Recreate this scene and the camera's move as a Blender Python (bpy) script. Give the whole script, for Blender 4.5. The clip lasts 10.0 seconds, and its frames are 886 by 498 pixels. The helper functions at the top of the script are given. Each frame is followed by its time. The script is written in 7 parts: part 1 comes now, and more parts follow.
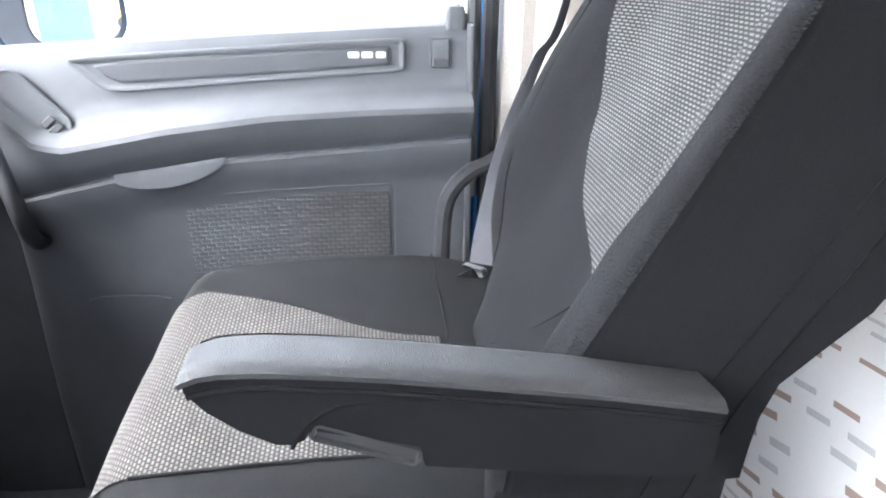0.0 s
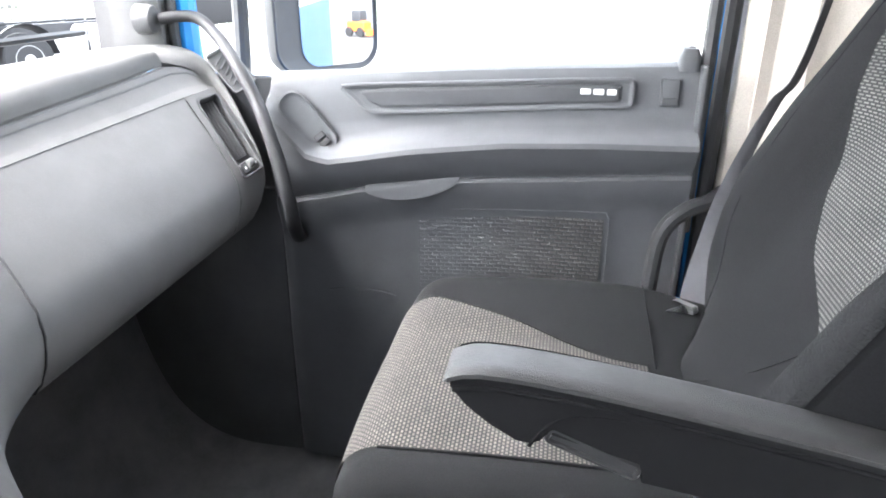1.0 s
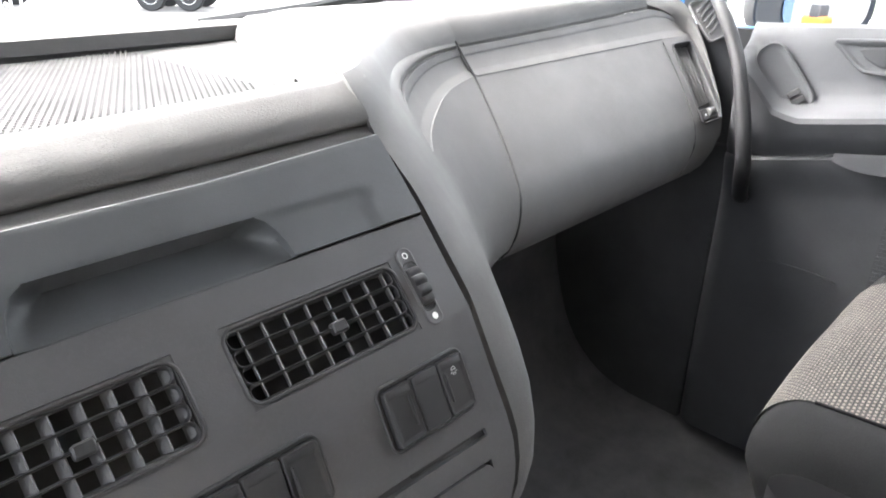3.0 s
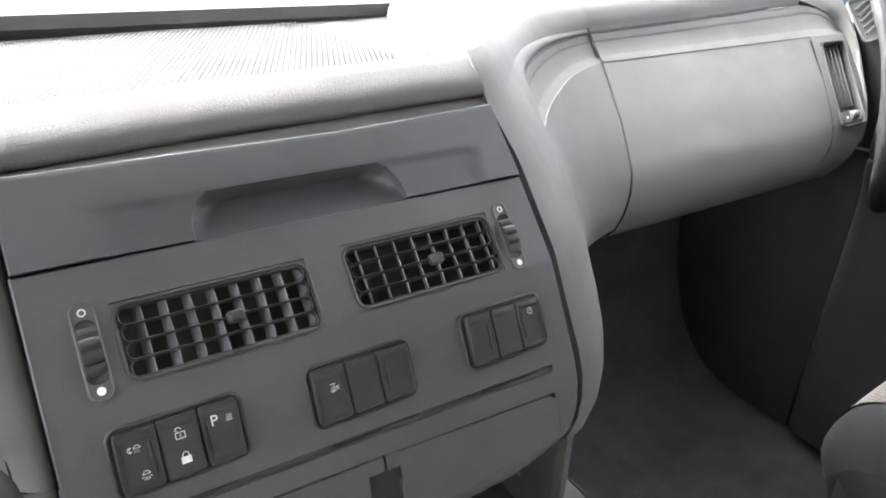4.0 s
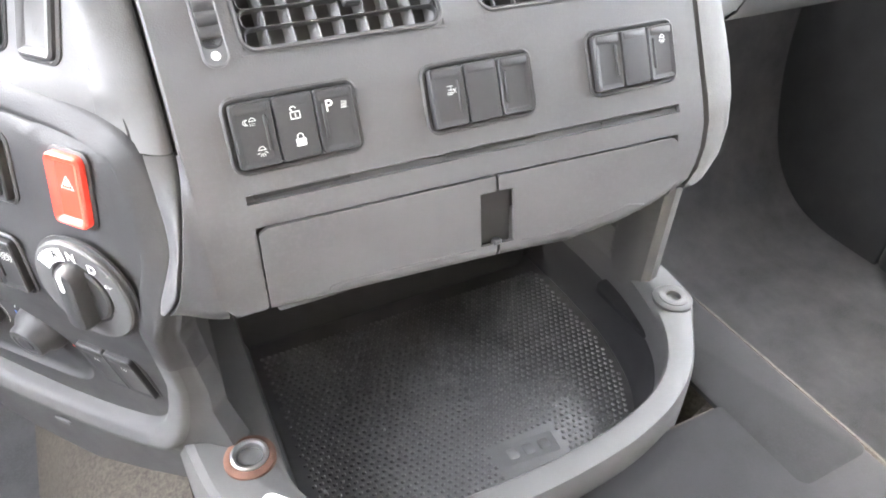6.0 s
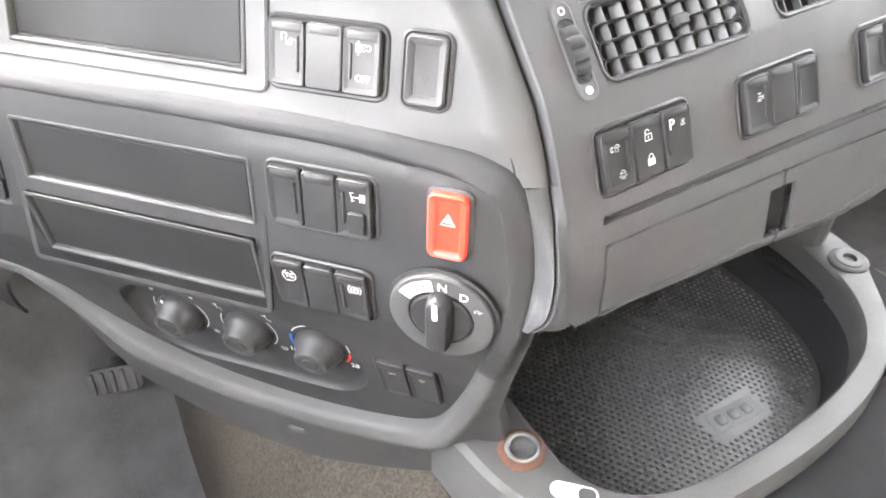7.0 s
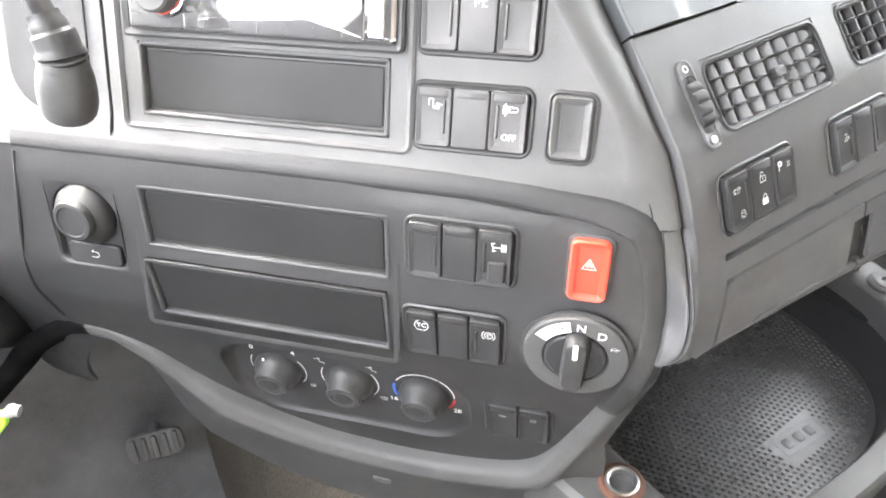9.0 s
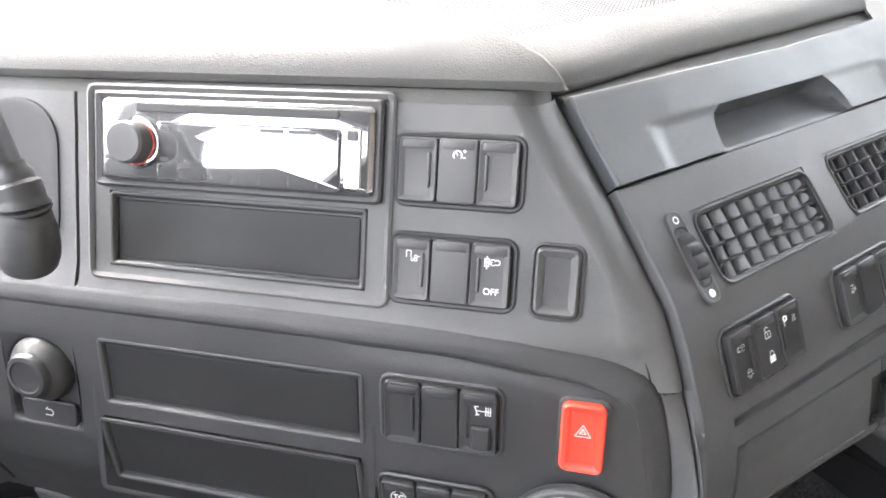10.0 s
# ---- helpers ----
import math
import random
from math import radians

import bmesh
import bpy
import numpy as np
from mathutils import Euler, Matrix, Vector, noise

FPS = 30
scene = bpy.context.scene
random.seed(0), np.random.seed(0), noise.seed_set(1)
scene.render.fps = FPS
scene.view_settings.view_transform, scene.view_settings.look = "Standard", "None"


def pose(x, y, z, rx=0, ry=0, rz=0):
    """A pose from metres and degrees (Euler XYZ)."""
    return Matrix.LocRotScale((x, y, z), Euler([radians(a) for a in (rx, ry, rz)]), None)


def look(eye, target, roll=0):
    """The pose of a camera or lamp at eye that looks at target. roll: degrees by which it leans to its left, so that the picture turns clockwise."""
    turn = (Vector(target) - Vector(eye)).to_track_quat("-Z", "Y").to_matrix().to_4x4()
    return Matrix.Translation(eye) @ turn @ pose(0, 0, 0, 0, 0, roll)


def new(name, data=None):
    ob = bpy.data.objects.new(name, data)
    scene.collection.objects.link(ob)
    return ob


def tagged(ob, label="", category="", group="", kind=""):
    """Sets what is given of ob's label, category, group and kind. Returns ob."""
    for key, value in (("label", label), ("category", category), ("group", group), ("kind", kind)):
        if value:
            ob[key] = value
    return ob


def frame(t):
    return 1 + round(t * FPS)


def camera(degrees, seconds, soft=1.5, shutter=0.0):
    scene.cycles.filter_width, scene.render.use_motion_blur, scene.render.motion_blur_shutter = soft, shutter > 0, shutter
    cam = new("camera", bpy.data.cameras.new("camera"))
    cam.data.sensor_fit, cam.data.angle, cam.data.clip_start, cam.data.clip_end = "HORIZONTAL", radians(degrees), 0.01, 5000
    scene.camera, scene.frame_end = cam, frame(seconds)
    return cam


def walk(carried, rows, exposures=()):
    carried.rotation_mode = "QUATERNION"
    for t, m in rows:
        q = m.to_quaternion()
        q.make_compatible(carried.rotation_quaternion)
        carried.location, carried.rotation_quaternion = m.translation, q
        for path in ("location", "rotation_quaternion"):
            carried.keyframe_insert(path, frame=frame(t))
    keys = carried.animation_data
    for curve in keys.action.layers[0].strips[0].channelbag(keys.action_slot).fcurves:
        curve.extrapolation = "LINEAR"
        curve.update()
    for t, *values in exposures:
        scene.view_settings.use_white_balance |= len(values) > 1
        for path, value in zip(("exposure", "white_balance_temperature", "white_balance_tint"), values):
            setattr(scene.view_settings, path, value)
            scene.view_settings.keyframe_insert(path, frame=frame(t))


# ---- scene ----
import collections
# x: towards the passenger door, y: towards the windscreen, z: up from the cab floor
cam = camera(65.8, 10.0, soft=1.8)
PATH = [
    (0, (-0.014, 0.311, 0.981), (1.805, 0.098, 0.178), 0.7),
    (0.5, (-0.051, 0.343, 1.009), (1.763, 0.395, 0.169), 0.4),
    (1, (-0.082, 0.359, 1.026), (1.734, 0.674, 0.249), 0.4),
    (1.5, (-0.098, 0.373, 1.007), (1.658, 1.009, 0.289), 0.8),
    (2, (-0.082, 0.352, 0.975), (1.582, 1.19, 0.247), 0.6),
    (2.5, (-0.111, 0.38, 0.96), (1.429, 1.371, 0.158), 1.0),
    (3, (-0.161, 0.41, 0.955), (1.162, 1.668, 0.14), 1.0),
    (3.2, (-0.177, 0.408, 0.963), (1.048, 1.764, 0.15), 1.0),
    (4.3, (-0.201, 0.32, 0.966), (0.786, 1.823, 0.091), 2.6),
    (4.5, (-0.21, 0.329, 0.962), (0.755, 1.845, 0.083), 2.6),
    (5, (-0.187, 0.322, 0.921), (0.669, 1.822, -0.086), 2.1),
    (5.2, (-0.179, 0.315, 0.908), (0.629, 1.782, -0.186), 2.0),
    (6.3, (-0.254, 0.363, 0.872), (0.478, 1.722, -0.4), 2.1),
    (6.5, (-0.276, 0.395, 0.871), (0.412, 1.745, -0.436), 0.6),
    (7, (-0.401, 0.43, 0.914), (0.36, 1.725, -0.406), -1.5),
    (7.5, (-0.471, 0.464, 0.925), (0.371, 1.701, -0.402), -2.7),
    (8, (-0.507, 0.462, 0.934), (0.338, 1.691, -0.399), -2.4),
    (8.5, (-0.496, 0.463, 0.931), (0.357, 1.724, -0.367), -2.4),
    (9, (-0.492, 0.47, 0.932), (0.396, 1.782, -0.288), -2.2),
    (9.5, (-0.479, 0.467, 0.937), (0.454, 1.858, -0.157), -2.2),
    (10, (-0.463, 0.487, 0.927), (0.541, 1.968, 0.035), -2.1),
]
EXPOSURES = [(0.0, 5.02, 5950, 12), (0.5, 4.95, 6050, 12), (1.0, 4.7, 6200, 12), (1.5, 3.95, 6350, 13), (2.0, 3.45, 6500, 14), (2.5, 3.85, 6500, 14), (3.2, 4.5, 6500, 12), (4.5, 4.53, 6450, 12), (5.2, 5.25, 6450, 12), (6.5, 6.52, 6750, 13), (7.0, 6.05, 6850, 12), (7.5, 5.9, 6850, 12), (8.5, 5.9, 6850, 12), (9.0, 5.8, 6800, 11), (9.5, 5.57, 6700, 11), (10.0, 4.88, 6600, 12)]
walk(cam, [(t, look(eye, target, roll)) for t, eye, target, roll in PATH], EXPOSURES)

# ---- world and light ----
sky_world = bpy.data.worlds.new("overcast_sky")
scene.world = sky_world
sky_world.use_nodes = True
_wn = sky_world.node_tree.nodes
_sky = _wn.new("ShaderNodeTexSky")
_sky.sky_type = "NISHITA"
_sky.sun_disc = False
_sky.sun_elevation = radians(50)
_sky.sun_rotation = radians(-10)
_sky.air_density = 1.0
_sky.dust_density = 4.0
_hsv = _wn.new("ShaderNodeHueSaturation")
_hsv.inputs["Saturation"].default_value = 0.25
sky_world.node_tree.links.new(_sky.outputs[0], _hsv.inputs["Color"])
sky_world.node_tree.links.new(_hsv.outputs[0], _wn["Background"].inputs[0])
_wn["Background"].inputs[1].default_value = 0.15

sun_data = bpy.data.lights.new("sun", "SUN")
sun_data.energy, sun_data.angle, sun_data.color = 0.25, radians(40), (1.0, 0.97, 0.93)
sun = new("sun", sun_data)
sun.matrix_world = look((-1.05, 5.9, 7.1), (0, 0, 0))

# ---- tools ----
def V(*a):
    return Vector(a)


def thing(name, at, label, category, group="", kind=""):
    ob = new(name)
    ob.location = at
    ob.empty_display_size = 0.05
    return tagged(ob, label, category, group, kind)


def part(name, bm, material, parent=None, label="", sharp=35):
    """Links a bmesh as one mesh object, in world places, under a thing or a part."""
    me = bpy.data.meshes.new(name)
    bmesh.ops.recalc_face_normals(bm, faces=bm.faces)
    bm.to_mesh(me)
    bm.free()
    for f in me.polygons:
        f.use_smooth = True
    me.set_sharp_from_angle(angle=radians(sharp))
    me.materials.append(material)
    ob = new(name, me)
    if parent is not None:
        ob.parent = parent
        if parent.type == "EMPTY":
            ob.matrix_parent_inverse = Matrix.Translation(parent.location).inverted()
    if label:
        ob["label"] = label
    return ob


def solid(name, bm, material, label, category, group="", kind="", sharp=35):
    """A thing that is one mesh."""
    return tagged(part(name, bm, material, None, "", sharp), label, category, group, kind)


def thick(ob, t, out=(0, -1, 0.3)):
    """Gives a sheet its thickness, away from the side that shows."""
    n = sum((f.normal * f.area for f in ob.data.polygons), Vector((0, 0, 0)))
    uses = collections.Counter(k for f in ob.data.polygons for k in f.edge_keys)
    for e in ob.data.edges:
        if uses[e.key] == 1:
            e.use_edge_sharp = True
    m = ob.modifiers.new("thickness", "SOLIDIFY")
    m.thickness, m.offset = t, -1.0 if n.dot(Vector(out)) > 0 else 1.0
    return ob


def outline(w, h, r, n=4):
    """Points of a rounded rectangle, counter-clockwise."""
    r = max(min(r, w / 2 - 1e-5, h / 2 - 1e-5), 1e-5)
    pts = []
    for cx, cy, a0 in ((w / 2 - r, h / 2 - r, 0), (-w / 2 + r, h / 2 - r, 90), (-w / 2 + r, -h / 2 + r, 180), (w / 2 - r, -h / 2 + r, 270)):
        for k in range(n + 1):
            a = radians(a0 + 90 * k / n)
            pts.append((cx + r * math.cos(a), cy + r * math.sin(a)))
    return pts


def outline_fine(w, h, r, n=8, m=9):
    """The same outline with its straight sides divided, to follow a curved panel."""
    pts = outline(w, h, r, n)
    out = []
    for i, p in enumerate(pts):
        out.append(p)
        if i % (n + 1) == n:
            q = pts[(i + 1) % len(pts)]
            out += [(p[0] + (q[0] - p[0]) * k / (m + 1), p[1] + (q[1] - p[1]) * k / (m + 1)) for k in range(1, m + 1)]
    return out


def loft(bm, rings, top=True, bottom=False):
    """Joins rings of equally many points; caps the last and the first."""
    vs = [[bm.verts.new(p) for p in ring] for ring in rings]
    n = len(vs[0])
    for a, b in zip(vs, vs[1:]):
        for i in range(n):
            j = (i + 1) % n
            bm.faces.new((a[i], a[j], b[j], b[i]))
    if top:
        bm.faces.new(vs[-1])
    if bottom:
        bm.faces.new(vs[0][::-1])
    return bm


def rr(M, w, h, r, levels, n=4, top=True, bottom=False, bm=None):
    """A rounded-rectangle solid in the frame M: levels of (inset, height)."""
    bm = bm or bmesh.new()
    rings = []
    for inset, z in levels:
        rings.append([M @ V(x, y, z) for x, y in outline(w - 2 * inset, h - 2 * inset, max(r - inset, 0.0004), n)])
    return loft(bm, rings, top, bottom)


def disc(M, d, levels, n=8, top=True, bottom=False, bm=None):
    """A turned solid: levels of (radius, height)."""
    bm = bm or bmesh.new()
    k = 4 * n
    rings = [[M @ V(max(q, 1e-5) * math.cos(2 * math.pi * i / k), max(q, 1e-5) * math.sin(2 * math.pi * i / k), z) for i in range(k)] for q, z in levels]
    return loft(bm, rings, top, bottom)


def grid(bm, rows, closed=False, uv=None):
    """A sheet through rows of points; uv: metres across and along, for woven cloth."""
    vs = [[bm.verts.new(p) for p in row] for row in rows]
    lay = bm.loops.layers.uv.verify() if uv else None
    n = len(vs[0])
    for i in range(len(vs) - 1):
        for j in range(n if closed else n - 1):
            k = (j + 1) % n
            try:
                f = bm.faces.new((vs[i][j], vs[i][k], vs[i + 1][k], vs[i + 1][j]))
            except ValueError:
                continue
            if uv:
                for lp, (a, b) in zip(f.loops, ((i, j), (i, j + 1), (i + 1, j + 1), (i + 1, j))):
                    lp[lay].uv = (uv[0] * b / (n - 1), uv[1] * a / (len(vs) - 1))
    return bm


def steps(lo, hi, step, extra=()):
    n = max(1, round((hi - lo) / step))
    vals = [lo + (hi - lo) * i / n for i in range(n + 1)]
    ex = [e for e in extra if lo < e < hi]
    vals = [v for v in vals if all(abs(v - e) > step * 0.3 for e in ex) or v in (lo, hi)]
    return sorted(set(vals + list(ex)))


def sheet(f, lo, hi, vlo, vhi, step=0.01, holes=(), lim=None):
    """A sheet f(u, v) with rectangular holes (u0, v0, u1, v1); lim(v) narrows its width row by row."""
    us = steps(lo, hi, step, [e for h in holes for e in (h[0], h[2])])
    vs = steps(vlo, vhi, step, [e for h in holes for e in (h[1], h[3])])
    bm = bmesh.new()
    rows = []
    for v in vs:
        a, b = lim(v) if lim else (lo, hi)
        rows.append([min(max(u, a), b) for u in us])
    pts = [[bm.verts.new(f(u, v)) for u in row] for row, v in zip(rows, vs)]
    for i in range(len(vs) - 1):
        for j in range(len(us) - 1):
            cu, cv = (us[j] + us[j + 1]) / 2, (vs[i] + vs[i + 1]) / 2
            if any(h[0] < cu < h[2] and h[1] < cv < h[3] for h in holes):
                continue
            if rows[i][j + 1] - rows[i][j] + rows[i + 1][j + 1] - rows[i + 1][j] < 1e-6:
                continue
            bm.faces.new((pts[i][j], pts[i][j + 1], pts[i + 1][j + 1], pts[i + 1][j]))
    bmesh.ops.remove_doubles(bm, verts=bm.verts, dist=1e-6)
    bmesh.ops.delete(bm, geom=[v for v in bm.verts if not v.link_faces], context="VERTS")
    return bm


def smooth_line(pts, per=6, closed=False):
    """A smooth curve through points."""
    P = [Vector(p) for p in pts]
    out = []
    n = len(P)
    for i in range(n if closed else n - 1):
        if closed:
            a, b, c, d = P[i - 1], P[i], P[(i + 1) % n], P[(i + 2) % n]
        else:
            a, b, c, d = P[max(i - 1, 0)], P[i], P[i + 1], P[min(i + 2, n - 1)]
        for k in range(per):
            t = k / per
            out.append(0.5 * ((2 * b) + (c - a) * t + (2 * a - 5 * b + 4 * c - d) * t * t + (3 * b - a - 3 * c + d) * t ** 3))
    if not closed:
        out.append(P[-1])
    return out


def tube(pts, radius, n=10, per=6, flat=1.0, bm=None):
    """A round bar along a smooth curve; radius may be a list."""
    bm = bm or bmesh.new()
    line = smooth_line(pts, per) if per > 1 else [Vector(p) for p in pts]
    rings = []
    side = None
    for i, p in enumerate(line):
        d = (line[min(i + 1, len(line) - 1)] - line[max(i - 1, 0)]).normalized()
        if side is None:
            side = d.orthogonal().normalized()
        side = (side - d * side.dot(d)).normalized()
        up = d.cross(side)
        r = radius if isinstance(radius, (int, float)) else radius[min(len(radius) - 1, round(i / max(1, len(line) - 1) * (len(radius) - 1)))]
        rings.append([p + r * (math.cos(a) * side + flat * math.sin(a) * up) for a in (2 * math.pi * k / n for k in range(n))])
    return loft(bm, rings, True, True)


def box(M, w, h, d, bev=0.002, bm=None):
    """A block on the frame's plane, with soft edges."""
    return rr(M, w, h, bev * 1.5, [(bev, 0), (0, bev), (0, d - bev), (bev, d)], 2, True, True, bm)


def mat4(o, u, v, w):
    return Matrix(((u.x, v.x, w.x, o.x), (u.y, v.y, w.y, o.y), (u.z, v.z, w.z, o.z), (0, 0, 0, 1)))


def lerp(x, xs, ys):
    return float(np.interp(x, xs, ys))


def letters(text, M, size, material, parent, name="lettering"):
    """Printed characters lying on the frame M."""
    cu = bpy.data.curves.new(name, "FONT")
    cu.body, cu.size, cu.align_x, cu.align_y, cu.extrude = text, size, "CENTER", "CENTER", 0.00012
    ob = bpy.data.objects.new(name, cu)
    scene.collection.objects.link(ob)
    me = bpy.data.meshes.new_from_object(ob.evaluated_get(bpy.context.evaluated_depsgraph_get()))
    bpy.data.objects.remove(ob)
    me.transform(M)
    me.materials.clear()
    me.materials.append(material)
    o = new(name, me)
    o.parent = parent
    if parent.type == "EMPTY":
        o.matrix_parent_inverse = Matrix.Translation(parent.location).inverted()
    return o


def stroke(bm, M, pts, w=0.0007, z=0.0002):
    """A thin printed line on the frame M."""
    for a, b in zip(pts, pts[1:]):
        a, b = V(*a), V(*b)
        d = (b - a)
        if d.length < 1e-7:
            continue
        d.normalize()
        q = V(-d.y, d.x) * w / 2
        e = d * w * 0.4
        bm.faces.new([bm.verts.new(M @ V(p.x, p.y, z)) for p in (a - e - q, b + e - q, b + e + q, a - e + q)])


def arc(cx, cy, r, a0, a1, n=10):
    return [(cx + r * math.cos(radians(a0 + (a1 - a0) * i / n)), cy + r * math.sin(radians(a0 + (a1 - a0) * i / n))) for i in range(n + 1)]


def wall_block(x0, x1, y0, y1, z0, z1, bm):
    M = Matrix.Translation(((x0 + x1) / 2, (y0 + y1) / 2, z0))
    return rr(M, x1 - x0, y1 - y0, .004, [(.002, 0), (0, .002), (0, z1 - z0 - .002), (.002, z1 - z0)], 2, True, True, bm)


# ---- materials ----
def shader(name):
    m = bpy.data.materials.new(name)
    m.use_nodes = True
    nt = m.node_tree
    return m, nt, nt.nodes["Principled BSDF"]


def ramp(nt, src, stops):
    r = nt.nodes.new("ShaderNodeValToRGB")
    el = r.color_ramp.elements
    while len(el) < len(stops):
        el.new(0.5)
    for e, (p, c) in zip(el, stops):
        e.position, e.color = p, (*c, 1)
    nt.links.new(src, r.inputs[0])
    return r.outputs[0]


def noise_of(nt, scale, detail=3, rough=0.6, coord="Object", stretch=None):
    tc = nt.nodes.new("ShaderNodeTexCoord")
    t = nt.nodes.new("ShaderNodeTexNoise")
    t.inputs["Scale"].default_value, t.inputs["Detail"].default_value, t.inputs["Roughness"].default_value = scale, detail, rough
    if stretch:
        mp = nt.nodes.new("ShaderNodeMapping")
        mp.inputs["Scale"].default_value = stretch
        nt.links.new(tc.outputs[coord], mp.inputs[0])
        nt.links.new(mp.outputs[0], t.inputs["Vector"])
    else:
        nt.links.new(tc.outputs[coord], t.inputs["Vector"])
    return t.outputs["Fac"]


def mixc(nt, fac, a, b, mode="MIX"):
    m = nt.nodes.new("ShaderNodeMix")
    m.data_type, m.blend_type = "RGBA", mode
    for sock, val in ((m.inputs[0], fac), (m.inputs[6], a), (m.inputs[7], b)):
        if isinstance(val, bpy.types.NodeSocket):
            nt.links.new(val, sock)
        elif isinstance(val, tuple):
            sock.default_value = (*val, 1)
        else:
            sock.default_value = val
    return m.outputs[2]


def bump(nt, bsdf, src, strength, dist=0.001, prev=None):
    b = nt.nodes.new("ShaderNodeBump")
    b.inputs["Strength"].default_value, b.inputs["Distance"].default_value = strength, dist
    nt.links.new(src, b.inputs["Height"])
    if prev is not None:
        nt.links.new(prev, b.inputs["Normal"])
    nt.links.new(b.outputs[0], bsdf.inputs["Normal"])
    return b.outputs[0]


def plastic(name, colour, rough=0.5, grain=900.0, relief=0.25, dust=0.15, leather=False, spec=0.5):
    """Moulded plastic: fine grain, a faint film of dust and rubbed places."""
    m, nt, b = shader(name)
    dark = tuple(c * (1 - dust) for c in colour)
    light = tuple(c * (1 + dust) + 0.004 * dust for c in colour)
    col = ramp(nt, noise_of(nt, 9, 5, 0.65), ((0.3, dark), (0.7, light)))
    speck = ramp(nt, noise_of(nt, 420, 2, 0.5), ((0.45, (0, 0, 0)), (0.8, (1, 1, 1))))
    nt.links.new(mixc(nt, speck, col, tuple(c * 1.07 for c in colour)), b.inputs["Base Color"])
    rg = ramp(nt, noise_of(nt, 16, 4, 0.6), ((0.3, (rough - 0.07,) * 3), (0.7, (rough + 0.08,) * 3)))
    nt.links.new(rg, b.inputs["Roughness"])
    b.inputs["Specular IOR Level"].default_value = spec
    if leather:
        tc = nt.nodes.new("ShaderNodeTexCoord")
        vo = nt.nodes.new("ShaderNodeTexVoronoi")
        vo.feature = "DISTANCE_TO_EDGE"
        vo.inputs["Scale"].default_value = grain * 0.45
        mp = nt.nodes.new("ShaderNodeMapping")
        mp.inputs["Scale"].default_value = (0.45, 1.0, 1.0)
        nt.links.new(tc.outputs["Object"], mp.inputs[0])
        nt.links.new(mp.outputs[0], vo.inputs["Vector"])
        first = bump(nt, b, vo.outputs["Distance"], relief, 0.0012)
        bump(nt, b, noise_of(nt, grain, 2, 0.5), relief * 0.5, 0.0004, first)
    else:
        bump(nt, b, noise_of(nt, grain, 2, 0.5), relief, 0.0004)
    return m


def cloth_weave(name, base, thread, accent, cell, row, mortar, relief=0.6):
    """Woven seat cloth: short raised threads in rows, set off row by row, on a dark ground."""
    m, nt, b = shader(name)
    tc = nt.nodes.new("ShaderNodeTexCoord")
    br = nt.nodes.new("ShaderNodeTexBrick")
    br.offset, br.squash = 0.5, 1.0
    br.inputs["Scale"].default_value = 1.0
    br.inputs["Brick Width"].default_value, br.inputs["Row Height"].default_value = cell, row
    br.inputs["Mortar Size"].default_value, br.inputs["Mortar Smooth"].default_value = mortar, 0.4
    br.inputs["Color1"].default_value, br.inputs["Color2"].default_value = (*thread, 1), (*accent, 1)
    br.inputs["Mortar"].default_value = (*base, 1)
    nt.links.new(tc.outputs["UV"], br.inputs["Vector"])
    wear = ramp(nt, noise_of(nt, 14, 4), ((0.3, (0.8,) * 3), (0.7, (1.1,) * 3)))
    nt.links.new(mixc(nt, 1.0, br.outputs["Color"], wear, "MULTIPLY"), b.inputs["Base Color"])
    b.inputs["Roughness"].default_value = 0.9
    b.inputs["Specular IOR Level"].default_value = 0.2
    inv = nt.nodes.new("ShaderNodeMath")
    inv.operation = "SUBTRACT"
    inv.inputs[0].default_value = 1.0
    nt.links.new(br.outputs["Fac"], inv.inputs[1])
    first = bump(nt, b, inv.outputs[0], relief, 0.0015)
    bump(nt, b, noise_of(nt, 1500, 2), 0.3, 0.0004, first)
    return m


def fabric(name, colour, rough=0.95, fine=1400.0, var=0.25, relief=0.5):
    m, nt, b = shader(name)
    c1 = ramp(nt, noise_of(nt, fine * 0.6, 2, 0.7), ((0.3, tuple(c * (1 - var) for c in colour)), (0.7, tuple(c * (1 + var) for c in colour))))
    wear = ramp(nt, noise_of(nt, 7, 4), ((0.3, (0.85,) * 3), (0.7, (1.1,) * 3)))
    nt.links.new(mixc(nt, 1.0, c1, wear, "MULTIPLY"), b.inputs["Base Color"])
    b.inputs["Roughness"].default_value = rough
    b.inputs["Specular IOR Level"].default_value = 0.08
    bump(nt, b, noise_of(nt, fine, 3), relief, 0.0006)
    return m


def plain(name, colour, rough=0.5, metal=0.0, var=0.1):
    m, nt, b = shader(name)
    nt.links.new(ramp(nt, noise_of(nt, 30, 4), ((0.3, tuple(c * (1 - var) for c in colour)), (0.7, tuple(min(1, c * (1 + var)) for c in colour)))), b.inputs["Base Color"])
    b.inputs["Roughness"].default_value, b.inputs["Metallic"].default_value = rough, metal
    return m


def glass_mat(name, tint=(1, 1, 1)):
    m, nt, b = shader(name)
    b.inputs["Base Color"].default_value = (*tint, 1)
    b.inputs["Roughness"].default_value, b.inputs["Transmission Weight"].default_value, b.inputs["IOR"].default_value = 0.0, 1.0, 1.02
    return m


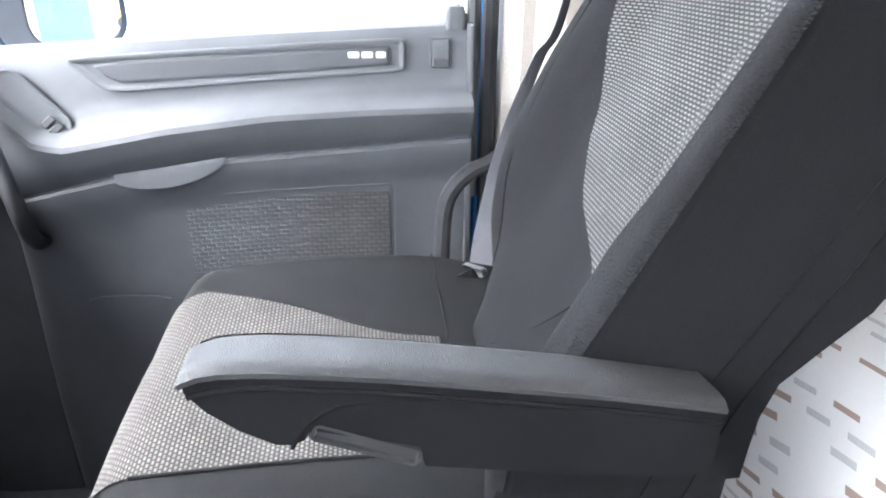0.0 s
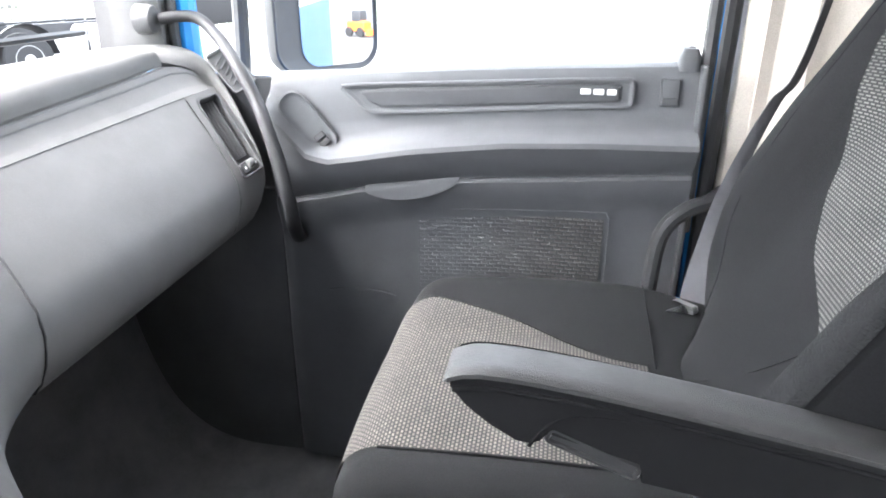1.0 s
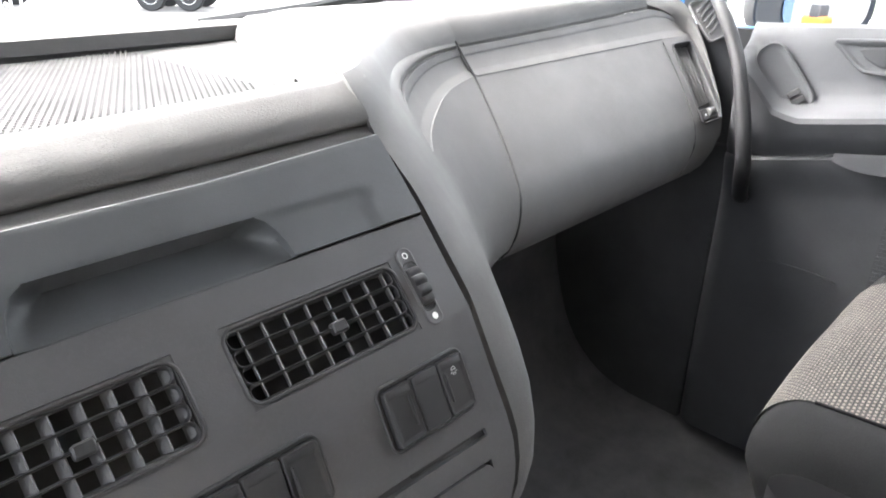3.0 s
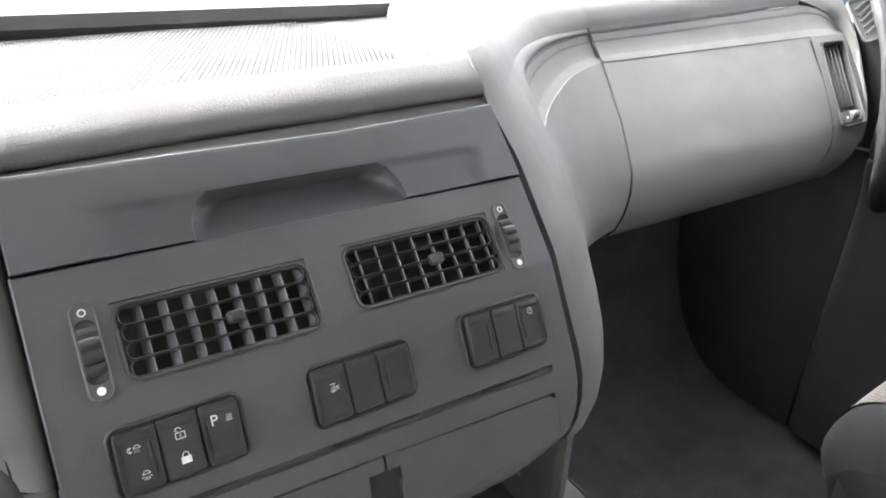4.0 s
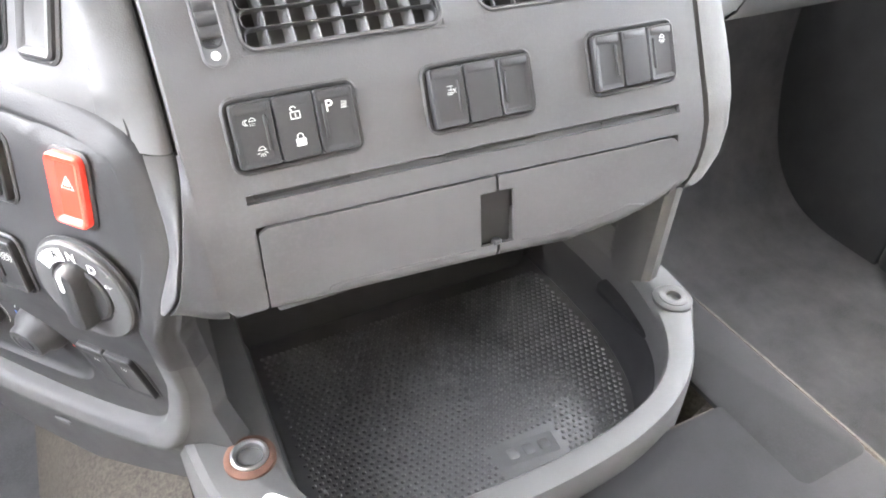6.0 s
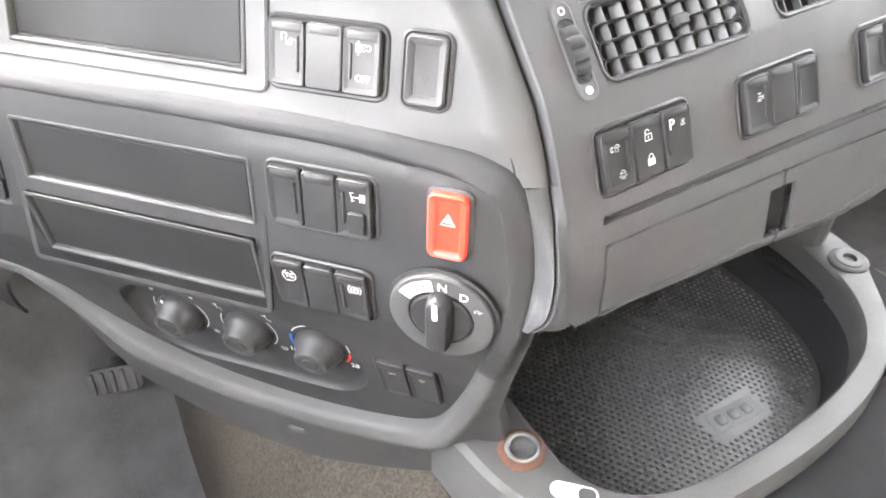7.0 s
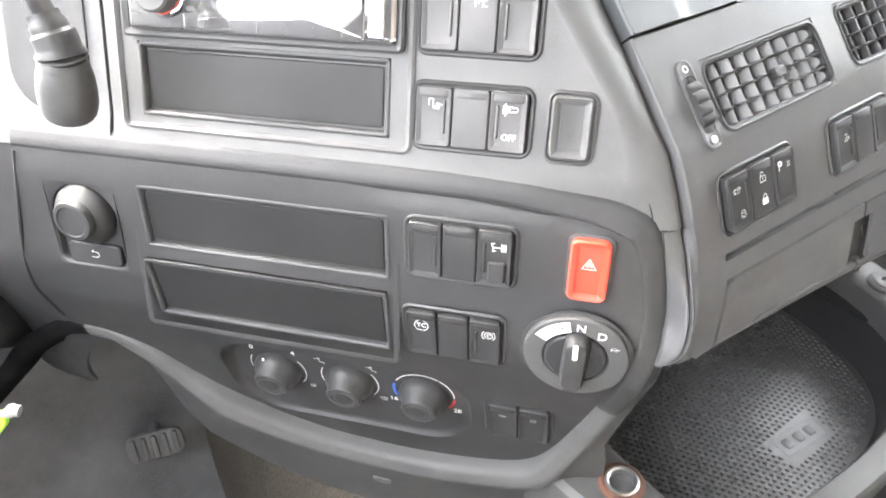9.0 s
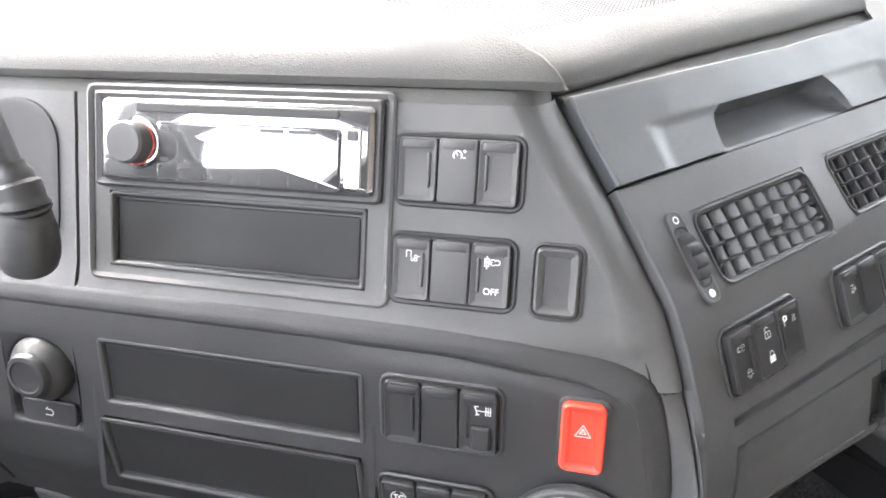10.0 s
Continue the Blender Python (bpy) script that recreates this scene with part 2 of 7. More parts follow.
M_PAD = plastic("dash_pad_grained_grey", (0.078, 0.077, 0.075), 0.66, 1900, 0.34, 0.1, leather=True, spec=0.25)
M_DASH = plastic("dash_grey", (0.080, 0.079, 0.078), 0.64, 1100, 0.24, 0.1, spec=0.25)
M_FASCIA = plastic("fascia_dark_grey", (0.061, 0.061, 0.063), 0.5, 1100, 0.25, 0.12, spec=0.35)
M_LID = plastic("lid_dark_grey", (0.050, 0.054, 0.057), 0.48, 1100, 0.2, 0.12, spec=0.35)
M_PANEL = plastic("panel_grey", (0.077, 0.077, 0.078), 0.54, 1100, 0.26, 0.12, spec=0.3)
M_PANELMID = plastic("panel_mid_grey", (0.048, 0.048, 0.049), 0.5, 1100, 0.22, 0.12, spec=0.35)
M_PANELDK = plastic("panel_black", (0.027, 0.027, 0.028), 0.5, 1000, 0.35, 0.15, spec=0.3)
M_BLACK = plastic("black_plastic", (0.034, 0.034, 0.035), 0.45, 1000, 0.15, 0.2, spec=0.35)
M_SWITCH = plastic("switch_black", (0.025, 0.025, 0.026), 0.48, 1300, 0.12, 0.15, spec=0.3)
M_SWITCHG = plastic("switch_grey", (0.054, 0.054, 0.055), 0.5, 1300, 0.12, 0.12, spec=0.3)
M_VENT = plastic("vent_black", (0.025, 0.025, 0.026), 0.5, 1300, 0.1, 0.15, spec=0.35)
M_TOPTRAY = plastic("studded_tray_grey", (0.022, 0.022, 0.022), 0.75, 900, 0.3, 0.15, spec=0.12)
M_COVER = plastic("cover_satin_black", (0.018, 0.018, 0.0185), 0.5, 1300, 0.08, 0.15, spec=0.2)
# fins paler than the black vent: window light on their faces put into the colour
M_FIN = plastic("vent_fin_lit_grey", (0.105, 0.105, 0.105), 0.45, 1300, 0.05, 0.1)
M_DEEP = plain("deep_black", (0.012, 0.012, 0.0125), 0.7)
M_WHITE = plain("white_print", (0.75, 0.75, 0.74), 0.5, 0, 0.04)
M_FADED = plain("moulded_symbol", (0.02, 0.02, 0.02), 0.5, 0, 0.04)
M_RED = plastic("hazard_red", (0.62, 0.045, 0.025), 0.35, 1200, 0.1, 0.08)
M_REDP = plain("red_print", (0.6, 0.04, 0.03), 0.5)
M_BLUEP = plain("blue_print", (0.03, 0.14, 0.5), 0.5)
M_CHROME = plain("chrome", (0.75, 0.75, 0.76), 0.12, 1.0, 0.05)
M_STEEL = plain("bright_metal", (0.6, 0.6, 0.6), 0.28, 1.0, 0.1)
M_RUST = plain("rusted_ring", (0.11, 0.052, 0.034), 0.8, 0.2, 0.5)
M_TRAY = plastic("tray_silver_grey", (0.075, 0.075, 0.0745), 0.52, 1100, 0.2, 0.12, spec=0.3)
M_RUBBER = plastic("black_rubber", (0.024, 0.024, 0.025), 0.55, 900, 0.1, 0.2, spec=0.25)
M_DOOR = plastic("door_grey", (0.072, 0.0745, 0.078), 0.7, 1000, 0.25, 0.1, spec=0.15)
M_DOORDK = plastic("door_dark_grey", (0.045, 0.0465, 0.049), 0.6, 1000, 0.25, 0.12, spec=0.25)
M_ARM = plastic("armrest_grained_black", (0.020, 0.020, 0.020), 0.6, 1500, 0.5, 0.12, leather=True, spec=0.3)
M_ARMSIDE = plastic("armrest_side_black", (0.006, 0.006, 0.0064), 0.75, 1300, 0.12, 0.15, spec=0.05)
M_SEAT = fabric("seat_bolster_fabric", (0.0068, 0.0069, 0.0072), 0.95, 1200, 0.3, 0.4)
M_HEATHER = plastic("seat_edge_heather", (0.0062, 0.0063, 0.0066), 0.95, 620, 0.9, 0.25, leather=True, spec=0.12)
M_CUSHSIDE = plastic("cushion_side_black", (0.017, 0.017, 0.018), 0.6, 900, 0.2, 0.15, spec=0.25)
M_SIDE = fabric("seat_side_black", (0.0064, 0.0064, 0.0069), 0.9, 900, 0.3, 0.3)
M_CUSH = cloth_weave("cushion_cloth", (0.016, 0.0155, 0.015), (0.088, 0.077, 0.067), (0.056, 0.050, 0.045), 0.0064, 0.0045, 0.0013)
M_BACK = cloth_weave("backrest_cloth", (0.016, 0.016, 0.0155), (0.094, 0.091, 0.086), (0.070, 0.068, 0.064), 0.0064, 0.0036, 0.0012)
M_CARPET = fabric("beige_tunnel_cover", (0.060, 0.054, 0.046), 0.8, 420, 0.35, 1.0)
M_MATBLACK = plastic("mat_black", (0.020, 0.020, 0.0205), 0.8, 700, 0.3, 0.2, spec=0.1)
M_FLOOR = plastic("floor_rubber", (0.092, 0.093, 0.096), 0.85, 600, 0.4, 0.3, spec=0.12)
M_BEIGE = fabric("beige_trim_fabric", (0.46, 0.42, 0.37), 0.9, 900, 0.12, 0.3)
M_ROOF = fabric("light_roof_lining", (0.70, 0.68, 0.65), 0.9, 900, 0.08, 0.2)
M_BELT = fabric("belt_webbing", (0.060, 0.060, 0.064), 0.8, 1600, 0.15, 0.5)
M_BLUE = plain("blue_truck_paint", (0.02, 0.16, 0.42), 0.25, 0, 0.05)
M_MAT = plastic("studded_mat_rubber", (0.062, 0.062, 0.063), 0.38, 900, 0.1, 0.2)
M_HANDLE = plastic("handle_black", (0.016, 0.016, 0.017), 0.6, 900, 0.15, 0.2, spec=0.2)
M_KICK = plastic("footwell_side_grey", (0.055, 0.056, 0.058), 0.75, 800, 0.3, 0.15, spec=0.15)
M_GLASS = glass_mat("window_glass", (0.97, 0.99, 0.98))
M_MIRROR = plain("mirror_glass", (0.55, 0.56, 0.57), 0.01, 1.0, 0.0)
M_BADGE = plain("badge_silver", (0.42, 0.42, 0.42), 0.4, 0, 0.05)
M_GREEN = plain("lime_key_tag", (0.35, 0.75, 0.04), 0.35, 0, 0.05)
M_PAPER = plain("white_sticker", (0.78, 0.78, 0.76), 0.55, 0, 0.04)

# ---- the two main dash surfaces ----
U = V(0.647, -0.762, 0)   # along the driver's control panel
N = V(-0.762, -0.647, 0)  # out of it, towards the driver
UP = V(0, 0, 1)


def d_of(z):
    return lerp(z, (.40, .44, .52, .57, .60, .63, .66, .70, .72, .737, .845), (-.284, -.274, -.258, -.243, -.2345, -.2335, -.241, -.2475, -.253, -.2635, -.302))


def on_d(s, z, off=0.0):
    return s * U + (d_of(z) + off) * N + z * UP


def frame_d(s, z, off=0.0, dz=0.012):
    v = (on_d(s, z + dz) - on_d(s, z - dz)).normalized()
    w = U.normalized().cross(v)
    return mat4(on_d(s, z) + off * w, U.normalized(), v, w)


def y_of(z):
    return lerp(z, (.60, .663, .698, .743, .793, .85), (.592, .621, .641, .666, .71, .765))


def y_tuck(x, z):
    """The fascia's foot falls back towards the driver's side."""
    return lerp(x, (-.175, -.03, .12), (1, .65, .1)) * lerp(z, (.598, .61, .64, .657, .673, .687, .72, .74), (.038, .034, .021, .015, .010, .006, .001, 0))


def on_a(x, z, off=0.0):
    a = (y_of(z + .005) + y_tuck(x, z + .005) - y_of(z - .005) - y_tuck(x, z - .005)) / .01
    w = V(0, -1, a).normalized()
    return V(x, y_of(z) + y_tuck(x, z), z) + off * w


def frame_a(x, z, off=0.0, dz=0.012):
    v = (on_a(x, z + dz) - on_a(x, z - dz)).normalized()
    u = V(1, 0, 0)
    w = u.cross(v)
    return mat4(on_a(x, z) + off * w, u, v, w)


def y_glove(z):
    return lerp(z, (.60, .618, .638, .665, .688, .74, .80, .838, .87, .885), (.885, .868, .861, .863, .873, .92, .984, 1.023, 1.06, 1.10))


def seam_x(z):
    return lerp(z, (.60, .638, .72, .80, .838, .89), (.428, .437, .470, .497, .502, .506))


# ---- symbols printed on the switches ----
def icon(kind, M, k, parent, material=None):
    bm = bmesh.new()
    lw = k * 0.085

    def ln(*pts):
        stroke(bm, M, [(p[0] * k, p[1] * k) for p in pts], lw)

    def ar(cx, cy, r, a0, a1):
        stroke(bm, M, [(x * k, y * k) for x, y in arc(cx, cy, r, a0, a1, 12)], lw)
    if kind == "lamp":
        ar(0, 0.1, 0.5, 0, 180), ln((-.6, .1), (.6, .1))
        for a in (-150, -115, -90, -65, -30):
            c, s = math.cos(radians(a)), math.sin(radians(a))
            ln((.45 * c, .45 * s), (.9 * c, .9 * s))
    elif kind == "moonlamp":
        ar(-.7, 0, .4, 60, 300), ar(-.45, 0, .35, 90, 270), ar(.3, .1, .45, 0, 180), ln((-.2, .1), (.8, .1))
        for i in range(6):
            ln((-.1 + .3 * (i % 3), -.25 - .25 * (i // 3)), (-.05 + .3 * (i % 3), -.3 - .25 * (i // 3)))
    elif kind in ("lock", "unlock"):
        for i in range(5 if kind == "lock" else 1):
            q = .5 - .1 * i
            ln((-q, -.6 + .08 * i), (q, -.6 + .08 * i), (q, .1 - .08 * i), (-q, .1 - .08 * i), (-q, -.6 + .08 * i))
        ar(0 if kind == "lock" else -.15, .35, .32, 0 if kind == "lock" else 20, 180), ln((.32, .1), (.32, .35)) if kind == "lock" else None
        ln((-.32, .1), (-.32, .35)), ln((0, -.1), (0, -.4))
    elif kind == "heat":
        for i in (-1, 0, 1):
            ln((.35 * i, -.5), (.35 * i - .12, -.2), (.35 * i + .12, .1), (.35 * i, .5))
        ln((-.6, -.6), (.6, -.6))
    elif kind == "trailer":
        ln((-.6, .5), (.3, .5)), ln((0, .5), (0, -.1)), ln((-.5, .0), (.6, -.1)), ar(-.4, -.5, .18, 0, 360), ar(0, -.5, .18, 0, 360), ln((.35, .1), (.75, -.5)), ln((.75, .1), (.35, -.5))
    elif kind == "axle":
        ln((-.9, .5), (-.6, -.5)), ln((-.75, 0), (.3, 0)), ln((-.95, .45), (-.5, .55)), ln((-.8, -.55), (-.4, -.45))
        for x in (.35, .6, .85):
            ln((x, .5), (x, -.5))
        ln((.3, 0), (.9, 0))
    elif kind == "truckload":
        ln((-.9, -.2), (-.9, .6), (-.3, .6), (-.3, -.2)), ar(-.1, -.5, .18, 0, 360), ar(.35, -.5, .18, 0, 360), ar(.35, -.1, .18, 0, 360), ln((.6, -.1), (.9, -.1))
    elif kind == "engine":
        ln((-.9, .4), (-.4, .4), (-.4, -.5), (-.9, -.5), (-.9, .4)), ln((-.65, .7), (-.65, -.8)), ar(.1, 0, .35, 40, 320), ar(.6, 0, .3, -120, 150), ln((-.9, 0), (.0, 0))
    elif kind == "cruise":
        ar(0, 0, .55, -40, 220), ln((0, 0), (-.3, .4)), ln((.7, .5), (1.05, .5)), ln((.87, .33), (.87, .67)), ln((.7, -.3), (1.0, -.3))
        for a in (0, 60, 120, 180):
            c, s = math.cos(radians(a)), math.sin(radians(a))
            ln((.4 * c, .4 * s), (.55 * c, .55 * s))
    elif kind == "brake":
        ar(0, 0, .5, 0, 360), ar(0, 0, .8, 130, 230), ar(0, 0, .8, -50, 50), ar(.05, 0, .22, 0, 270)
    elif kind == "grip":
        ar(0, 0, .85, 110, 250), ar(0, 0, .85, -70, 70), ln((-.4, -.75), (.4, -.75))
    elif kind == "back":
        ln((.2, .5), (-.5, .5), (-.2, .8)), ar(.2, .1, .4, -90, 90), ln((.2, -.3), (-.6, -.3))
    elif kind == "fan":
        for a in (0, 90, 180, 270):
            ar(.35 * math.cos(radians(a + 45)), .35 * math.sin(radians(a + 45)), .28, 0, 360)
    elif kind == "snow":
        for a in (0, 60, 120):
            c, s = math.cos(radians(a)), math.sin(radians(a))
            ln((-.7 * c, -.5 * s), (.7 * c, .5 * s))
        ln((-.6, .3), (-.6, -.3)), ln((.6, .3), (.6, -.3))
    elif kind == "loop":
        ln((-.5, -.5), (-.5, .5), (.5, .5), (.5, .0)), ar(.1, -.3, .3, 0, 300), ln((-.2, .2), (.3, .2))
    elif kind == "screen":
        ar(0, -.5, 1.0, 50, 130), ln((-.64, .27), (-.35, -.4), (.35, -.4), (.64, .27))
        for x in (-.25, 0, .25):
            ln((x, -.2), (x, .2))
    elif kind == "person":
        ar(-.2, .5, .15, 0, 360), ln((-.2, .3), (-.1, -.3), (.4, -.3), (.5, -.7)), ln((-.9, .4), (-.4, .2))
    elif kind == "turtle":
        ar(0, -.1, .5, 0, 180), ln((-.6, -.1), (.6, -.1)), ln((.5, -.1), (.95, .2)), ln((-.4, -.1), (-.5, -.4)), ln((.3, -.1), (.4, -.4))
    elif kind == "triangle":
        lw *= .75
        for q in (1.0, .42):
            ln((0, .75 * q), (.8 * q, -.6 * q), (-.8 * q, -.6 * q), (0, .75 * q))
        ln((0, .1), (0, -.1))
    elif kind == "plug":
        ar(0, 0, .3, 180, 360), ln((-.3, 0), (-.3, .5)), ln((.3, 0), (.3, .5)), ln((0, -.3), (0, -.8)), ln((-.3, -.8), (.3, -.8))
    return part("symbol", bm, material or M_WHITE, parent)


# ---- parts shared by both panels ----
def rocker_bank(parent, frame_at, cx, cz, w, h, count, icons, mat, tall=1.0, bars=()):
    """A black surround with rocker switches side by side, each with its symbol."""
    M = frame_at(cx, cz)
    part("switch_surround", rr(M, w, h, 0.006, [(-.0012, 0), (-.0012, .0006), (-.0002, .0014), (.0012, .0010), (.0018, .0002)], 5), M_BLACK, parent)
    g, m0 = 0.0006, 0.0022
    iw = (w - 2 * m0) / count
    ih = h - 2 * m0
    for i in range(count):
        C = M @ Matrix.Translation((-w / 2 + m0 + iw * (i + .5), 0, 0.0003))
        sw = part("rocker_switch", rr(C, iw - g, ih, .0022, [(0, 0), (0, .0036), (.0006, .0044), (.0022, .0041), (.0030, .0037), (.0034, .0036)] if i != 1 or count < 3 else [(0, 0), (0, .0034), (.0006, .0041), (.0012, .0042)], 3), mat, parent)
        part("upper_bevel", rr(C @ Matrix.Translation((0, ih * .40, .0024)), iw - .004, ih * .15, .001, [(0, 0), (0, .0016), (.0008, .0021)], 2), mat, sw)
        if i in bars:
            side = 1 if i < count / 2 else -1
            part("indicator_bar", rr(C @ Matrix.Translation((side * (iw / 2 - .0045), 0, .0026)), .0018, ih * .55, .0009, [(0, 0), (0, .0016), (.0005, .0021)], 3), mat, sw)
        for kind, ox, oz, k in icons.get(i, ()):
            T = C @ Matrix.Translation((ox * iw, oz * ih, .0037 if i != 1 or count < 3 else .0043))
            if kind.startswith("="):
                letters(kind[1:], T, k, M_WHITE, sw)
            else:
                icon(kind, T, k, sw)


def blank_slot(parent, frame_at, cx, cz, w, h, depth=0.0028, name="blank_cover"):
    """An unused bay: a raised rim round a dark cover plate set back a little."""
    M = frame_at(cx, cz)
    rim = part(name, rr(M, w + .0075, h + .0066, .003, [(0, -.001), (0, .0004), (.0008, .0008), (.0018, .0007), (.0028, .0001), (.0033, -.001), (.0038, -depth)], 3), M_BLACK, parent)
    part("cover_plate", rr(M @ Matrix.Translation((0, 0, -depth)), w - .0012, h - .0032, .002, [(0, .0002), (.0006, .0008), (.004, .0010), (.012, .0008)], 3), M_COVER, rim, "dark satin cover plate")


def air_vent(parent, cx, cz, w, h, fins, tilt, turn):
    """A louvred vent: four rows with rounded ends between slats, upright fins behind."""
    M = frame_a(cx, cz)
    part("vent_bezel", rr(M, w + .004, h + .004, .0015, [(0, -.0025), (0, -.0008), (.0035, -.0006)], 3, False), M_FASCIA, parent)
    body = part("air_vent", rr(M, w, h, .008, [(-.0014, 0), (-.0014, .0004), (-.0004, .0008), (.0006, .0004), (.0014, -.003), (.0020, -.036)], 5), M_VENT, parent, "black louvred air vent")
    iw, ih = w - .0036, h - .0032
    rh = ih / 4
    for i in range(4):
        T = M @ Matrix.Translation((0, rh * (i - 1.5), -.0005)) @ pose(0, 0, 0, tilt, 0, 0)
        part("slat", rr(T, iw, rh + .0012, rh * .48, [(0, -.005), (0, -.0010), (.0006, -.0002), (.0011, -.0006), (.0016, -.005)], 6, False), M_VENT, body)
    for i in range(fins):
        x = -iw / 2 + iw * (i + .75) / fins
        T = M @ Matrix.Translation((x, 0, -.0080)) @ pose(0, 0, 0, 0, turn, 0)
        part("fin", rr(T, .0011, ih, .0005, [(0, -.0060), (0, .0056), (.0004, .0060)], 1, True, True), M_FIN, body)
    part("thumb_tab", box(M @ Matrix.Translation((w * .06, -h * .02, -.004)), .010, .0070, .006, .001), M_VENT, body)


def thumbwheel(parent, cx, cz, h):
    """A ribbed wheel standing out of its slot, with the open and shut marks above and below."""
    M = frame_a(cx, cz)
    plate = part("wheel_plate", rr(M, .0130, h + .022, .0060, [(0, 0), (0, .0005), (.001, .0010), (.0022, .0006)], 6), M_FASCIA, parent)
    part("wheel_slot", rr(M @ Matrix.Translation((0, 0, .0004)), .0118, h + .003, .0050, [(0, 0), (.0004, .0006), (.0012, .0002)], 6), M_DEEP, plate)
    n, R, hw = 120, h / 2 + .0008, .0050
    rings = []
    for x, q in ((-hw, .78), (-hw, .93), (-hw * .75, .985), (-hw * .3, 1), (hw * .3, 1), (hw * .75, .985), (hw, .93), (hw, .78)):
        ring = []
        for i in range(n):
            rib = .0026 * (1 - abs(math.sin(math.pi * i * 12 / n))) ** 1.3
            a = 2 * math.pi * i / n
            ring.append(M @ V(x, q * (R - rib) * math.cos(a), -.0035 + .58 * q * (R - rib) * math.sin(a)))
        rings.append(ring)
    part("thumbwheel", loft(bmesh.new(), rings, True, True), M_RUBBER, parent, "ribbed black air wheel")
    bm = bmesh.new()
    stroke(bm, M @ Matrix.Translation((0, h / 2 + .0052, .0012)), arc(0, 0, .0018, 0, 360, 14), .0007)
    part("open_mark", bm, M_WHITE, plate)
    part("shut_mark", disc(M @ Matrix.Translation((0, -h / 2 - .0052, .0011)), 0, [(.0022, 0), (.0021, .0003)], 4), M_WHITE, plate)


# ---- centre fascia ----
fascia = thing("center_fascia", (-.035, .65, .60), "dark grey plastic centre fascia with two air vents, switches and drawers", "dashboard panel")
VL, VR = (-.1605, .7395, -.0497, .7745), (-.0243, .7420, .0905, .7765)
DRW = (-.1745, .6000, .1085, .6585)


def corner_x(z):
    """Right edge of the fascia, rounded off at its lower corner."""
    return lerp(z, (.620, .6265, .631, .636, .645, .66, .675), (.100, .112, .117, .121, .1265, .131, .1325))


def left_x(z):
    """Left edge of the fascia's flat face, rounded off at the foot."""
    return lerp(z, (.604, .607, .611, .616, .622), (-.1925, -.1965, -.1988, -.2006, -.2015))


def foot_rise(x):
    """How far the fascia's lower edge climbs towards its rounded corner."""
    return lerp(x, (.02, .06, .085, .112), (0, .006, .012, .0225))


def foot_x(z):
    return lerp(z, (.604, .610, .616, .6265, .631, .636, .645, .66, .675), (.02, .06, .085, .112, .117, .121, .1265, .131, .1325))


GRV = (-.176, .6715, .1115, .6765)
thick(part("panel", sheet(on_a, -.2015, .1325, .6040, .7920, .0085, (VL, VR, DRW, GRV), lambda z: (left_x(z), foot_x(z))), M_FASCIA, fascia), .003)
part("panel_edge", grid(bmesh.new(), [[on_a(x, z, o) for x in steps(-.2015, .1325, .02)] for z, o in ((.7920, 0), (.7926, -.001), (.7928, -.008))]), M_FASCIA, fascia)
bm = bmesh.new()
grid(bm, [[V(x, y, z + foot_rise(x)) for x in steps(-.168, .108, .02)] for y, z in ((.633, .6010), (.638, .598), (.65, .597), (.72, .595), (.86, .590))])
thick(part("underside", bm, M_FASCIA, fascia), .003)
# black sheets behind the openings and seam, standing in for the shade inside
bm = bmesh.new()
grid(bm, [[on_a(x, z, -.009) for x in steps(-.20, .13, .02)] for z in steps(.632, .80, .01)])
part("shade_backing", bm, M_DEEP, fascia)
part("joint_shade_backing", grid(bmesh.new(), [[on_a(x, z, -.010) for x in (-.222, -.208, -.192)] for z in steps(.706, .834, .01)]), M_DEEP, fascia)
air_vent(fascia, (VL[0] + VL[2]) / 2, (VL[1] + VL[3]) / 2, VL[2] - VL[0], (VL[3] - VL[1]) * 1.2, 8, 6, 30)
air_vent(fascia, (VR[0] + VR[2]) / 2, (VR[1] + VR[3]) / 2, VR[2] - VR[0], (VR[3] - VR[1]) * 1.2, 8, -6, -18)
thumbwheel(fascia, -.1742, .757, .032)
thumbwheel(fascia, .1033, .7605, .031)
rocker_bank(fascia, frame_a, -.1433, .7050, .0695, .0375, 3, {0: [("moonlamp", -.05, .2, .0034), ("lamp", .08, -.25, .0034)], 1: [("unlock", 0, .22, .0048), ("lock", .02, -.2, .0048)], 2: [("=P", -.15, .22, .0085), ("heat", .22, .22, .0030)]}, M_SWITCH, bars=(0, 2))
rocker_bank(fascia, frame_a, -.0338, .7050, .0705, .0375, 3, {0: [("trailer", .08, .12, .0040)]}, M_SWITCH, bars=(0, 2))
rocker_bank(fascia, frame_a, .0772, .7075, .0683, .0385, 3, {2: [("lamp", .05, .25, .0034)]}, M_SWITCH, bars=(0, 2))
# the ticket groove, with its two longer slits
bm = bmesh.new()
grid(bm, [[on_a(x, z, o) for x in steps(-.176, .1115, .02)] for z, o in ((.6715, 0), (.6718, -.0035), (.675, -.0045), (.6765, 0))])
part("ticket_groove", bm, M_FASCIA, fascia)
for x0, x1 in ((-.172, -.118), (-.060, .002), (.050, .100)):
    # flat black bars paint the darkness inside the slits
    part("slit_shade", rr(frame_a((x0 + x1) / 2, .6747, -.0036), x1 - x0, .0024, .001, [(0, 0), (0, .0006)], 2), M_DEEP, fascia)
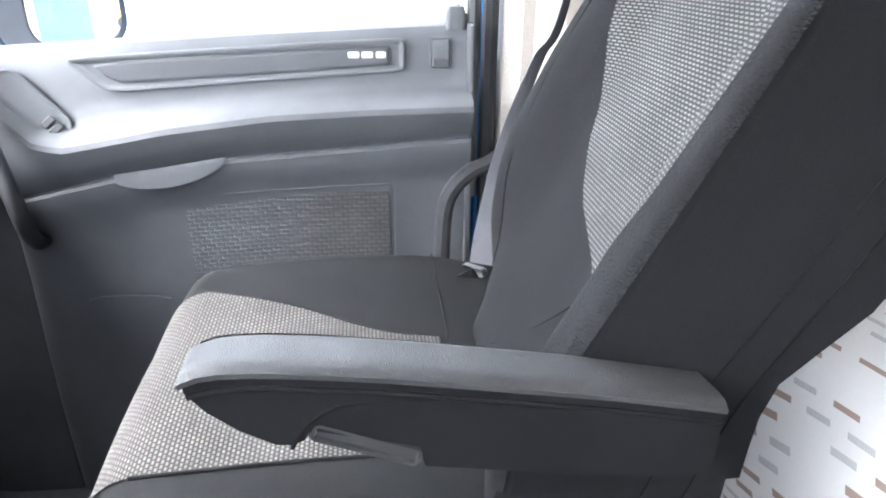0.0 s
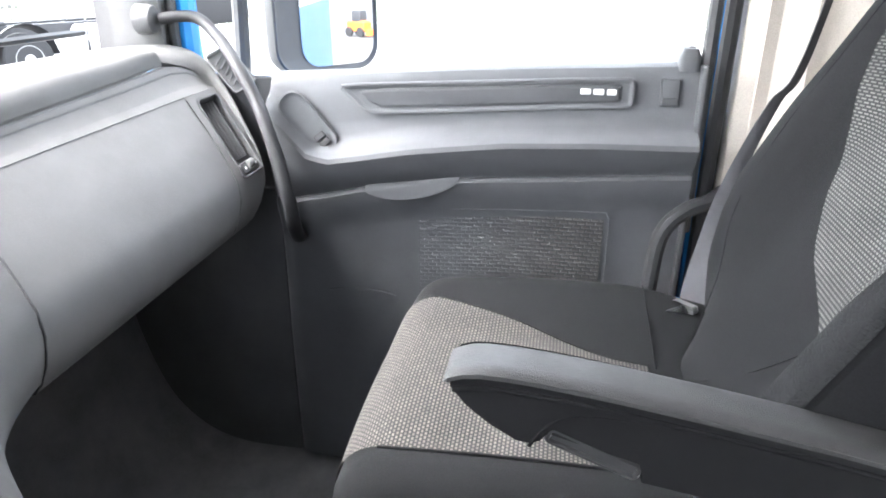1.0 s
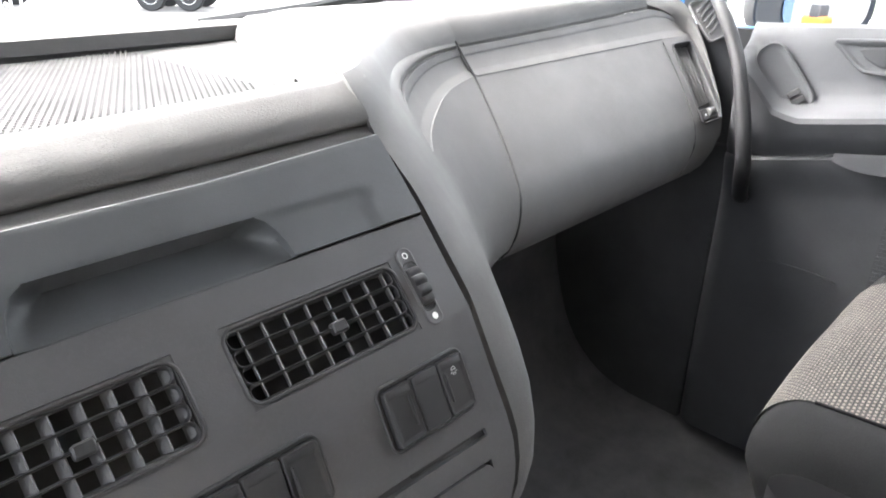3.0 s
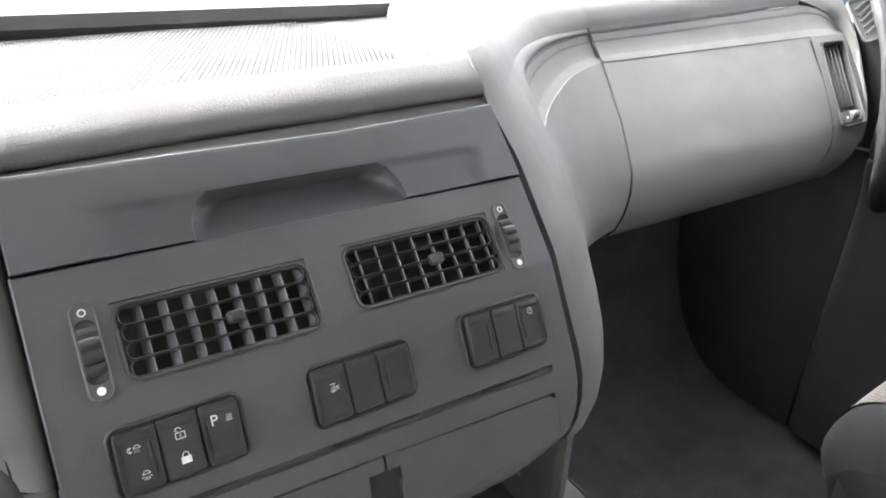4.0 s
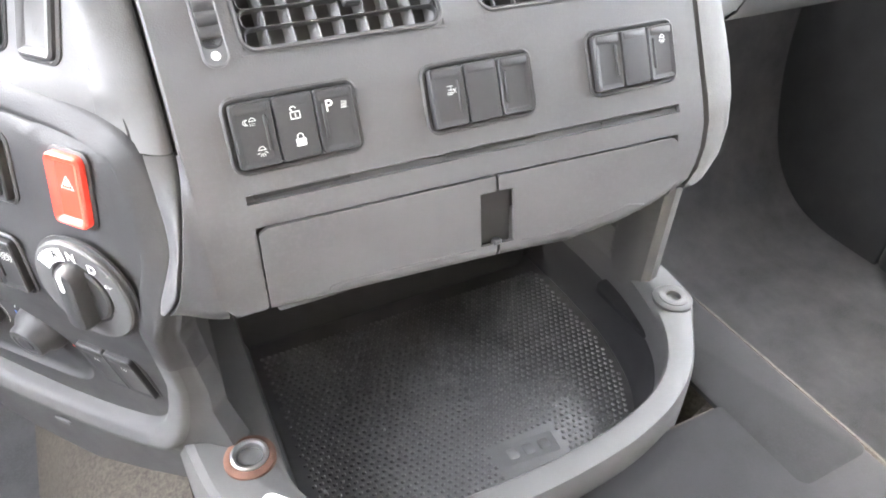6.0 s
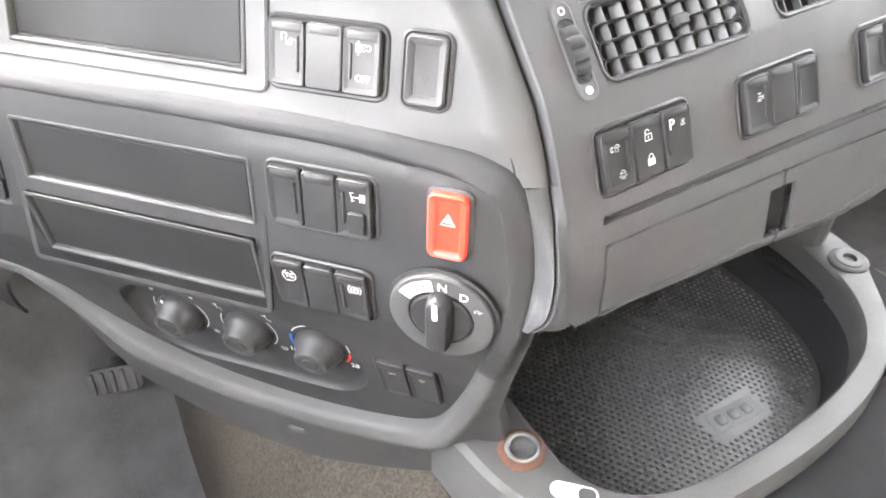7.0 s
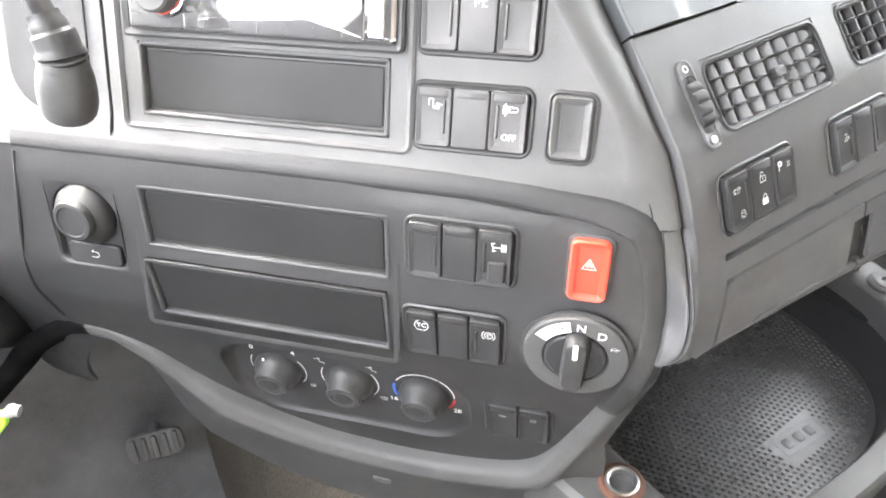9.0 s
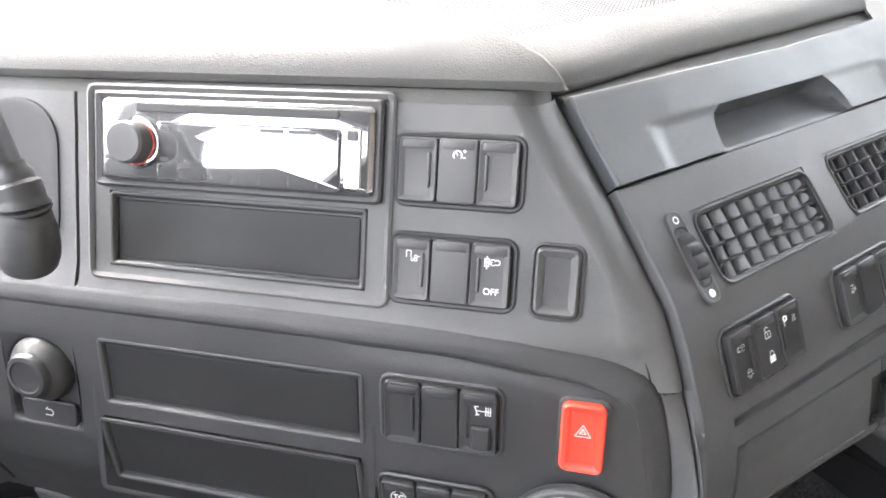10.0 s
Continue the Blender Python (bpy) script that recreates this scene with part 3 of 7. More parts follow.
# twin drawers below, rounding under at the bottom, with the catch between them
def drawer_at(x, z, off=.0012):
    """Down the face and round under the lower edge."""
    zr = .608 + foot_rise(x)
    if z >= zr:
        return on_a(x, z, off)
    a = (zr - z) / .004
    return on_a(x, zr, off) + V(0, .010 * (1 - math.cos(min(a, 1.57))) + .02 * max(0, a - 1.57), -.009 * math.sin(min(a, 1.57)))


for x0, x1 in ((-.1735, -.0305), (-.0285, .1075)):
    hole = (-.0415, .6125, -.0305, .6480) if x0 < -.1 else (-.0285, .6125, -.0185, .6480)

    def drawer_lim(z, x0=x0, x1=x1):
        r = .005 * (1 - math.sqrt(max(0, 1 - (max(0, z - .6525) / .005) ** 2)))
        q = .004 * (1 - math.sqrt(max(0, 1 - (max(0, .612 - z) / .014) ** 2)))
        return (x0 + r + q, x1) if x0 < -.1 else (x0, x1 - r)
    cat = sheet(drawer_at, x0, x1, .5985, .6575, .0025, (hole,), drawer_lim)
    thick(part("drawer_front", cat, M_FASCIA, fascia, "dark grey drawer front", sharp=60), .003)
# black plate paints the shade at the bottom of the catch opening
part("catch_recess_shade", rr(frame_a(-.030, .6300, -.006), .024, .044, .003, [(0, 0), (0, .001)], 2), M_DEEP, fascia)
part("catch_tongue", box(frame_a(-.030, .6135, -.003), .006, .004, .005, .0008), M_SWITCH, fascia)
part("drawer_scribe", tube([drawer_at(-.139, .608), drawer_at(-.132, .6110), drawer_at(-.09, .6118), drawer_at(-.046, .6116)], .0007, 6, 4), M_FASCIA, fascia)
part("drawer_scribe", tube([drawer_at(-.014, .6116), drawer_at(.02, .6120), drawer_at(.060, .6200), drawer_at(.070, .6200), drawer_at(.078, .6185)], .0007, 6, 4), M_FASCIA, fascia)

# ---- flip-up lid over the fascia ----
lid = thing("storage_lid", (-.035, .74, .797), "dark grey flip-up storage lid with a finger recess", "storage lid")
NX0, NX1, NZ = -.1085, .0345, .8135


def notch(z):
    """Left and right edge of the finger recess, its sides flaring downwards."""
    f = lerp(z, (.7945, .800, .806, .811, .8135), (1.0, .99, .955, .90, .82))
    return NX0 + (1 - f) * .075, NX1 - (1 - f) * .075


def ease(a, b, x):
    q = max(0.0, min(1.0, (x - a) / (b - a)))
    return q * q * (3 - 2 * q)


def lid_off(x, z):
    """The lid's upper band stands proud; below it the face falls back between two soft shoulders."""
    inside = ease(-.1565, -.1545, x) * (1 - ease(.0970, .0990, x))
    return .0028 - .0030 * ease(.8360, .8385, z) ** 2 - .0018 * inside * (1 - ease(.8100, .8150, z))


def lid_z(x, z):
    """Heights above the recess, drawn in to the lid's upper edge."""
    top = .8338 + .0042 * max(0, x / .13)
    return z if z < .8146 else .8146 + (z - .8146) * (top - .8146) / .0239


rows = []
for z in steps(.7934, .8132, .0012) + [.8137] + steps(.8146, .8385, .0016):
    zz = min(z, .8132)
    a, b = notch(zz)
    k = max(0.0, (zz - .7945) / .0187)
    deep = -.0045 - .0105 * math.sin(k * 1.5) if z < .8135 else None
    row = []
    for i in range(19):
        x = -.2005 + (a + .2005) * i / 18
        row.append(on_a(x, lid_z(x, z), lid_off(x, z)))
    for i in range(25):
        f = i / 24
        x = a + .0012 + (b - a - .0024) * f
        e = min(f, 1 - f) * (b - a)
        if deep is None:
            row.append(on_a(x, lid_z(x, z), lid_off(x, z)))
        else:
            row.append(on_a(x, z, deep * (.45 + .55 * ease(0, .008, e))))
    for i in range(19):
        x = b + (.1315 - b) * i / 18
        row.append(on_a(x, lid_z(x, z), lid_off(x, z)))
    rows.append((z, row))
bm = bmesh.new()
grid(bm, [r[:19] for z, r in rows])
grid(bm, [r[44:] for z, r in rows])
grid(bm, [r[18:45] for z, r in rows if z > .8135])
bmesh.ops.remove_doubles(bm, verts=bm.verts, dist=1e-6)
thick(part("lid_panel", bm, M_LID, lid, sharp=40), .0025)
part("finger_recess", grid(bmesh.new(), [r[18:45] for z, r in rows if z < .8140]), M_LID, lid, sharp=40)

# ---- driver's control panel ----
panel = thing("control_panel", (-.40, .80, .42), "dark grey driver's control panel with slots, switches and heater knobs", "control panel")


def right_up(z):
    return -1.2, lerp(z, (.7035, .7165, .7222, .7375, .751, .764, .777, .80, .8345), (-.668, -.666, -.664, -.666, -.670, -.6765, -.6855, -.703, -.728))


RAD = (-.9695, .7868, -.7945, .8362)
CUB = (-.9640, .7405, -.8005, .7830)
PTOP = .8365  # upper edge of the panel
def sink(s, z):
    """The panel's foot dips behind the dark panel's rim, more so at the rounded corner."""
    return (.0015 + .006 * ease(-.735, -.67, s)) * (1 - ease(.716, .732, z))


def upper_at(s, z):
    if s > -.79:
        s = -.79 + (s + .79) * (right_up(z)[1] + .79) / .1455
    return on_d(s, z, -sink(s, z))


thick(part("upper_panel", sheet(upper_at, -.9860, -.6445, .7165, PTOP, .009, (RAD, CUB)), M_PANEL, panel), .003)
thick(part("column_panel", sheet(on_d, -1.20, -.9885, .7165, PTOP, .012), M_PANEL, panel), .003)
part("radio_surround", rr(frame_d(-.8825, .7870), .192, .116, .006, [(0, -.001), (0, .0012), (.0015, .0020), (.004, .0005)], 4, False), M_PANEL, panel)
blank_slot(panel, frame_d, (CUB[0] + CUB[2]) / 2, (CUB[1] + CUB[3]) / 2, CUB[2] - CUB[0] - .008, (CUB[3] - CUB[1]) * 1.04 - .006)
part("radio_bay", rr(frame_d((RAD[0] + RAD[2]) / 2, (RAD[1] + RAD[3]) / 2), RAD[2] - RAD[0] + .004, (RAD[3] - RAD[1]) * 1.06 + .003, .004, [(0, -.001), (0, .0030), (.0015, .0040), (.005, .0030), (.007, -.010)], 4), M_BLACK, panel)
rocker_bank(panel, frame_d, -.7515, .8045, .0680, .0375, 3, {1: [("cruise", 0, .25, .0042)]}, M_SWITCHG, bars=(0, 2))
rocker_bank(panel, frame_d, -.7525, .7550, .0680, .0375, 3, {0: [("truckload", .05, .22, .0042)], 2: [("engine", .05, .22, .0044), ("=OFF", .05, -.25, .0048)]}, M_SWITCHG, bars=(0, 2))
M = frame_d(-.6970, .7547)
btn = part("push_button", rr(M, .0250, .0375, .005, [(-.0014, 0), (-.0014, .001), (0, .002), (.0010, .0008), (.0014, .0030), (.0026, .0040), (.0050, .0032), (.0062, .0022)], 5), M_SWITCHG, panel, "blank dark grey push button")
icon("plug", M @ Matrix.Translation((0, -.004, .0022)), .0034, btn, M_FADED)


def low_lim(z):
    a = lerp(z, (.425, .430, .438, .45, .47, .49, .510, .526, .539, .5455, .549, .60, .65, .715), (-.84, -.87, -.90, -.93, -.965, -.99, -1.010, -1.024, -1.042, -1.060, -1.088, -1.088, -1.080, -1.066))
    b = lerp(z, (.425, .430, .440, .455, .475, .512, .55, .58, .60, .616, .631, .648, .666, .684, .693, .700, .7035, .7065, .7105, .7145, .7155), (-.80, -.755, -.72, -.700, -.688, -.673, -.662, -.655, -.650, -.6455, -.6425, -.6420, -.6445, -.6485, -.6515, -.656, -.6635, -.674, -.70, -.74, -.80))
    return a, b


def edge_s(z):
    # where the lower panel's rounded edge meets the strip
    return lerp(z, (.616, .631, .648, .666, .684, .709, .7165), (-.6334, -.6302, -.6300, -.6325, -.6366, -.6432, -.6447))


KH = (-.9600, .4570, -.7500, .5660)
MB = (-1.0475, .6310, -.9920, .6940)
S1, S2 = (-.9725, .6535, -.7995, .6975), (-.9755, .5965, -.8010, .6455)
thick(part("lower_panel", sheet(lambda s, z: on_d(s, z, -.0040 * ease(.60, .65, z) * ease(low_lim(z)[1] - .018, low_lim(z)[1], s)), -1.09, -.641, .425, .7155, .007, (S1, S2, KH, MB), low_lim), M_PANELDK, panel, "black lower switch panel"), .003)
for S in (S1, S2):
    blank_slot(panel, frame_d, (S[0] + S[2]) / 2, (S[1] + S[3]) / 2, S[2] - S[0] - .006, S[3] - S[1] - .005)
part("slot_surround", rr(frame_d(-.8870, .6475), .1895, .1120, .005, [(0, -.002), (0, .0002), (.0012, .0006), (.004, .0002)], 4, False), M_PANELDK, panel)
rocker_bank(panel, frame_d, -.7540, .6800, .0680, .0405, 3, {2: [("axle", .12, .22, .0048)]}, M_SWITCH, bars=(0, 2))
part("axle_latch", box(frame_d(-.7310, .6720, .0032), .0105, .0140, .0034, .001), M_SWITCH, panel)
rocker_bank(panel, frame_d, -.7565, .6205, .0660, .0410, 3, {0: [("grip", 0, .2, .0052), ("=TC", 0, .2, .0048)], 2: [("brake", .12, .2, .0052)]}, M_SWITCH, bars=(2,))
M = frame_d(-.6780, .6803)
haz = part("hazard_button", rr(M, .0225, .0395, .0045, [(0, 0), (0, .0048), (.0010, .0060), (.0032, .0054), (.0048, .0036)], 5), M_RED, panel, "bright red hazard warning button")
icon("triangle", M @ Matrix.Translation((0, .004, .0037)), .0050, haz)
part("hazard_surround", rr(M, .0265, .0435, .006, [(0, 0), (0, .0008), (.0015, .0014)], 5), M_BLACK, panel)
# gear selector
M = frame_d(-.6795, .6210)
dial = part("gear_dial", disc(M, 0, [(.0325, -.002), (.0325, .0034), (.0316, .0046), (.0300, .0050), (.0205, .0044), (.0195, .0030)], 14), M_SWITCHG, panel, "grey rotary gear selector dial")
part("dial_seat", disc(M, 0, [(.0345, 0), (.0345, .0008), (.0328, .0012)], 14), M_BLACK, panel)
part("dial_core", disc(M, 0, [(.0190, .002), (.0190, .0048), (.0176, .0058)], 12), M_SWITCH, dial)
part("selector_knob", rr(M @ Matrix.Translation((0, -.0005, .0035)) @ pose(0, 0, 0, 0, 0, -2), .0140, .0420, .0065, [(-.001, 0), (-.0005, .005), (0, .0085), (.0012, .0104), (.0035, .0112)], 6), M_SWITCH, dial, "black selector bar")
part("pointer", rr(M @ Matrix.Translation((0, .0140, .0148)), .0030, .0115, .0014, [(0, -.001), (0, .0002)], 4), M_WHITE, dial)
bm = bmesh.new()
for a, b, lo, hi in ((100, 148, .0215, .0296),):
    n = 14
    rows = [[M @ V(q * math.cos(radians(a + (b - a) * i / n)), q * math.sin(radians(a + (b - a) * i / n)), .0053) for i in range(n + 1)] for q in (lo, hi)]
    grid(bm, rows)
part("reverse_field", bm, M_WHITE, dial)
for ch, a in (("R", 112), ("N", 86), ("D", 56)):
    c, s = math.cos(radians(a)), math.sin(radians(a))
    letters(ch, M @ Matrix.Translation((.0256 * c, .0256 * s, .0056)), .0080 if ch != "R" else .0072, M_WHITE if ch != "R" else M_DEEP, dial)
icon("turtle", M @ Matrix.Translation((.0256 * math.cos(radians(30)), .0256 * math.sin(radians(30)), .0056)), .0034, dial)
icon("turtle", M @ Matrix.Translation((.0256 * math.cos(radians(136)), .0256 * math.sin(radians(136)), .0057)), .0032, dial, M_DEEP)
rocker_bank(panel, frame_d, -.7150, .5150, .0500, .0545, 2, {0: [("snow", 0, .2, .0036)], 1: [("loop", 0, .2, .0036)]}, M_SWITCH)
# heater knobs in their hollow
KM = frame_d((KH[0] + KH[2]) / 2, (KH[1] + KH[3]) / 2, 0, .040)
kw, kh = KH[2] - KH[0], (KH[3] - KH[1]) * 1.03
TIP = math.tan(radians(5))
rings = [[on_d((KH[0] + KH[2]) / 2 + x, (KH[1] + KH[3]) / 2 + y / 1.03, z) if k == 0 else KM @ V(x, y, z - k * (.0080 + y * TIP)) for x, y in outline_fine(kw - q, kh - q, r, 10)] for q, r, z, k in ((-.0006, .0002, .0, 0), (.0002, .046, .0, 0), (.003, .045, .0, 0), (.006, .044, .0, .25), (.011, .042, .0, .8), (.016, .040, .0, 1))]
part("knob_hollow", loft(bmesh.new(), rings), M_PANELDK, panel)
for s0, z0, marks in ((-.9145, .5150, "fan"), (-.8525, .5150, "air"), (-.7910, .5150, "temp")):
    ky = z0 - (KH[1] + KH[3]) / 2
    C = KM @ Matrix.Translation((s0 - (KH[0] + KH[2]) / 2, ky, -.0078 - ky * TIP)) @ pose(0, 0, 0, -5, 0, 0)
    knob = part("heater_knob", disc(C, 0, [(.0200, 0), (.0198, .0035), (.0182, .0075), (.0148, .0115), (.0142, .0160), (.0130, .0178), (.0102, .0182), (.0092, .0175)], 9), M_BLACK, panel, "black round heater knob")
    part("grip_rib", rr(C @ Matrix.Translation((0, 0, .0176)), .0135, .0135, .0065, [(0, 0), (.0006, .0006)], 6), M_SWITCH, knob)
    if marks == "temp":
        for a, b in ((60, 150), (0, 55)):
            bm = bmesh.new()
            stroke(bm, C, arc(0, 0, .0245, a, b, 12), .0009)
            part("scale", bm, M_WHITE, knob)
        for col, a, b in ((M_BLUEP, 165, 200), (M_REDP, -35, -8)):
            bm = bmesh.new()
            stroke(bm, C, arc(0, 0, .0245, a, b, 8), .0022)
            part("scale_end", bm, col, knob)
        letters("16", C @ Matrix.Translation((-.0262, -.0150, .0004)), .0072, M_WHITE, knob)
        letters("28", C @ Matrix.Translation((.0262, -.0175, .0004)), .0072, M_WHITE, knob)
    else:
        for a, b in ((150, 215), (-40, 35)):
            bm = bmesh.new()
            stroke(bm, C, arc(0, 0, .0240, a, b, 12), .0007)
            part("scale", bm, M_WHITE, knob)
        if marks == "fan":
            letters("0", C @ Matrix.Translation((-.018, .0245, .0004)), .0070, M_WHITE, knob)
            letters("4", C @ Matrix.Translation((.018, .0245, .0004)), .0070, M_WHITE, knob)
            icon("fan", C @ Matrix.Translation((.0270, -.0175, .0004)), .0040, knob)
            part("pointer", rr(C @ Matrix.Translation((-.006, .0178, .0062)), .0016, .005, .0006, [(0, 0), (0, .001)], 2), M_WHITE, knob)
        else:
            icon("person", C @ Matrix.Translation((-.021, .0215, .0004)), .0055, knob)
            icon("person", C @ Matrix.Translation((.022, .0215, .0004)), .0055, knob)
            icon("screen", C @ Matrix.Translation((.0268, -.0180, .0004)), .0048, knob)
# menu knob on the left, in its arched niche with the back key below it
mw, mh = MB[2] - MB[0], MB[3] - MB[1]

def arch_outline(w, h, rt, rb, n=10):
    pts = []
    for cx, cy, r, a0 in ((w / 2 - rt, h / 2 - rt, rt, 0), (-w / 2 + rt, h / 2 - rt, rt, 90), (-w / 2 + rb, -h / 2 + rb, rb, 180), (w / 2 - rb, -h / 2 + rb, rb, 270)):
        pts += [(cx + r * math.cos(radians(a0 + 90 * k / n)), cy + r * math.sin(radians(a0 + 90 * k / n))) for k in range(n + 1)]
    return pts


rings = [[on_d((MB[0] + MB[2]) / 2 + x, (MB[1] + MB[3]) / 2 + y, z) for x, y in arch_outline(mw - q, mh - q, rt, rb)] for q, rt, rb, z in ((0, .0002, .0002, 0), (.0010, .0265, .005, .0), (.0030, .0255, .005, -.0006), (.0050, .0245, .005, -.0030), (.0062, .0240, .005, -.0048))]
part("menu_niche", loft(bmesh.new(), rings), M_PANELDK, panel, "arched niche round the menu knob")
C = frame_d(-1.0200, .6705, -.0040)
part("menu_knob", disc(C, 0, [(.0225, 0), (.0218, .005), (.0190, .009), (.0155, .012), (.0150, .0150), (.0137, .0166), (.0112, .0170), (.0104, .0162)], 10), M_SWITCH, panel, "dark grey menu selector knob")
key = part("back_key", rr(frame_d(-1.0185, .6402, -.0044), .042, .0170, .004, [(0, 0), (0, .0030), (.001, .0038)], 4), M_SWITCH, panel)
icon("back", frame_d(-1.0180, .6402, -.0005), .0050, key)
# rim that runs round the lower panel, widening to a chin below and arching away under the column
path = [(-1.37, .300), (-1.30, .368), (-1.235, .432), (-1.20, .467), (-1.165, .498), (-1.13, .523), (-1.105, .539), (-1.08, .5465), (-1.06, .5455), (-1.042, .539), (-1.024, .526), (-1.010, .510)]
for z in (.49, .47, .45, .438):
    path.append((low_lim(z)[0], z))
path += [(-.88, .432), (-.85, .427), (-.81, .4245), (-.775, .427)]
for z in (.432, .441, .455, .475, .50, .53, .57, .60, .616, .631, .648, .666, .684, .693, .700, .7035):
    path.append((low_lim(z)[1], z))
path += [(-.674, .7068), (-.70, .7110), (-.74, .7148), (-.82, .7158), (-.90, .7158), (-1.0, .7158), (-1.066, .7158)]
line = smooth_line([(a, b, 0) for a, b in path], 12)
far = [0.0]
for a, b in zip(line, line[1:]):
    far.append(far[-1] + (b - a).length)
cuts = steps(0, far[-1], .005)
line = [V(float(np.interp(q, far, [p.x for p in line])), float(np.interp(q, far, [p.y for p in line]))) for q in cuts]
side = [(line[min(i + 3, len(line) - 1)] - line[max(i - 3, 0)]).normalized() for i in range(len(line))]
side = [sum((side[max(0, min(len(side) - 1, i + k))] for k in range(-4, 5)), V(0, 0)).normalized() for i in range(len(side))]
rows = []
for p, t in zip(line, side):
    o = V(t.y, -t.x)  # away from the panel
    low = max(0.0, min(1.0, -o.y * 1.25)) ** 1.2 * lerp(p.x, (-1.05, -.965), (.15, 1))
    k = lerp(p.x, (-1.04, -.98), (.25, 1)) * (lerp(p.y, (.440, .50, .60), (1, .35, .2)) if p.x > -.80 else 1) * (.2 if p.y > .70 else 1)
    wd = .010 + .010 * low
    up = .0003 + .0141 * low
    prof = ((-.004, -.003), (-.001, up * .5), (.0012, up * .88), (.004, up), (wd * .6, up + .004 * low), (wd * .85, up + .0042 * low), (wd, up + .003 * low), (wd + .0025, up - .002), (wd + .003 + (.004 + .020 * low) * k, up - .007), (wd + .003 + (.008 + .046 * low) * k, up - .008), (wd + .003 + (.011 + .066 * low) * k, .004 * low - .008 * (1 - low)), (wd + .003 + (.012 + .068 * low) * k, -.018))
    deep = max(.0095 * max(0.0, o.x) * ease(.60, .65, p.y), .006 * ease(-.735, -.665, p.x) * ease(.69, .70, p.y)) if p.x > -.80 else 0
    rows.append(([on_d(p.x + o.x * a, p.y + o.y * a, b - deep * max(.42, min(1, .42 + .58 * a / .010)) ** 1.2) for a, b in prof], p))
split = next(i for i, (r, p) in enumerate(rows) if p.x > -.80 and p.y > .56)
turnoff = next(i for i, (r, p) in enumerate(rows) if p.x > -1.075)
# near-black on this stretch of the rim paints the shade under the column
part("column_rim_shaded", grid(bmesh.new(), [r for r, p in rows[:turnoff + 1]]), M_ARMSIDE, panel, sharp=60)
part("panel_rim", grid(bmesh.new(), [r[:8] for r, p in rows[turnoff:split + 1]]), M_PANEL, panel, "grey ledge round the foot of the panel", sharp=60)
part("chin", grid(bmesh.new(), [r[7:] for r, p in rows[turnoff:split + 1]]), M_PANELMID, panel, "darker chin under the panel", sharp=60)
part("panel_edge", grid(bmesh.new(), [r for r, p in rows[split:]]), M_PANELDK, panel, sharp=60)
part("chin_emblem", rr(frame_d(-.8420, .3700, .0078), .018, .007, .003, [(0, -.004), (0, .0), (.001, .0010), (.003, .0006)], 3), M_PANEL, panel)
# the panel goes on under the column, falling back
rows = []
for i in range(15):
    g = i / 14
    z0 = lerp(-1.086 - .28 * g, (-1.366, -1.30, -1.235, -1.20, -1.165, -1.13, -1.105, -1.08), (.304, .368, .432, .467, .498, .523, .539, .5465))
    row = []
    for j in range(13):
        z = z0 + (.7155 - z0) * j / 12
        s = low_lim(z)[0] + .003
        s += (-1.368 - s) * g
        row.append(on_d(s, z, -.001 - .9 * max(0, -1.09 - s) ** 1.6))
    rows.append(row)
thick(part("column_shroud", grid(bmesh.new(), rows), M_PANELDK, panel), .003)
part("shroud_joint", tube([on_d(low_lim(z)[0] + .002, z, .0) for z in (.560, .60, .64, .68, .712)], .0014, 6, 4), M_DEEP, panel)


def turn_back(a, b, ta, tb, n=9):
    """A smooth curve from a to b with the given end tangents."""
    out = []
    for i in range(n):
        t = i / (n - 1)
        out.append((2 * t ** 3 - 3 * t * t + 1) * a + (t ** 3 - 2 * t * t + t) * ta + (3 * t * t - 2 * t ** 3) * b + (t ** 3 - t * t) * tb)
    return out


def groove_at(z):
    # the groove between the strip and the fascia, running in towards the foot
    s = lerp(z, (.616, .620, .625, .632, .640, .655, .675, .695, .7165), (-.6330, -.6275, -.6225, -.6185, -.6170, -.6170, -.6205, -.6255, -.6325))
    f = ease(.640, .7025, z)
    return on_d(s, z, -.0006) * (1 - f) + on_a(-.2046, z, -.0055) * f


# light strip beside the lower panel, a groove, and the fascia's rounded corner
rows, turn = [], []
back, along = V(.46, .88, -.1).normalized(), V(.80, -.60, 0)
for z in steps(.6200, .7020, .0032):
    a = edge_s(z)
    g = groove_at(z)
    deep = .0095 * ease(.620, .655, z)
    p, q = on_d(a + .0012, z, .0002 - deep), g - along * .0012
    mid = turn_back(p, q, (q - p).normalized() * .6 * (q - p).length + U * .004, (q - p) * .5 + V(.45, .9, 0) * .005, 8)
    rows.append([on_d(a - .022, z, -.0075 - deep), on_d(a - .001, z, -.0050 - deep), on_d(a, z, -.0012 - deep)] + mid + [q + along * .0006 + back * .0010, q + along * .0008 + back * .006])
    zf = .6000 + (z - .6200) * (.7020 - .6000) / .0820
    zc = max(zf, .6080)
    c = on_a(left_x(zc) + .0006, zc, .0002) if zf > .6080 else drawer_at(left_x(zc) + .0006, zf, .0002)
    h = g + along * .0016
    span = (c - h).length
    turn.append([g + along * .0004 + back * .006, g + along * .0006 + back * .0016] + turn_back(h, c, (c - h) * .7 + along * span * .3, (c - h) * .5 + V(1, 0, 0) * span * .5))
part("joint_strip", grid(bmesh.new(), rows), M_FASCIA, panel, "grey strip beside the switch panel", sharp=60)
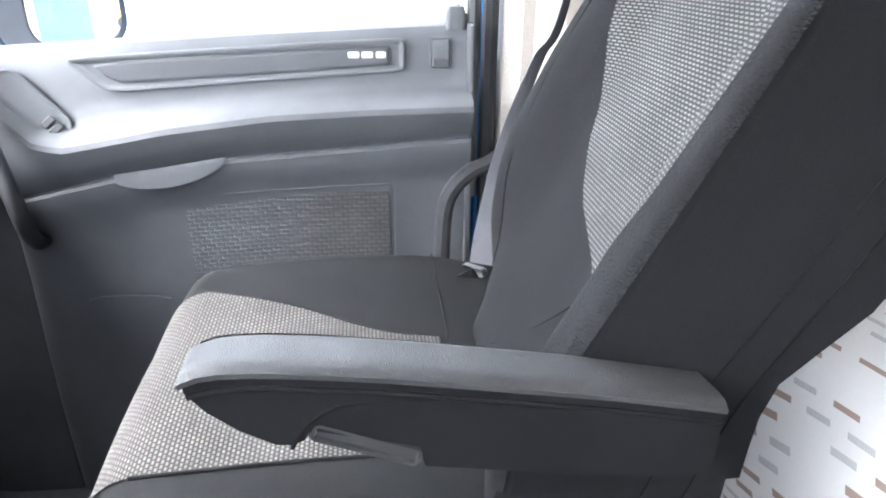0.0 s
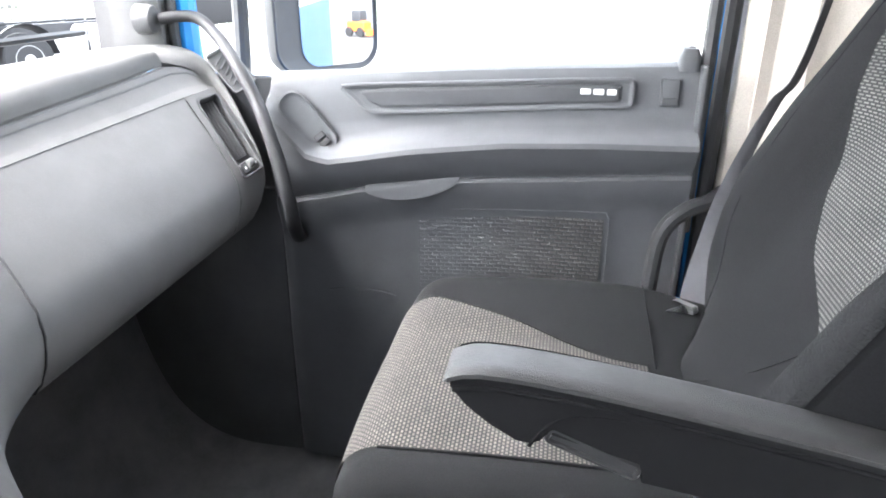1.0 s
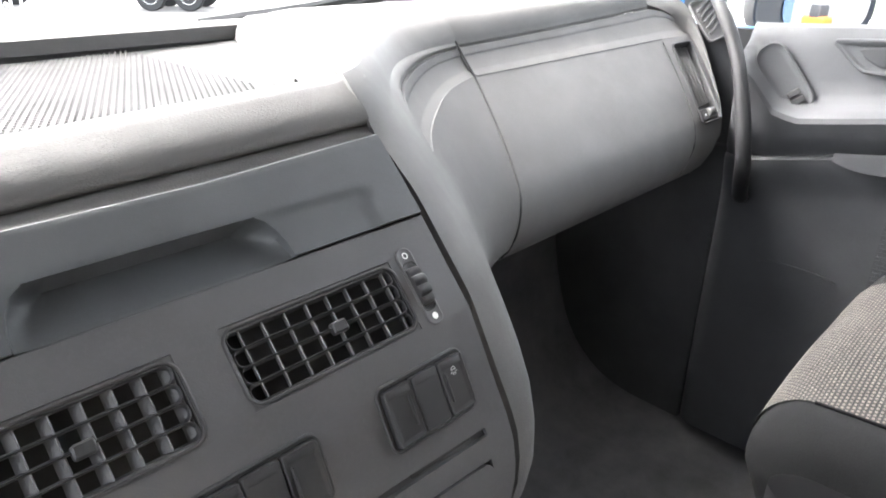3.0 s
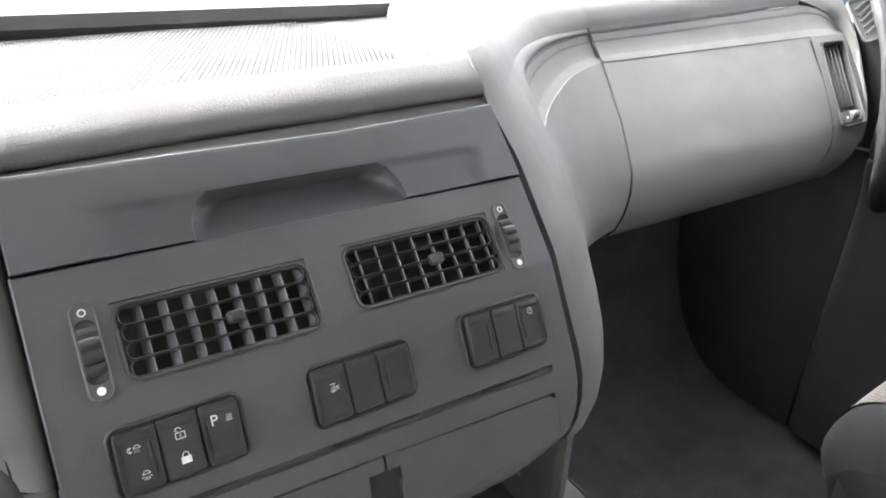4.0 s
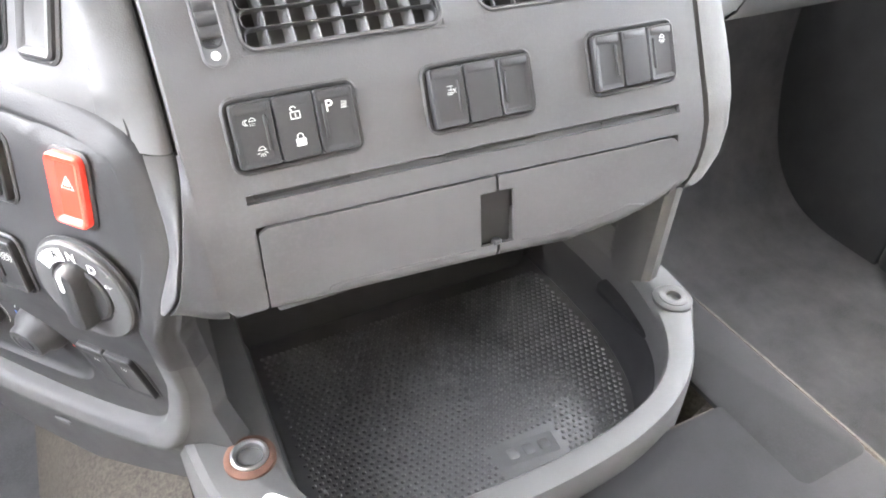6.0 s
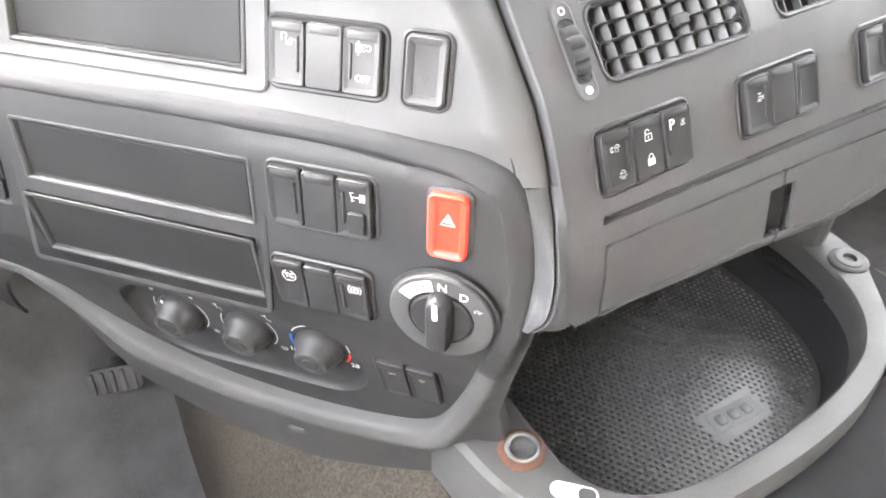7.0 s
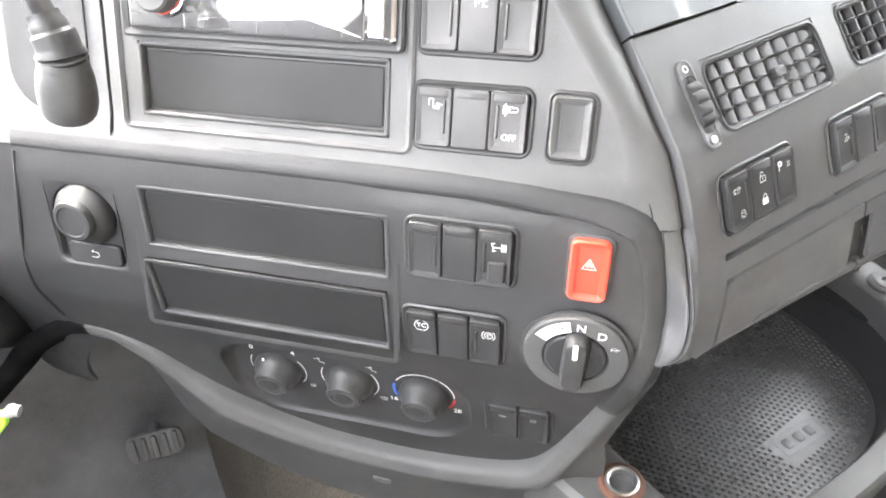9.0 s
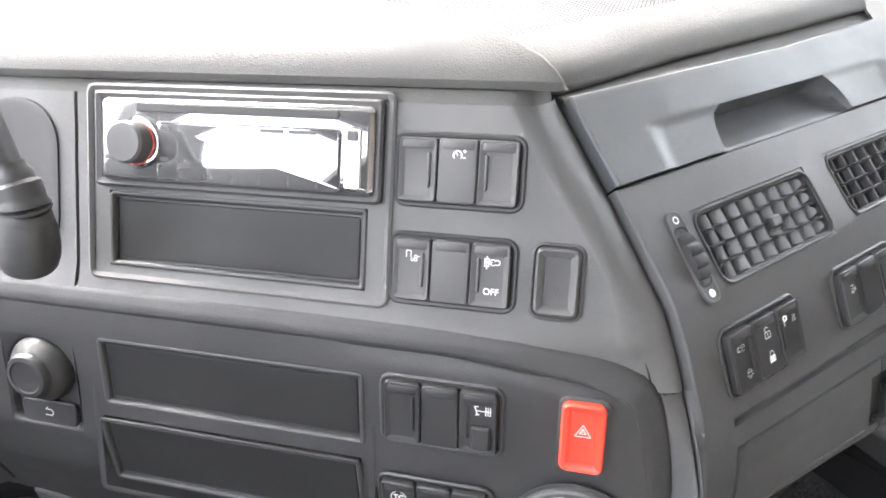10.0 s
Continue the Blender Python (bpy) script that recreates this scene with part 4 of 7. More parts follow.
part("corner", grid(bmesh.new(), turn), M_FASCIA, fascia, sharp=60)
# the fascia's edge above the corner, turned back into the seam
part("fascia_edge", grid(bmesh.new(), [[on_a(-.2012, z, .0004), on_a(-.2020, z, .0), on_a(-.2024, z, -.0012), on_a(-.2022, z, -.012)] for z in steps(.7015, .7925, .006)]), M_FASCIA, fascia, sharp=60)
part("lid_edge", grid(bmesh.new(), [[on_a(-.2004, z, .0024), on_a(-.2012, z, .0016), on_a(-.2016, z, .0), on_a(-.2014, z, -.012)] for z in steps(.7936, .8330, .004)]), M_LID, lid, sharp=60)
# the panel's rounded side, running back into the seam; its lower corner follows the dark panel
rows = []
for z in steps(.7035, PTOP, .0035):
    a, b = on_d(right_up(z)[1], z, -sink(-.66, z)), on_a(-.2046, z, -.0055)
    full = turn_back(a, b, U * (b - a).length * 1.15, V(.62, .78, 0) * (b - a).length * .7, 40)
    pick = [full[k] for k in range(0, 40, 3)]
    rows.append([pick[0] - U * .001 - N * .0002] + pick + [b + V(.0008, .003, 0), b + V(.0010, .010, 0)])
    top_row = pick
rows.insert(0, [p + V(.0, .004, -.001) for p in rows[0]])
part("panel_turn", grid(bmesh.new(), rows), M_PANEL, panel, sharp=50)

# ---- radio ----
radio = thing("car_radio", on_d(-.882, .79), "glossy single-bay car radio with a round knob", "car radio")
RM = frame_d(-.8820, .8115)
M_GLOSS = plain("radio_gloss", (0.30, 0.30, 0.31), 0.05, 0.85, 0.05)
part("radio_body", rr(RM @ Matrix.Translation((.0015, 0, 0)), .1680, .0475, .004, [(0, -.05), (0, .0045), (.0015, .0065), (.003, .0072)], 4), M_GLOSS, radio)
part("display", rr(RM @ Matrix.Translation((.012, -.0055, .0070)), .1120, .0335, .003, [(0, 0), (0, .0010), (.0012, .0016)], 4), M_GLOSS, radio, "mirror-like glossy display")
part("disc_slot", rr(RM @ Matrix.Translation((.004, .0185, .0068)), .1250, .0060, .002, [(0, 0), (.001, .0008)], 3), M_DEEP, radio)
part("side_facet", rr(RM @ Matrix.Translation((.0745, -.004, .0068)), .0100, .0330, .002, [(0, 0), (0, .0008), (.001, .0016)], 3), M_GLOSS, radio)
part("eject_key", rr(RM @ Matrix.Translation((.0745, .008, .0084)), .0065, .0055, .001, [(0, 0), (.0006, .0008)], 2), M_BLACK, radio)
part("knob_collar", disc(RM @ Matrix.Translation((-.0570, -.0015, .0068)), 0, [(.0150, 0), (.0146, .0020), (.0128, .0024)], 9), M_GLOSS, radio)
part("tuning_knob", disc(RM @ Matrix.Translation((-.0570, -.0015, .0080)), 0, [(.0120, 0), (.0118, .0105), (.0105, .0120), (.0020, .0122)], 9), M_SWITCHG, radio, "dark round tuning knob with a red glow ring")
part("knob_ring", disc(RM @ Matrix.Translation((-.0570, -.0015, .0078)), 0, [(.0126, 0), (.0126, .0014), (.0120, .0018)], 9), M_REDP, radio)
for i in range(6):
    part("key_divider", rr(RM @ Matrix.Translation((-.030 + .0170 * i, -.0185, .0082)), .0007, .0042, .0003, [(0, 0), (0, .0006)], 2), M_BLACK, radio)
for z in (.008, -.010):
    part("source_key", rr(RM @ Matrix.Translation((-.0385, z, .0072)), .0065, .0035, .001, [(0, 0), (0, .0010), (.0006, .0016)], 2), M_BLACK, radio)
for x, w in ((.028, .014), (.046, .016)):
    part("print_bar", rr(RM @ Matrix.Translation((x, .0085, .0087)), w, .0020, .0004, [(0, 0), (0, .0002)], 2), M_BLACK, radio)

# ---- dashboard body ----
dash = thing("dashboard", (0.3, 1.0, .60), "grey plastic dashboard with grained top pad and glove box", "dashboard")
# rolled pad and top tray in the middle; the roll bends away behind the driver's pad
prof = ((.772, .8350), (.7635, .8378), (.7620, .8418), (.7655, .8477), (.7725, .8537), (.782, .8590), (.791, .8630), (.802, .8640), (.812, .8615), (.818, .8560), (.821, .8425))
prof = [(p.x, p.y) for p in smooth_line([(a, b, 0) for a, b in prof], 3)]
rows = []
for y, z in prof:
    end = .1345 + (.004 + (y - .787) * .55 if y > .787 else 0)
    rows.append([V(x, y - .006 * (1 - ease(-.20, -.08, x)) + 1.6 * max(0, -.208 - x), z + .028 * (x + .035)) for x in (-.300 + (end + .300) * i / 30 for i in range(31))])
xs = steps(-.202, .136, .03)
part("roll_under", grid(bmesh.new(), [[on_a(x, lid_z(x, .8385) - .003, -.0025) for x in xs], [on_a(x, lid_z(x, .8385) + .0005, -.0025) for x in xs], [V(x, .7665 - .006 * (1 - ease(-.20, -.08, x)), .8368 + .028 * (x + .035)) for x in xs], [V(x, .79, .842 + .028 * (x + .035)) for x in xs]]), M_PAD, dash)
part("front_roll", grid(bmesh.new(), rows), M_PAD, dash, "grained padded front roll")
bm = bmesh.new()
grid(bm, [[V(x + max(0, (y - .82)) * (.45 if x > 0 else 0), y, .8435 + .028 * (x + .035)) for x in steps(-.30, .125, .02)] for y in steps(.815, 1.165, .03)])
part("top_tray", bm, M_TOPTRAY, dash)
bm = bmesh.new()
for i in range(60):
    for j in range(52):
        x, y = -.185 + .0054 * i + (.0027 if j % 2 else 0), .832 + .0062 * j
        if x < .10 + (y - .82) * .42:
            M = Matrix.Translation((x, y, .8436 + .028 * (x + .035)))
            vs = [bm.verts.new(M @ V(.0016 * math.cos(a), .0022 * math.sin(a), 0)) for a in (0, 1.57, 3.14, 4.71)]
            c = bm.verts.new(M @ V(0, 0, .0010))
            for k in range(4):
                bm.faces.new((vs[k], vs[(k + 1) % 4], c))
tagged(part("tray_studs", bm, M_TOPTRAY, dash, "fine studded anti-slip tray surface"), kind="stuff")
bm = bmesh.new()
grid(bm, [[V(x, y, z) for x in steps(-1.1, .30, .05)] for y, z in ((1.163, .850), (1.166, .864), (1.175, .868), (1.20, .867), (1.24, .860))])
part("rear_ledge", bm, M_DASH, dash)
# wall at the right end of the tray
bm = bmesh.new()
rows = []
for y in [.797, .806, .815] + steps(.823, 1.17, .03):
    x0 = .118 + max(0, y - .812) * .45
    top = lerp(y, (.797, .83), (.8660, .8735))
    edge = lerp(y, (.787, .84, 1.1, 1.26), (.142, .165, .285, .36))
    row = [V(x0 - .006, y, .844), V(x0 - .003, y, .858), V(x0 + .004, y, top - .0055), V(x0 + .014, y, top - .001), V(max(x0 + .020, edge - .004), y, top), V(max(x0 + .024, edge + .016), y, top)]
    rows.append([V(p.x, p.y, max(p.z, top - .0015)) for p in row] if y < .82 else row)
part("tray_side", grid(bm, rows), M_PAD, dash)

# pad over the driver's panel; its end swells up behind the middle roll
pad_rows = ((-.010, .8415, -.702), (-.004, .8432, -.7025), (-.002, .848, -.704), (-.0035, .853, -.7075), (-.007, .859, -.715), (-.013, .866, -.729), (-.020, .872, -.751), (-.029, .878, -.797), (-.040, .882, -.85), (-.08, .890, -.95), (-.15, .895, -1.04), (-.30, .897, -1.12))
rows = []
for off, z, s1 in pad_rows:
    rows.append([(-1.25 + (s1 + 1.25) * (1 - (1 - i / 24) ** 1.3)) * U + (-.302 + off) * N + z * UP for i in range(25)])
    ends = (.8415, .8475, .8528, .8579, .8613, .866, .872, .878, .882)
    far = V(lerp(z, ends, (-.2063, -.2074, -.2098, -.2142, -.2203, -.2275, -.236, -.2455, -.268)), lerp(z, ends, (.7525, .7581, .7646, .7712, .7733, .781, .806, .850, .897)), z) if z < .884 else rows[-1][-1] + V(.021, .028, -.001)
    rows[-1] += turn_back(rows[-1][-1], far, U * .024, V(.45, .9, 0) * .022)[1:]
crease = [r[-1] for r in rows]
xs = steps(-1.20, -.735, .03)
lead = [on_d(t, PTOP) for t in xs] + top_row[1:] + [top_row[-1] + V(.004, .004, 0)]
inward = [-.0030 * N for t in xs] + [V(.0015, .003, 0)] * len(top_row)
part("pad_under", grid(bmesh.new(), [[p + q - .003 * UP for p, q in zip(lead, inward)], [p + 1.3 * q + .0005 * UP for p, q in zip(lead, inward)], [V(p.x, p.y, .8420) + 3.2 * q for p, q in zip(lead, inward)]]), M_PAD, dash)
part("driver_pad", grid(bmesh.new(), rows), M_PAD, dash, "grained pad over the control panel")
part("pad_skirt", grid(bmesh.new(), [[p, p + V(-.002, .004, -.004), p + V(-.004, .012, -.035)] for p in crease]), M_PAD, dash)


PAD_C = ((.7505, .8395), (.7535, .843), (.759, .850), (.7655, .858), (.775, .866), (.788, .872), (.84, .876), (1.1, .876), (1.26, .860))
PAD_R = ((1.0250, .8395), (1.0255, .843), (1.029, .850), (1.037, .861), (1.052, .872), (1.076, .8795), (1.12, .882), (1.20, .875), (1.26, .861))


def flank(u, z, pad=None):
    """The sweep from the fascia's edge (u 0) to the glove box joint (u 1), at height z or along the pad's roll."""
    if pad is not None:
        p0, p3 = V((.1375, .1375, .1375, .1375, .138, .142, .165, .285, .36)[pad], *PAD_C[pad]), V(.503, *PAD_R[pad])
        h = 1.0
    else:
        low = max(0.0, min(1.0, (.622 - z) / .03))
        low = low * low * (3 - 2 * low)
        p0 = V(.005 + corner_x(z) + .037 * low, y_of(max(z, .60)) - .004 + .115 * low, z)
        p3 = V(seam_x(z), y_glove(z), z).lerp(V(.225, 1.02, z), low)
        h = max(0.0, min(1.0, (z - .60) / .25))
    p1 = p0 + V(.122 + .003 * h, .044 + .061 * h, 0)
    p2 = p3 + V(-.19 - .01 * h, -.040 if pad is None else (-.036, -.032, -.026, -.020, -.015, -.010, -.006, -.003, 0)[pad], 0)
    if pad is None and low > 0:
        p1 = p1.lerp(p0 + V(.040, -.010, 0), low)
        p2 = p2.lerp(V(.215, .84, z), low)
    e = 1 - u
    out = e ** 3 * p0 + 3 * e * e * u * p1 + 3 * e * u * u * p2 + u ** 3 * p3
    if u < .12:  # rounded near edge
        k = (1 - u / .12) ** 2
        g = 1 - ease(.80, .838, z) if pad is None else 0
        out += V((-.004 + .0085 * g) * k, (.006 + .004 * g) * k, 0)
    return out


ZI = ((.30, .36, .45, .583, .66, .733, .817, .883, 1), (.789, .789, .7865, .786, .787, .789, .795, .799, .8035))
ZO = ((.30, .36, .372, .383, .40, .433, .483, .56, .65, .80, .90, 1), (.7895, .7895, .7925, .797, .807, .818, .8235, .826, .828, .8325, .835, .836))
BAND = ((0, 0), (.02, -.0010), (.05, -.0012), (.24, -.0046), (.27, -.0050), (.50, -.0050), (.72, -.0048), (.75, -.0036), (.78, -.0032), (.92, -.0022), (.94, -.0030), (.97, -.0055), (1.0, -.0055))


def sweep_at(u, z, off):
    p = flank(u, z)
    n = (flank(min(u + .01, 1), z) - flank(max(u - .01, 0), z)).cross(flank(u, z + .003) - flank(u, z - .003)).normalized()
    if n.y > 0:
        n = -n
    return p + n * off


us = [i / 40 for i in range(14)] + steps(.335, .46, .004) + steps(.47, 1, .0155)
bands = []
for u in us:
    zi, zo = lerp(u, *ZI), lerp(u, *ZO)
    deep = max(0.0, min(1.0, (zo - zi - .002) / .018))
    col_pts = [(z, 0) for z in (.586, .592, .598, .606, .614, .622, .632, .645, .66, .675, .69, .705, .72, .735, .75)]
    col_pts += [(.75 + (zi - .75) * f, 0) for f in (.4, .75, .93)]
    col_pts += [(zi + (zo - zi) * f, o * deep) for f, o in BAND]
    top = .8375
    col_pts += [(zo + (top - zo) * f, -.0055 * deep * (1 - g)) for f, g in ((.10, .40), (.2, .72), (.35, .92), (.55, 1), (1, 1))]
    bands.append([sweep_at(u, z, o) for z, o in col_pts])
rows = [[c[i] for c in bands] for i in range(len(bands[0]))]
low_row = rows[0]
rows = [[p + V(-.02, .10, .012) for p in low_row], [p + V(-.004, .02, -.003) for p in low_row]] + rows + [[flank(u, 0, k) for u in us] for k in range(9)]
thick(part("side_sweep", grid(bmesh.new(), rows), M_PAD, dash, "smooth grained sweep beside the fascia", sharp=22), .002)
# column that carries the sweep down to the tunnel
rows = []
for z in steps(.425, .625, .02):
    k = ease(.56, .625, z)
    rows.append([V(x + .010 - .022 * k, y - .030 * k, z) for x, y in ((.190, .745), (.184, .735), (.180, .715), (.181, .700), (.185, .691), (.193, .687), (.203, .689), (.212, .698), (.217, .712), (.219, .74), (.219, .86))])
part("column", grid(bmesh.new(), rows), M_PAD, dash, "rounded column between fascia and tunnel")
bm = bmesh.new()
grid(bm, [[on_a(corner_x(z) - .0007, z, .0), on_a(corner_x(z) + .001, z, -.008), on_a(corner_x(z) + .005, z, -.008), flank(0, z)] for z in steps(.624, .842, .006)])
part("fascia_joint", bm, M_BLACK, dash)


def glove(x, z, off=0.0):
    a = (y_glove(z + .006) - y_glove(z - .006)) / .012
    return V(x, y_glove(z), z) + off * V(0, -1, a).normalized()


XR = 1.10


def lid_top(x):
    return .8030 + .006 * max(0, min(1, (x - .5) / .5))


bm = bmesh.new()
grid(bm, [[glove(min(x, .10 + lerp(z, (.60, .80), (.86, .99))), z, -.009) for x in steps(.40, XR, .03)] for z in steps(.60, .855, .01)])
part("glove_backing", bm, M_BLACK, dash)


def lid_lim(z):
    return seam_x(z) + .002, lerp(z, (.60, .64, .70, .806), (.862, .884, .925, .992))


gl = part("glovebox_lid", sheet(lambda x, z: glove(x, .606 + (z - .606) * (lid_top(x) - .607) / .1965, .0005), .40, XR, .606, .8025, .012, (), lid_lim), M_DASH, dash, "smooth grey glove box lid")
thick(gl, .003)
bm = bmesh.new()
grid(bm, [[glove(lerp(i, (0, 24), lid_lim(.606)), z, o) for i in range(25)] for z, o in ((.606, .0005), (.600, -.004), (.596, -.02), (.600, -.08), (.61, -.2))])
part("lid_underside", bm, M_DASH, dash)
# trim strip over the lid: a recessed band between two soft steps, arching down at its end
def strip_top(x):
    return lerp(x, (.50, .70, .90, 1.03, 1.07, 1.092, 1.102), (.836, .843, .851, .857, .852, .840, .8100))


xs = steps(seam_x(.82) + .003, 1.03, .03) + steps(1.036, 1.102, .006)
rows = [[glove(x, lid_top(x) + max(0, strip_top(x) - lid_top(x)) * f, o * max(0, min(1.0, (strip_top(x) - lid_top(x)) / .02)) + .0006) for x in xs] for f, o in BAND]
thick(part("trim_strip", grid(bmesh.new(), rows), M_DASH, dash, sharp=22), .002)
# dark joint that runs down beside the lid
part("lid_joint", tube([glove(seam_x(z), z, .0006) for z in (.845, .838, .82, .80, .76, .72, .68, .64, .61)], .0013, 6, 3), M_DEEP, dash)
part("lid_joint", tube([glove(x, lid_top(x) - .0004, .0002) for x in steps(.504, .992, .06)], .0010, 6, 2), M_DEEP, dash)
part("lid_joint", tube([glove(lid_lim(z)[1] + .001, z, .0002) for z in (.8032, .78, .75, .70, .66, .62)], .0009, 6, 3), M_DEEP, dash)
# upper pad above the strip, rolling over to the windscreen
bm = bmesh.new()
rows = []
for k, (y, z) in enumerate(PAD_R):
    w = (1, 1, .95, .8, .5, .2, 0, 0, 0)[k]
    rows.append([V(x, y + (y_glove(strip_top(x)) - y_glove(.836)) * w, z + (strip_top(x) - .836) * w) for x in steps(.495, 1.03, .04)])
rows.insert(0, [glove(x, strip_top(x) + .0016, -.0012) for x in steps(.495, 1.03, .04)])
rows.insert(0, [glove(x, strip_top(x) + .0002, -.0046) for x in steps(.495, 1.03, .04)])
part("upper_pad", grid(bm, rows), M_PAD, dash, "grained pad over the glove box")
# rounded end of the pad, running down outside the vent
edge_in = smooth_line([V(1.03, y_glove(.857), .857), V(1.07, y_glove(.851), .851), V(1.092, y_glove(.838), .838), V(1.102, y_glove(.815), .815), V(1.092, y_glove(.786), .786), V(1.064, y_glove(.746), .746), V(1.033, y_glove(.704), .704), V(.994, y_glove(.665), .665), V(.94, y_glove(.61), .61)], 4)
edge_out = smooth_line([V(1.03, 1.26, .861), V(1.09, 1.19, .874), V(1.118, 1.10, .880), V(1.122, 1.03, .864), V(1.110, .978, .812), V(1.080, .932, .755), V(1.047, .895, .704), V(1.006, .874, .664), V(.95, .884, .60)], 4)
pad_end = [V(1.03, y + (y_glove(.857) - y_glove(.836)) * w, z + .021 * w) for (y, z), w in zip(PAD_R, (1, 1, .95, .8, .5, .2, 0, 0, 0))]
rows = []
for i, (a, b) in enumerate(zip(edge_in, edge_out)):
    f = min(1, i / 8)
    f = f * f * (3 - 2 * f)
    row = []
    for k in range(9):
        q = k / 8
        p = a.lerp(b, q) + V(-.25, -.65, .55) * lerp(i, (8, 14, 20), (.022, .010, .005)) * math.sin(math.pi * min(1, q * 1.02)) ** .7
        row.append(pad_end[k].lerp(p, f))
    rows.append([row[0] + V(-.006, .012, -.006)] + row)
thick(part("pad_end", grid(bmesh.new(), rows), M_PAD, dash, "rounded grained end of the pad"), .002)
rows = [[p, p + V(.006, .010, -.003), p + V(.020, .045, -.008), p + V(.04, .12, -.01)] for p in edge_out[10:]]
part("end_cap", grid(bmesh.new(), rows), M_BLACK, dash)


def end_lim(z):
    return lid_lim(z)[1] + .002, lerp(z, (.60, .665, .704, .746, .786, .815), (.93, .994, 1.033, 1.064, 1.092, 1.102))


def end_at(f, z):
    a, b = end_lim(z)
    return glove(a + (b - a) * f, z, .0005)


bm = sheet(end_at, 0, 1, .606, .8090, .012, ((.205, .690, .885, .799),))
part("end_panel", bm, M_DASH, dash)


def frame_g(x, z, off=0.0):
    v = (glove(x, z + .015) - glove(x, z - .015)).normalized()
    u = V(1, 0, 0)
    w = u.cross(v)
    return mat4(glove(x, z, .0005) + off * w, u, v, w)


GV = frame_g(1.010, .745) @ Matrix(((1, .47, 0, 0), (0, 1, 0, 0), (0, 0, 1, 0), (0, 0, 0, 1)))
gv = part("side_vent", rr(GV, .070, .154, .010, [(-.003, 0), (-.003, .0012), (-.001, .0020), (.001, .0008), (.002, -.004), (.004, -.03)], 5), M_VENT, dash, "upright black side air vent")
for i in range(4):
    part("slat", rr(GV @ Matrix.Translation((-.020 + .012 * i, .014, -.016)), .0020, .116, .0009, [(0, 0), (0, .012), (.0006, .013)], 2), M_SWITCH, gv)
part("wheel_seat", rr(GV @ Matrix.Translation((0, -.063, -.006)), .060, .022, .008, [(0, -.01), (0, .004), (.002, .006)], 4), M_SWITCH, gv)
part("vent_wheel", disc(GV @ Matrix.Translation((.002, -.062, .0006)) @ pose(0, 0, 0, 0, 80, 0), 0, [(.006, -.009), (.0078, -.007), (.0078, .007), (.006, .009)], 6, True, True), M_SWITCHG, gv)
for e in (-1, 1):
    part("vent_dot", disc(GV @ Matrix.Translation((.002 + .019 * e, -.064, .0006)), 0, [(.002, 0), (.002, .0004)], 4), M_WHITE, gv)
# demister grille on the end of the pad
g_a, g_b, g_c = V(1.118, 1.004, .860), V(1.135, .990, .870), V(1.112, .953, .812)
g_u = (g_b - g_a).normalized()
g_w = g_u.cross(g_a - g_c).normalized()
DG = mat4((g_b + g_c) / 2 + g_w * .004, g_u, g_w.cross(g_u), g_w)
dg = part("demister_grille", rr(DG @ Matrix.Translation((0, -.006, 0)), .050, .088, .008, [(0, -.002), (0, .002), (.002, .003), (.004, .001), (.005, -.004)], 4), M_DASH, dash)
for i in range(5):
    part("grille_bar", box(DG @ Matrix.Translation((0, -.024 + .012 * i, -.002)) @ pose(0, 0, 0, 0, 0, 30), .036, .0040, .004, .0008), M_SWITCHG, dg)
# ---- tunnel and its tray ----
tray = thing("tunnel_tray", (0, .66, .40), "silver-grey plastic tray with two round sockets on the engine tunnel", "storage tray")
inner = [(-.172, .86), (-.175, .79), (-.176, .72), (-.178, .66), (-.176, .622), (-.158, .592), (-.130, .574), (-.095, .5655), (-.045, .5615), (.0, .561), (.040, .5635), (.072, .568), (.112, .579), (.146, .601), (.170, .634), (.184, .676), (.192, .72), (.194, .79), (.190, .86)]
outer = [(-.246, .86), (-.246, .79), (-.245, .72), (-.240, .665), (-.229, .625), (-.203, .590), (-.165, .560), (-.110, .543), (-.050, .5375), (.0, .537), (.050, .5405), (.090, .548), (.130, .562), (.168, .586), (.205, .625), (.232, .66), (.238, .72), (.236, .79), (.232, .86)]
si = smooth_line([(a, b, 0) for a, b in inner], 4)
so = smooth_line([(a, b, 0) for a, b in outer], 4)


def mixed(k, z, dz=0.0):
    return [V(a.x * (1 - k) + b.x * k, a.y * (1 - k) + b.y * k, z) for a, b in zip(si, so)]


def shrunk(f, z):
    return [V(p.x * f, .70 + (p.y - .70) * (f if p.y < .70 else 1), z) for p in si]


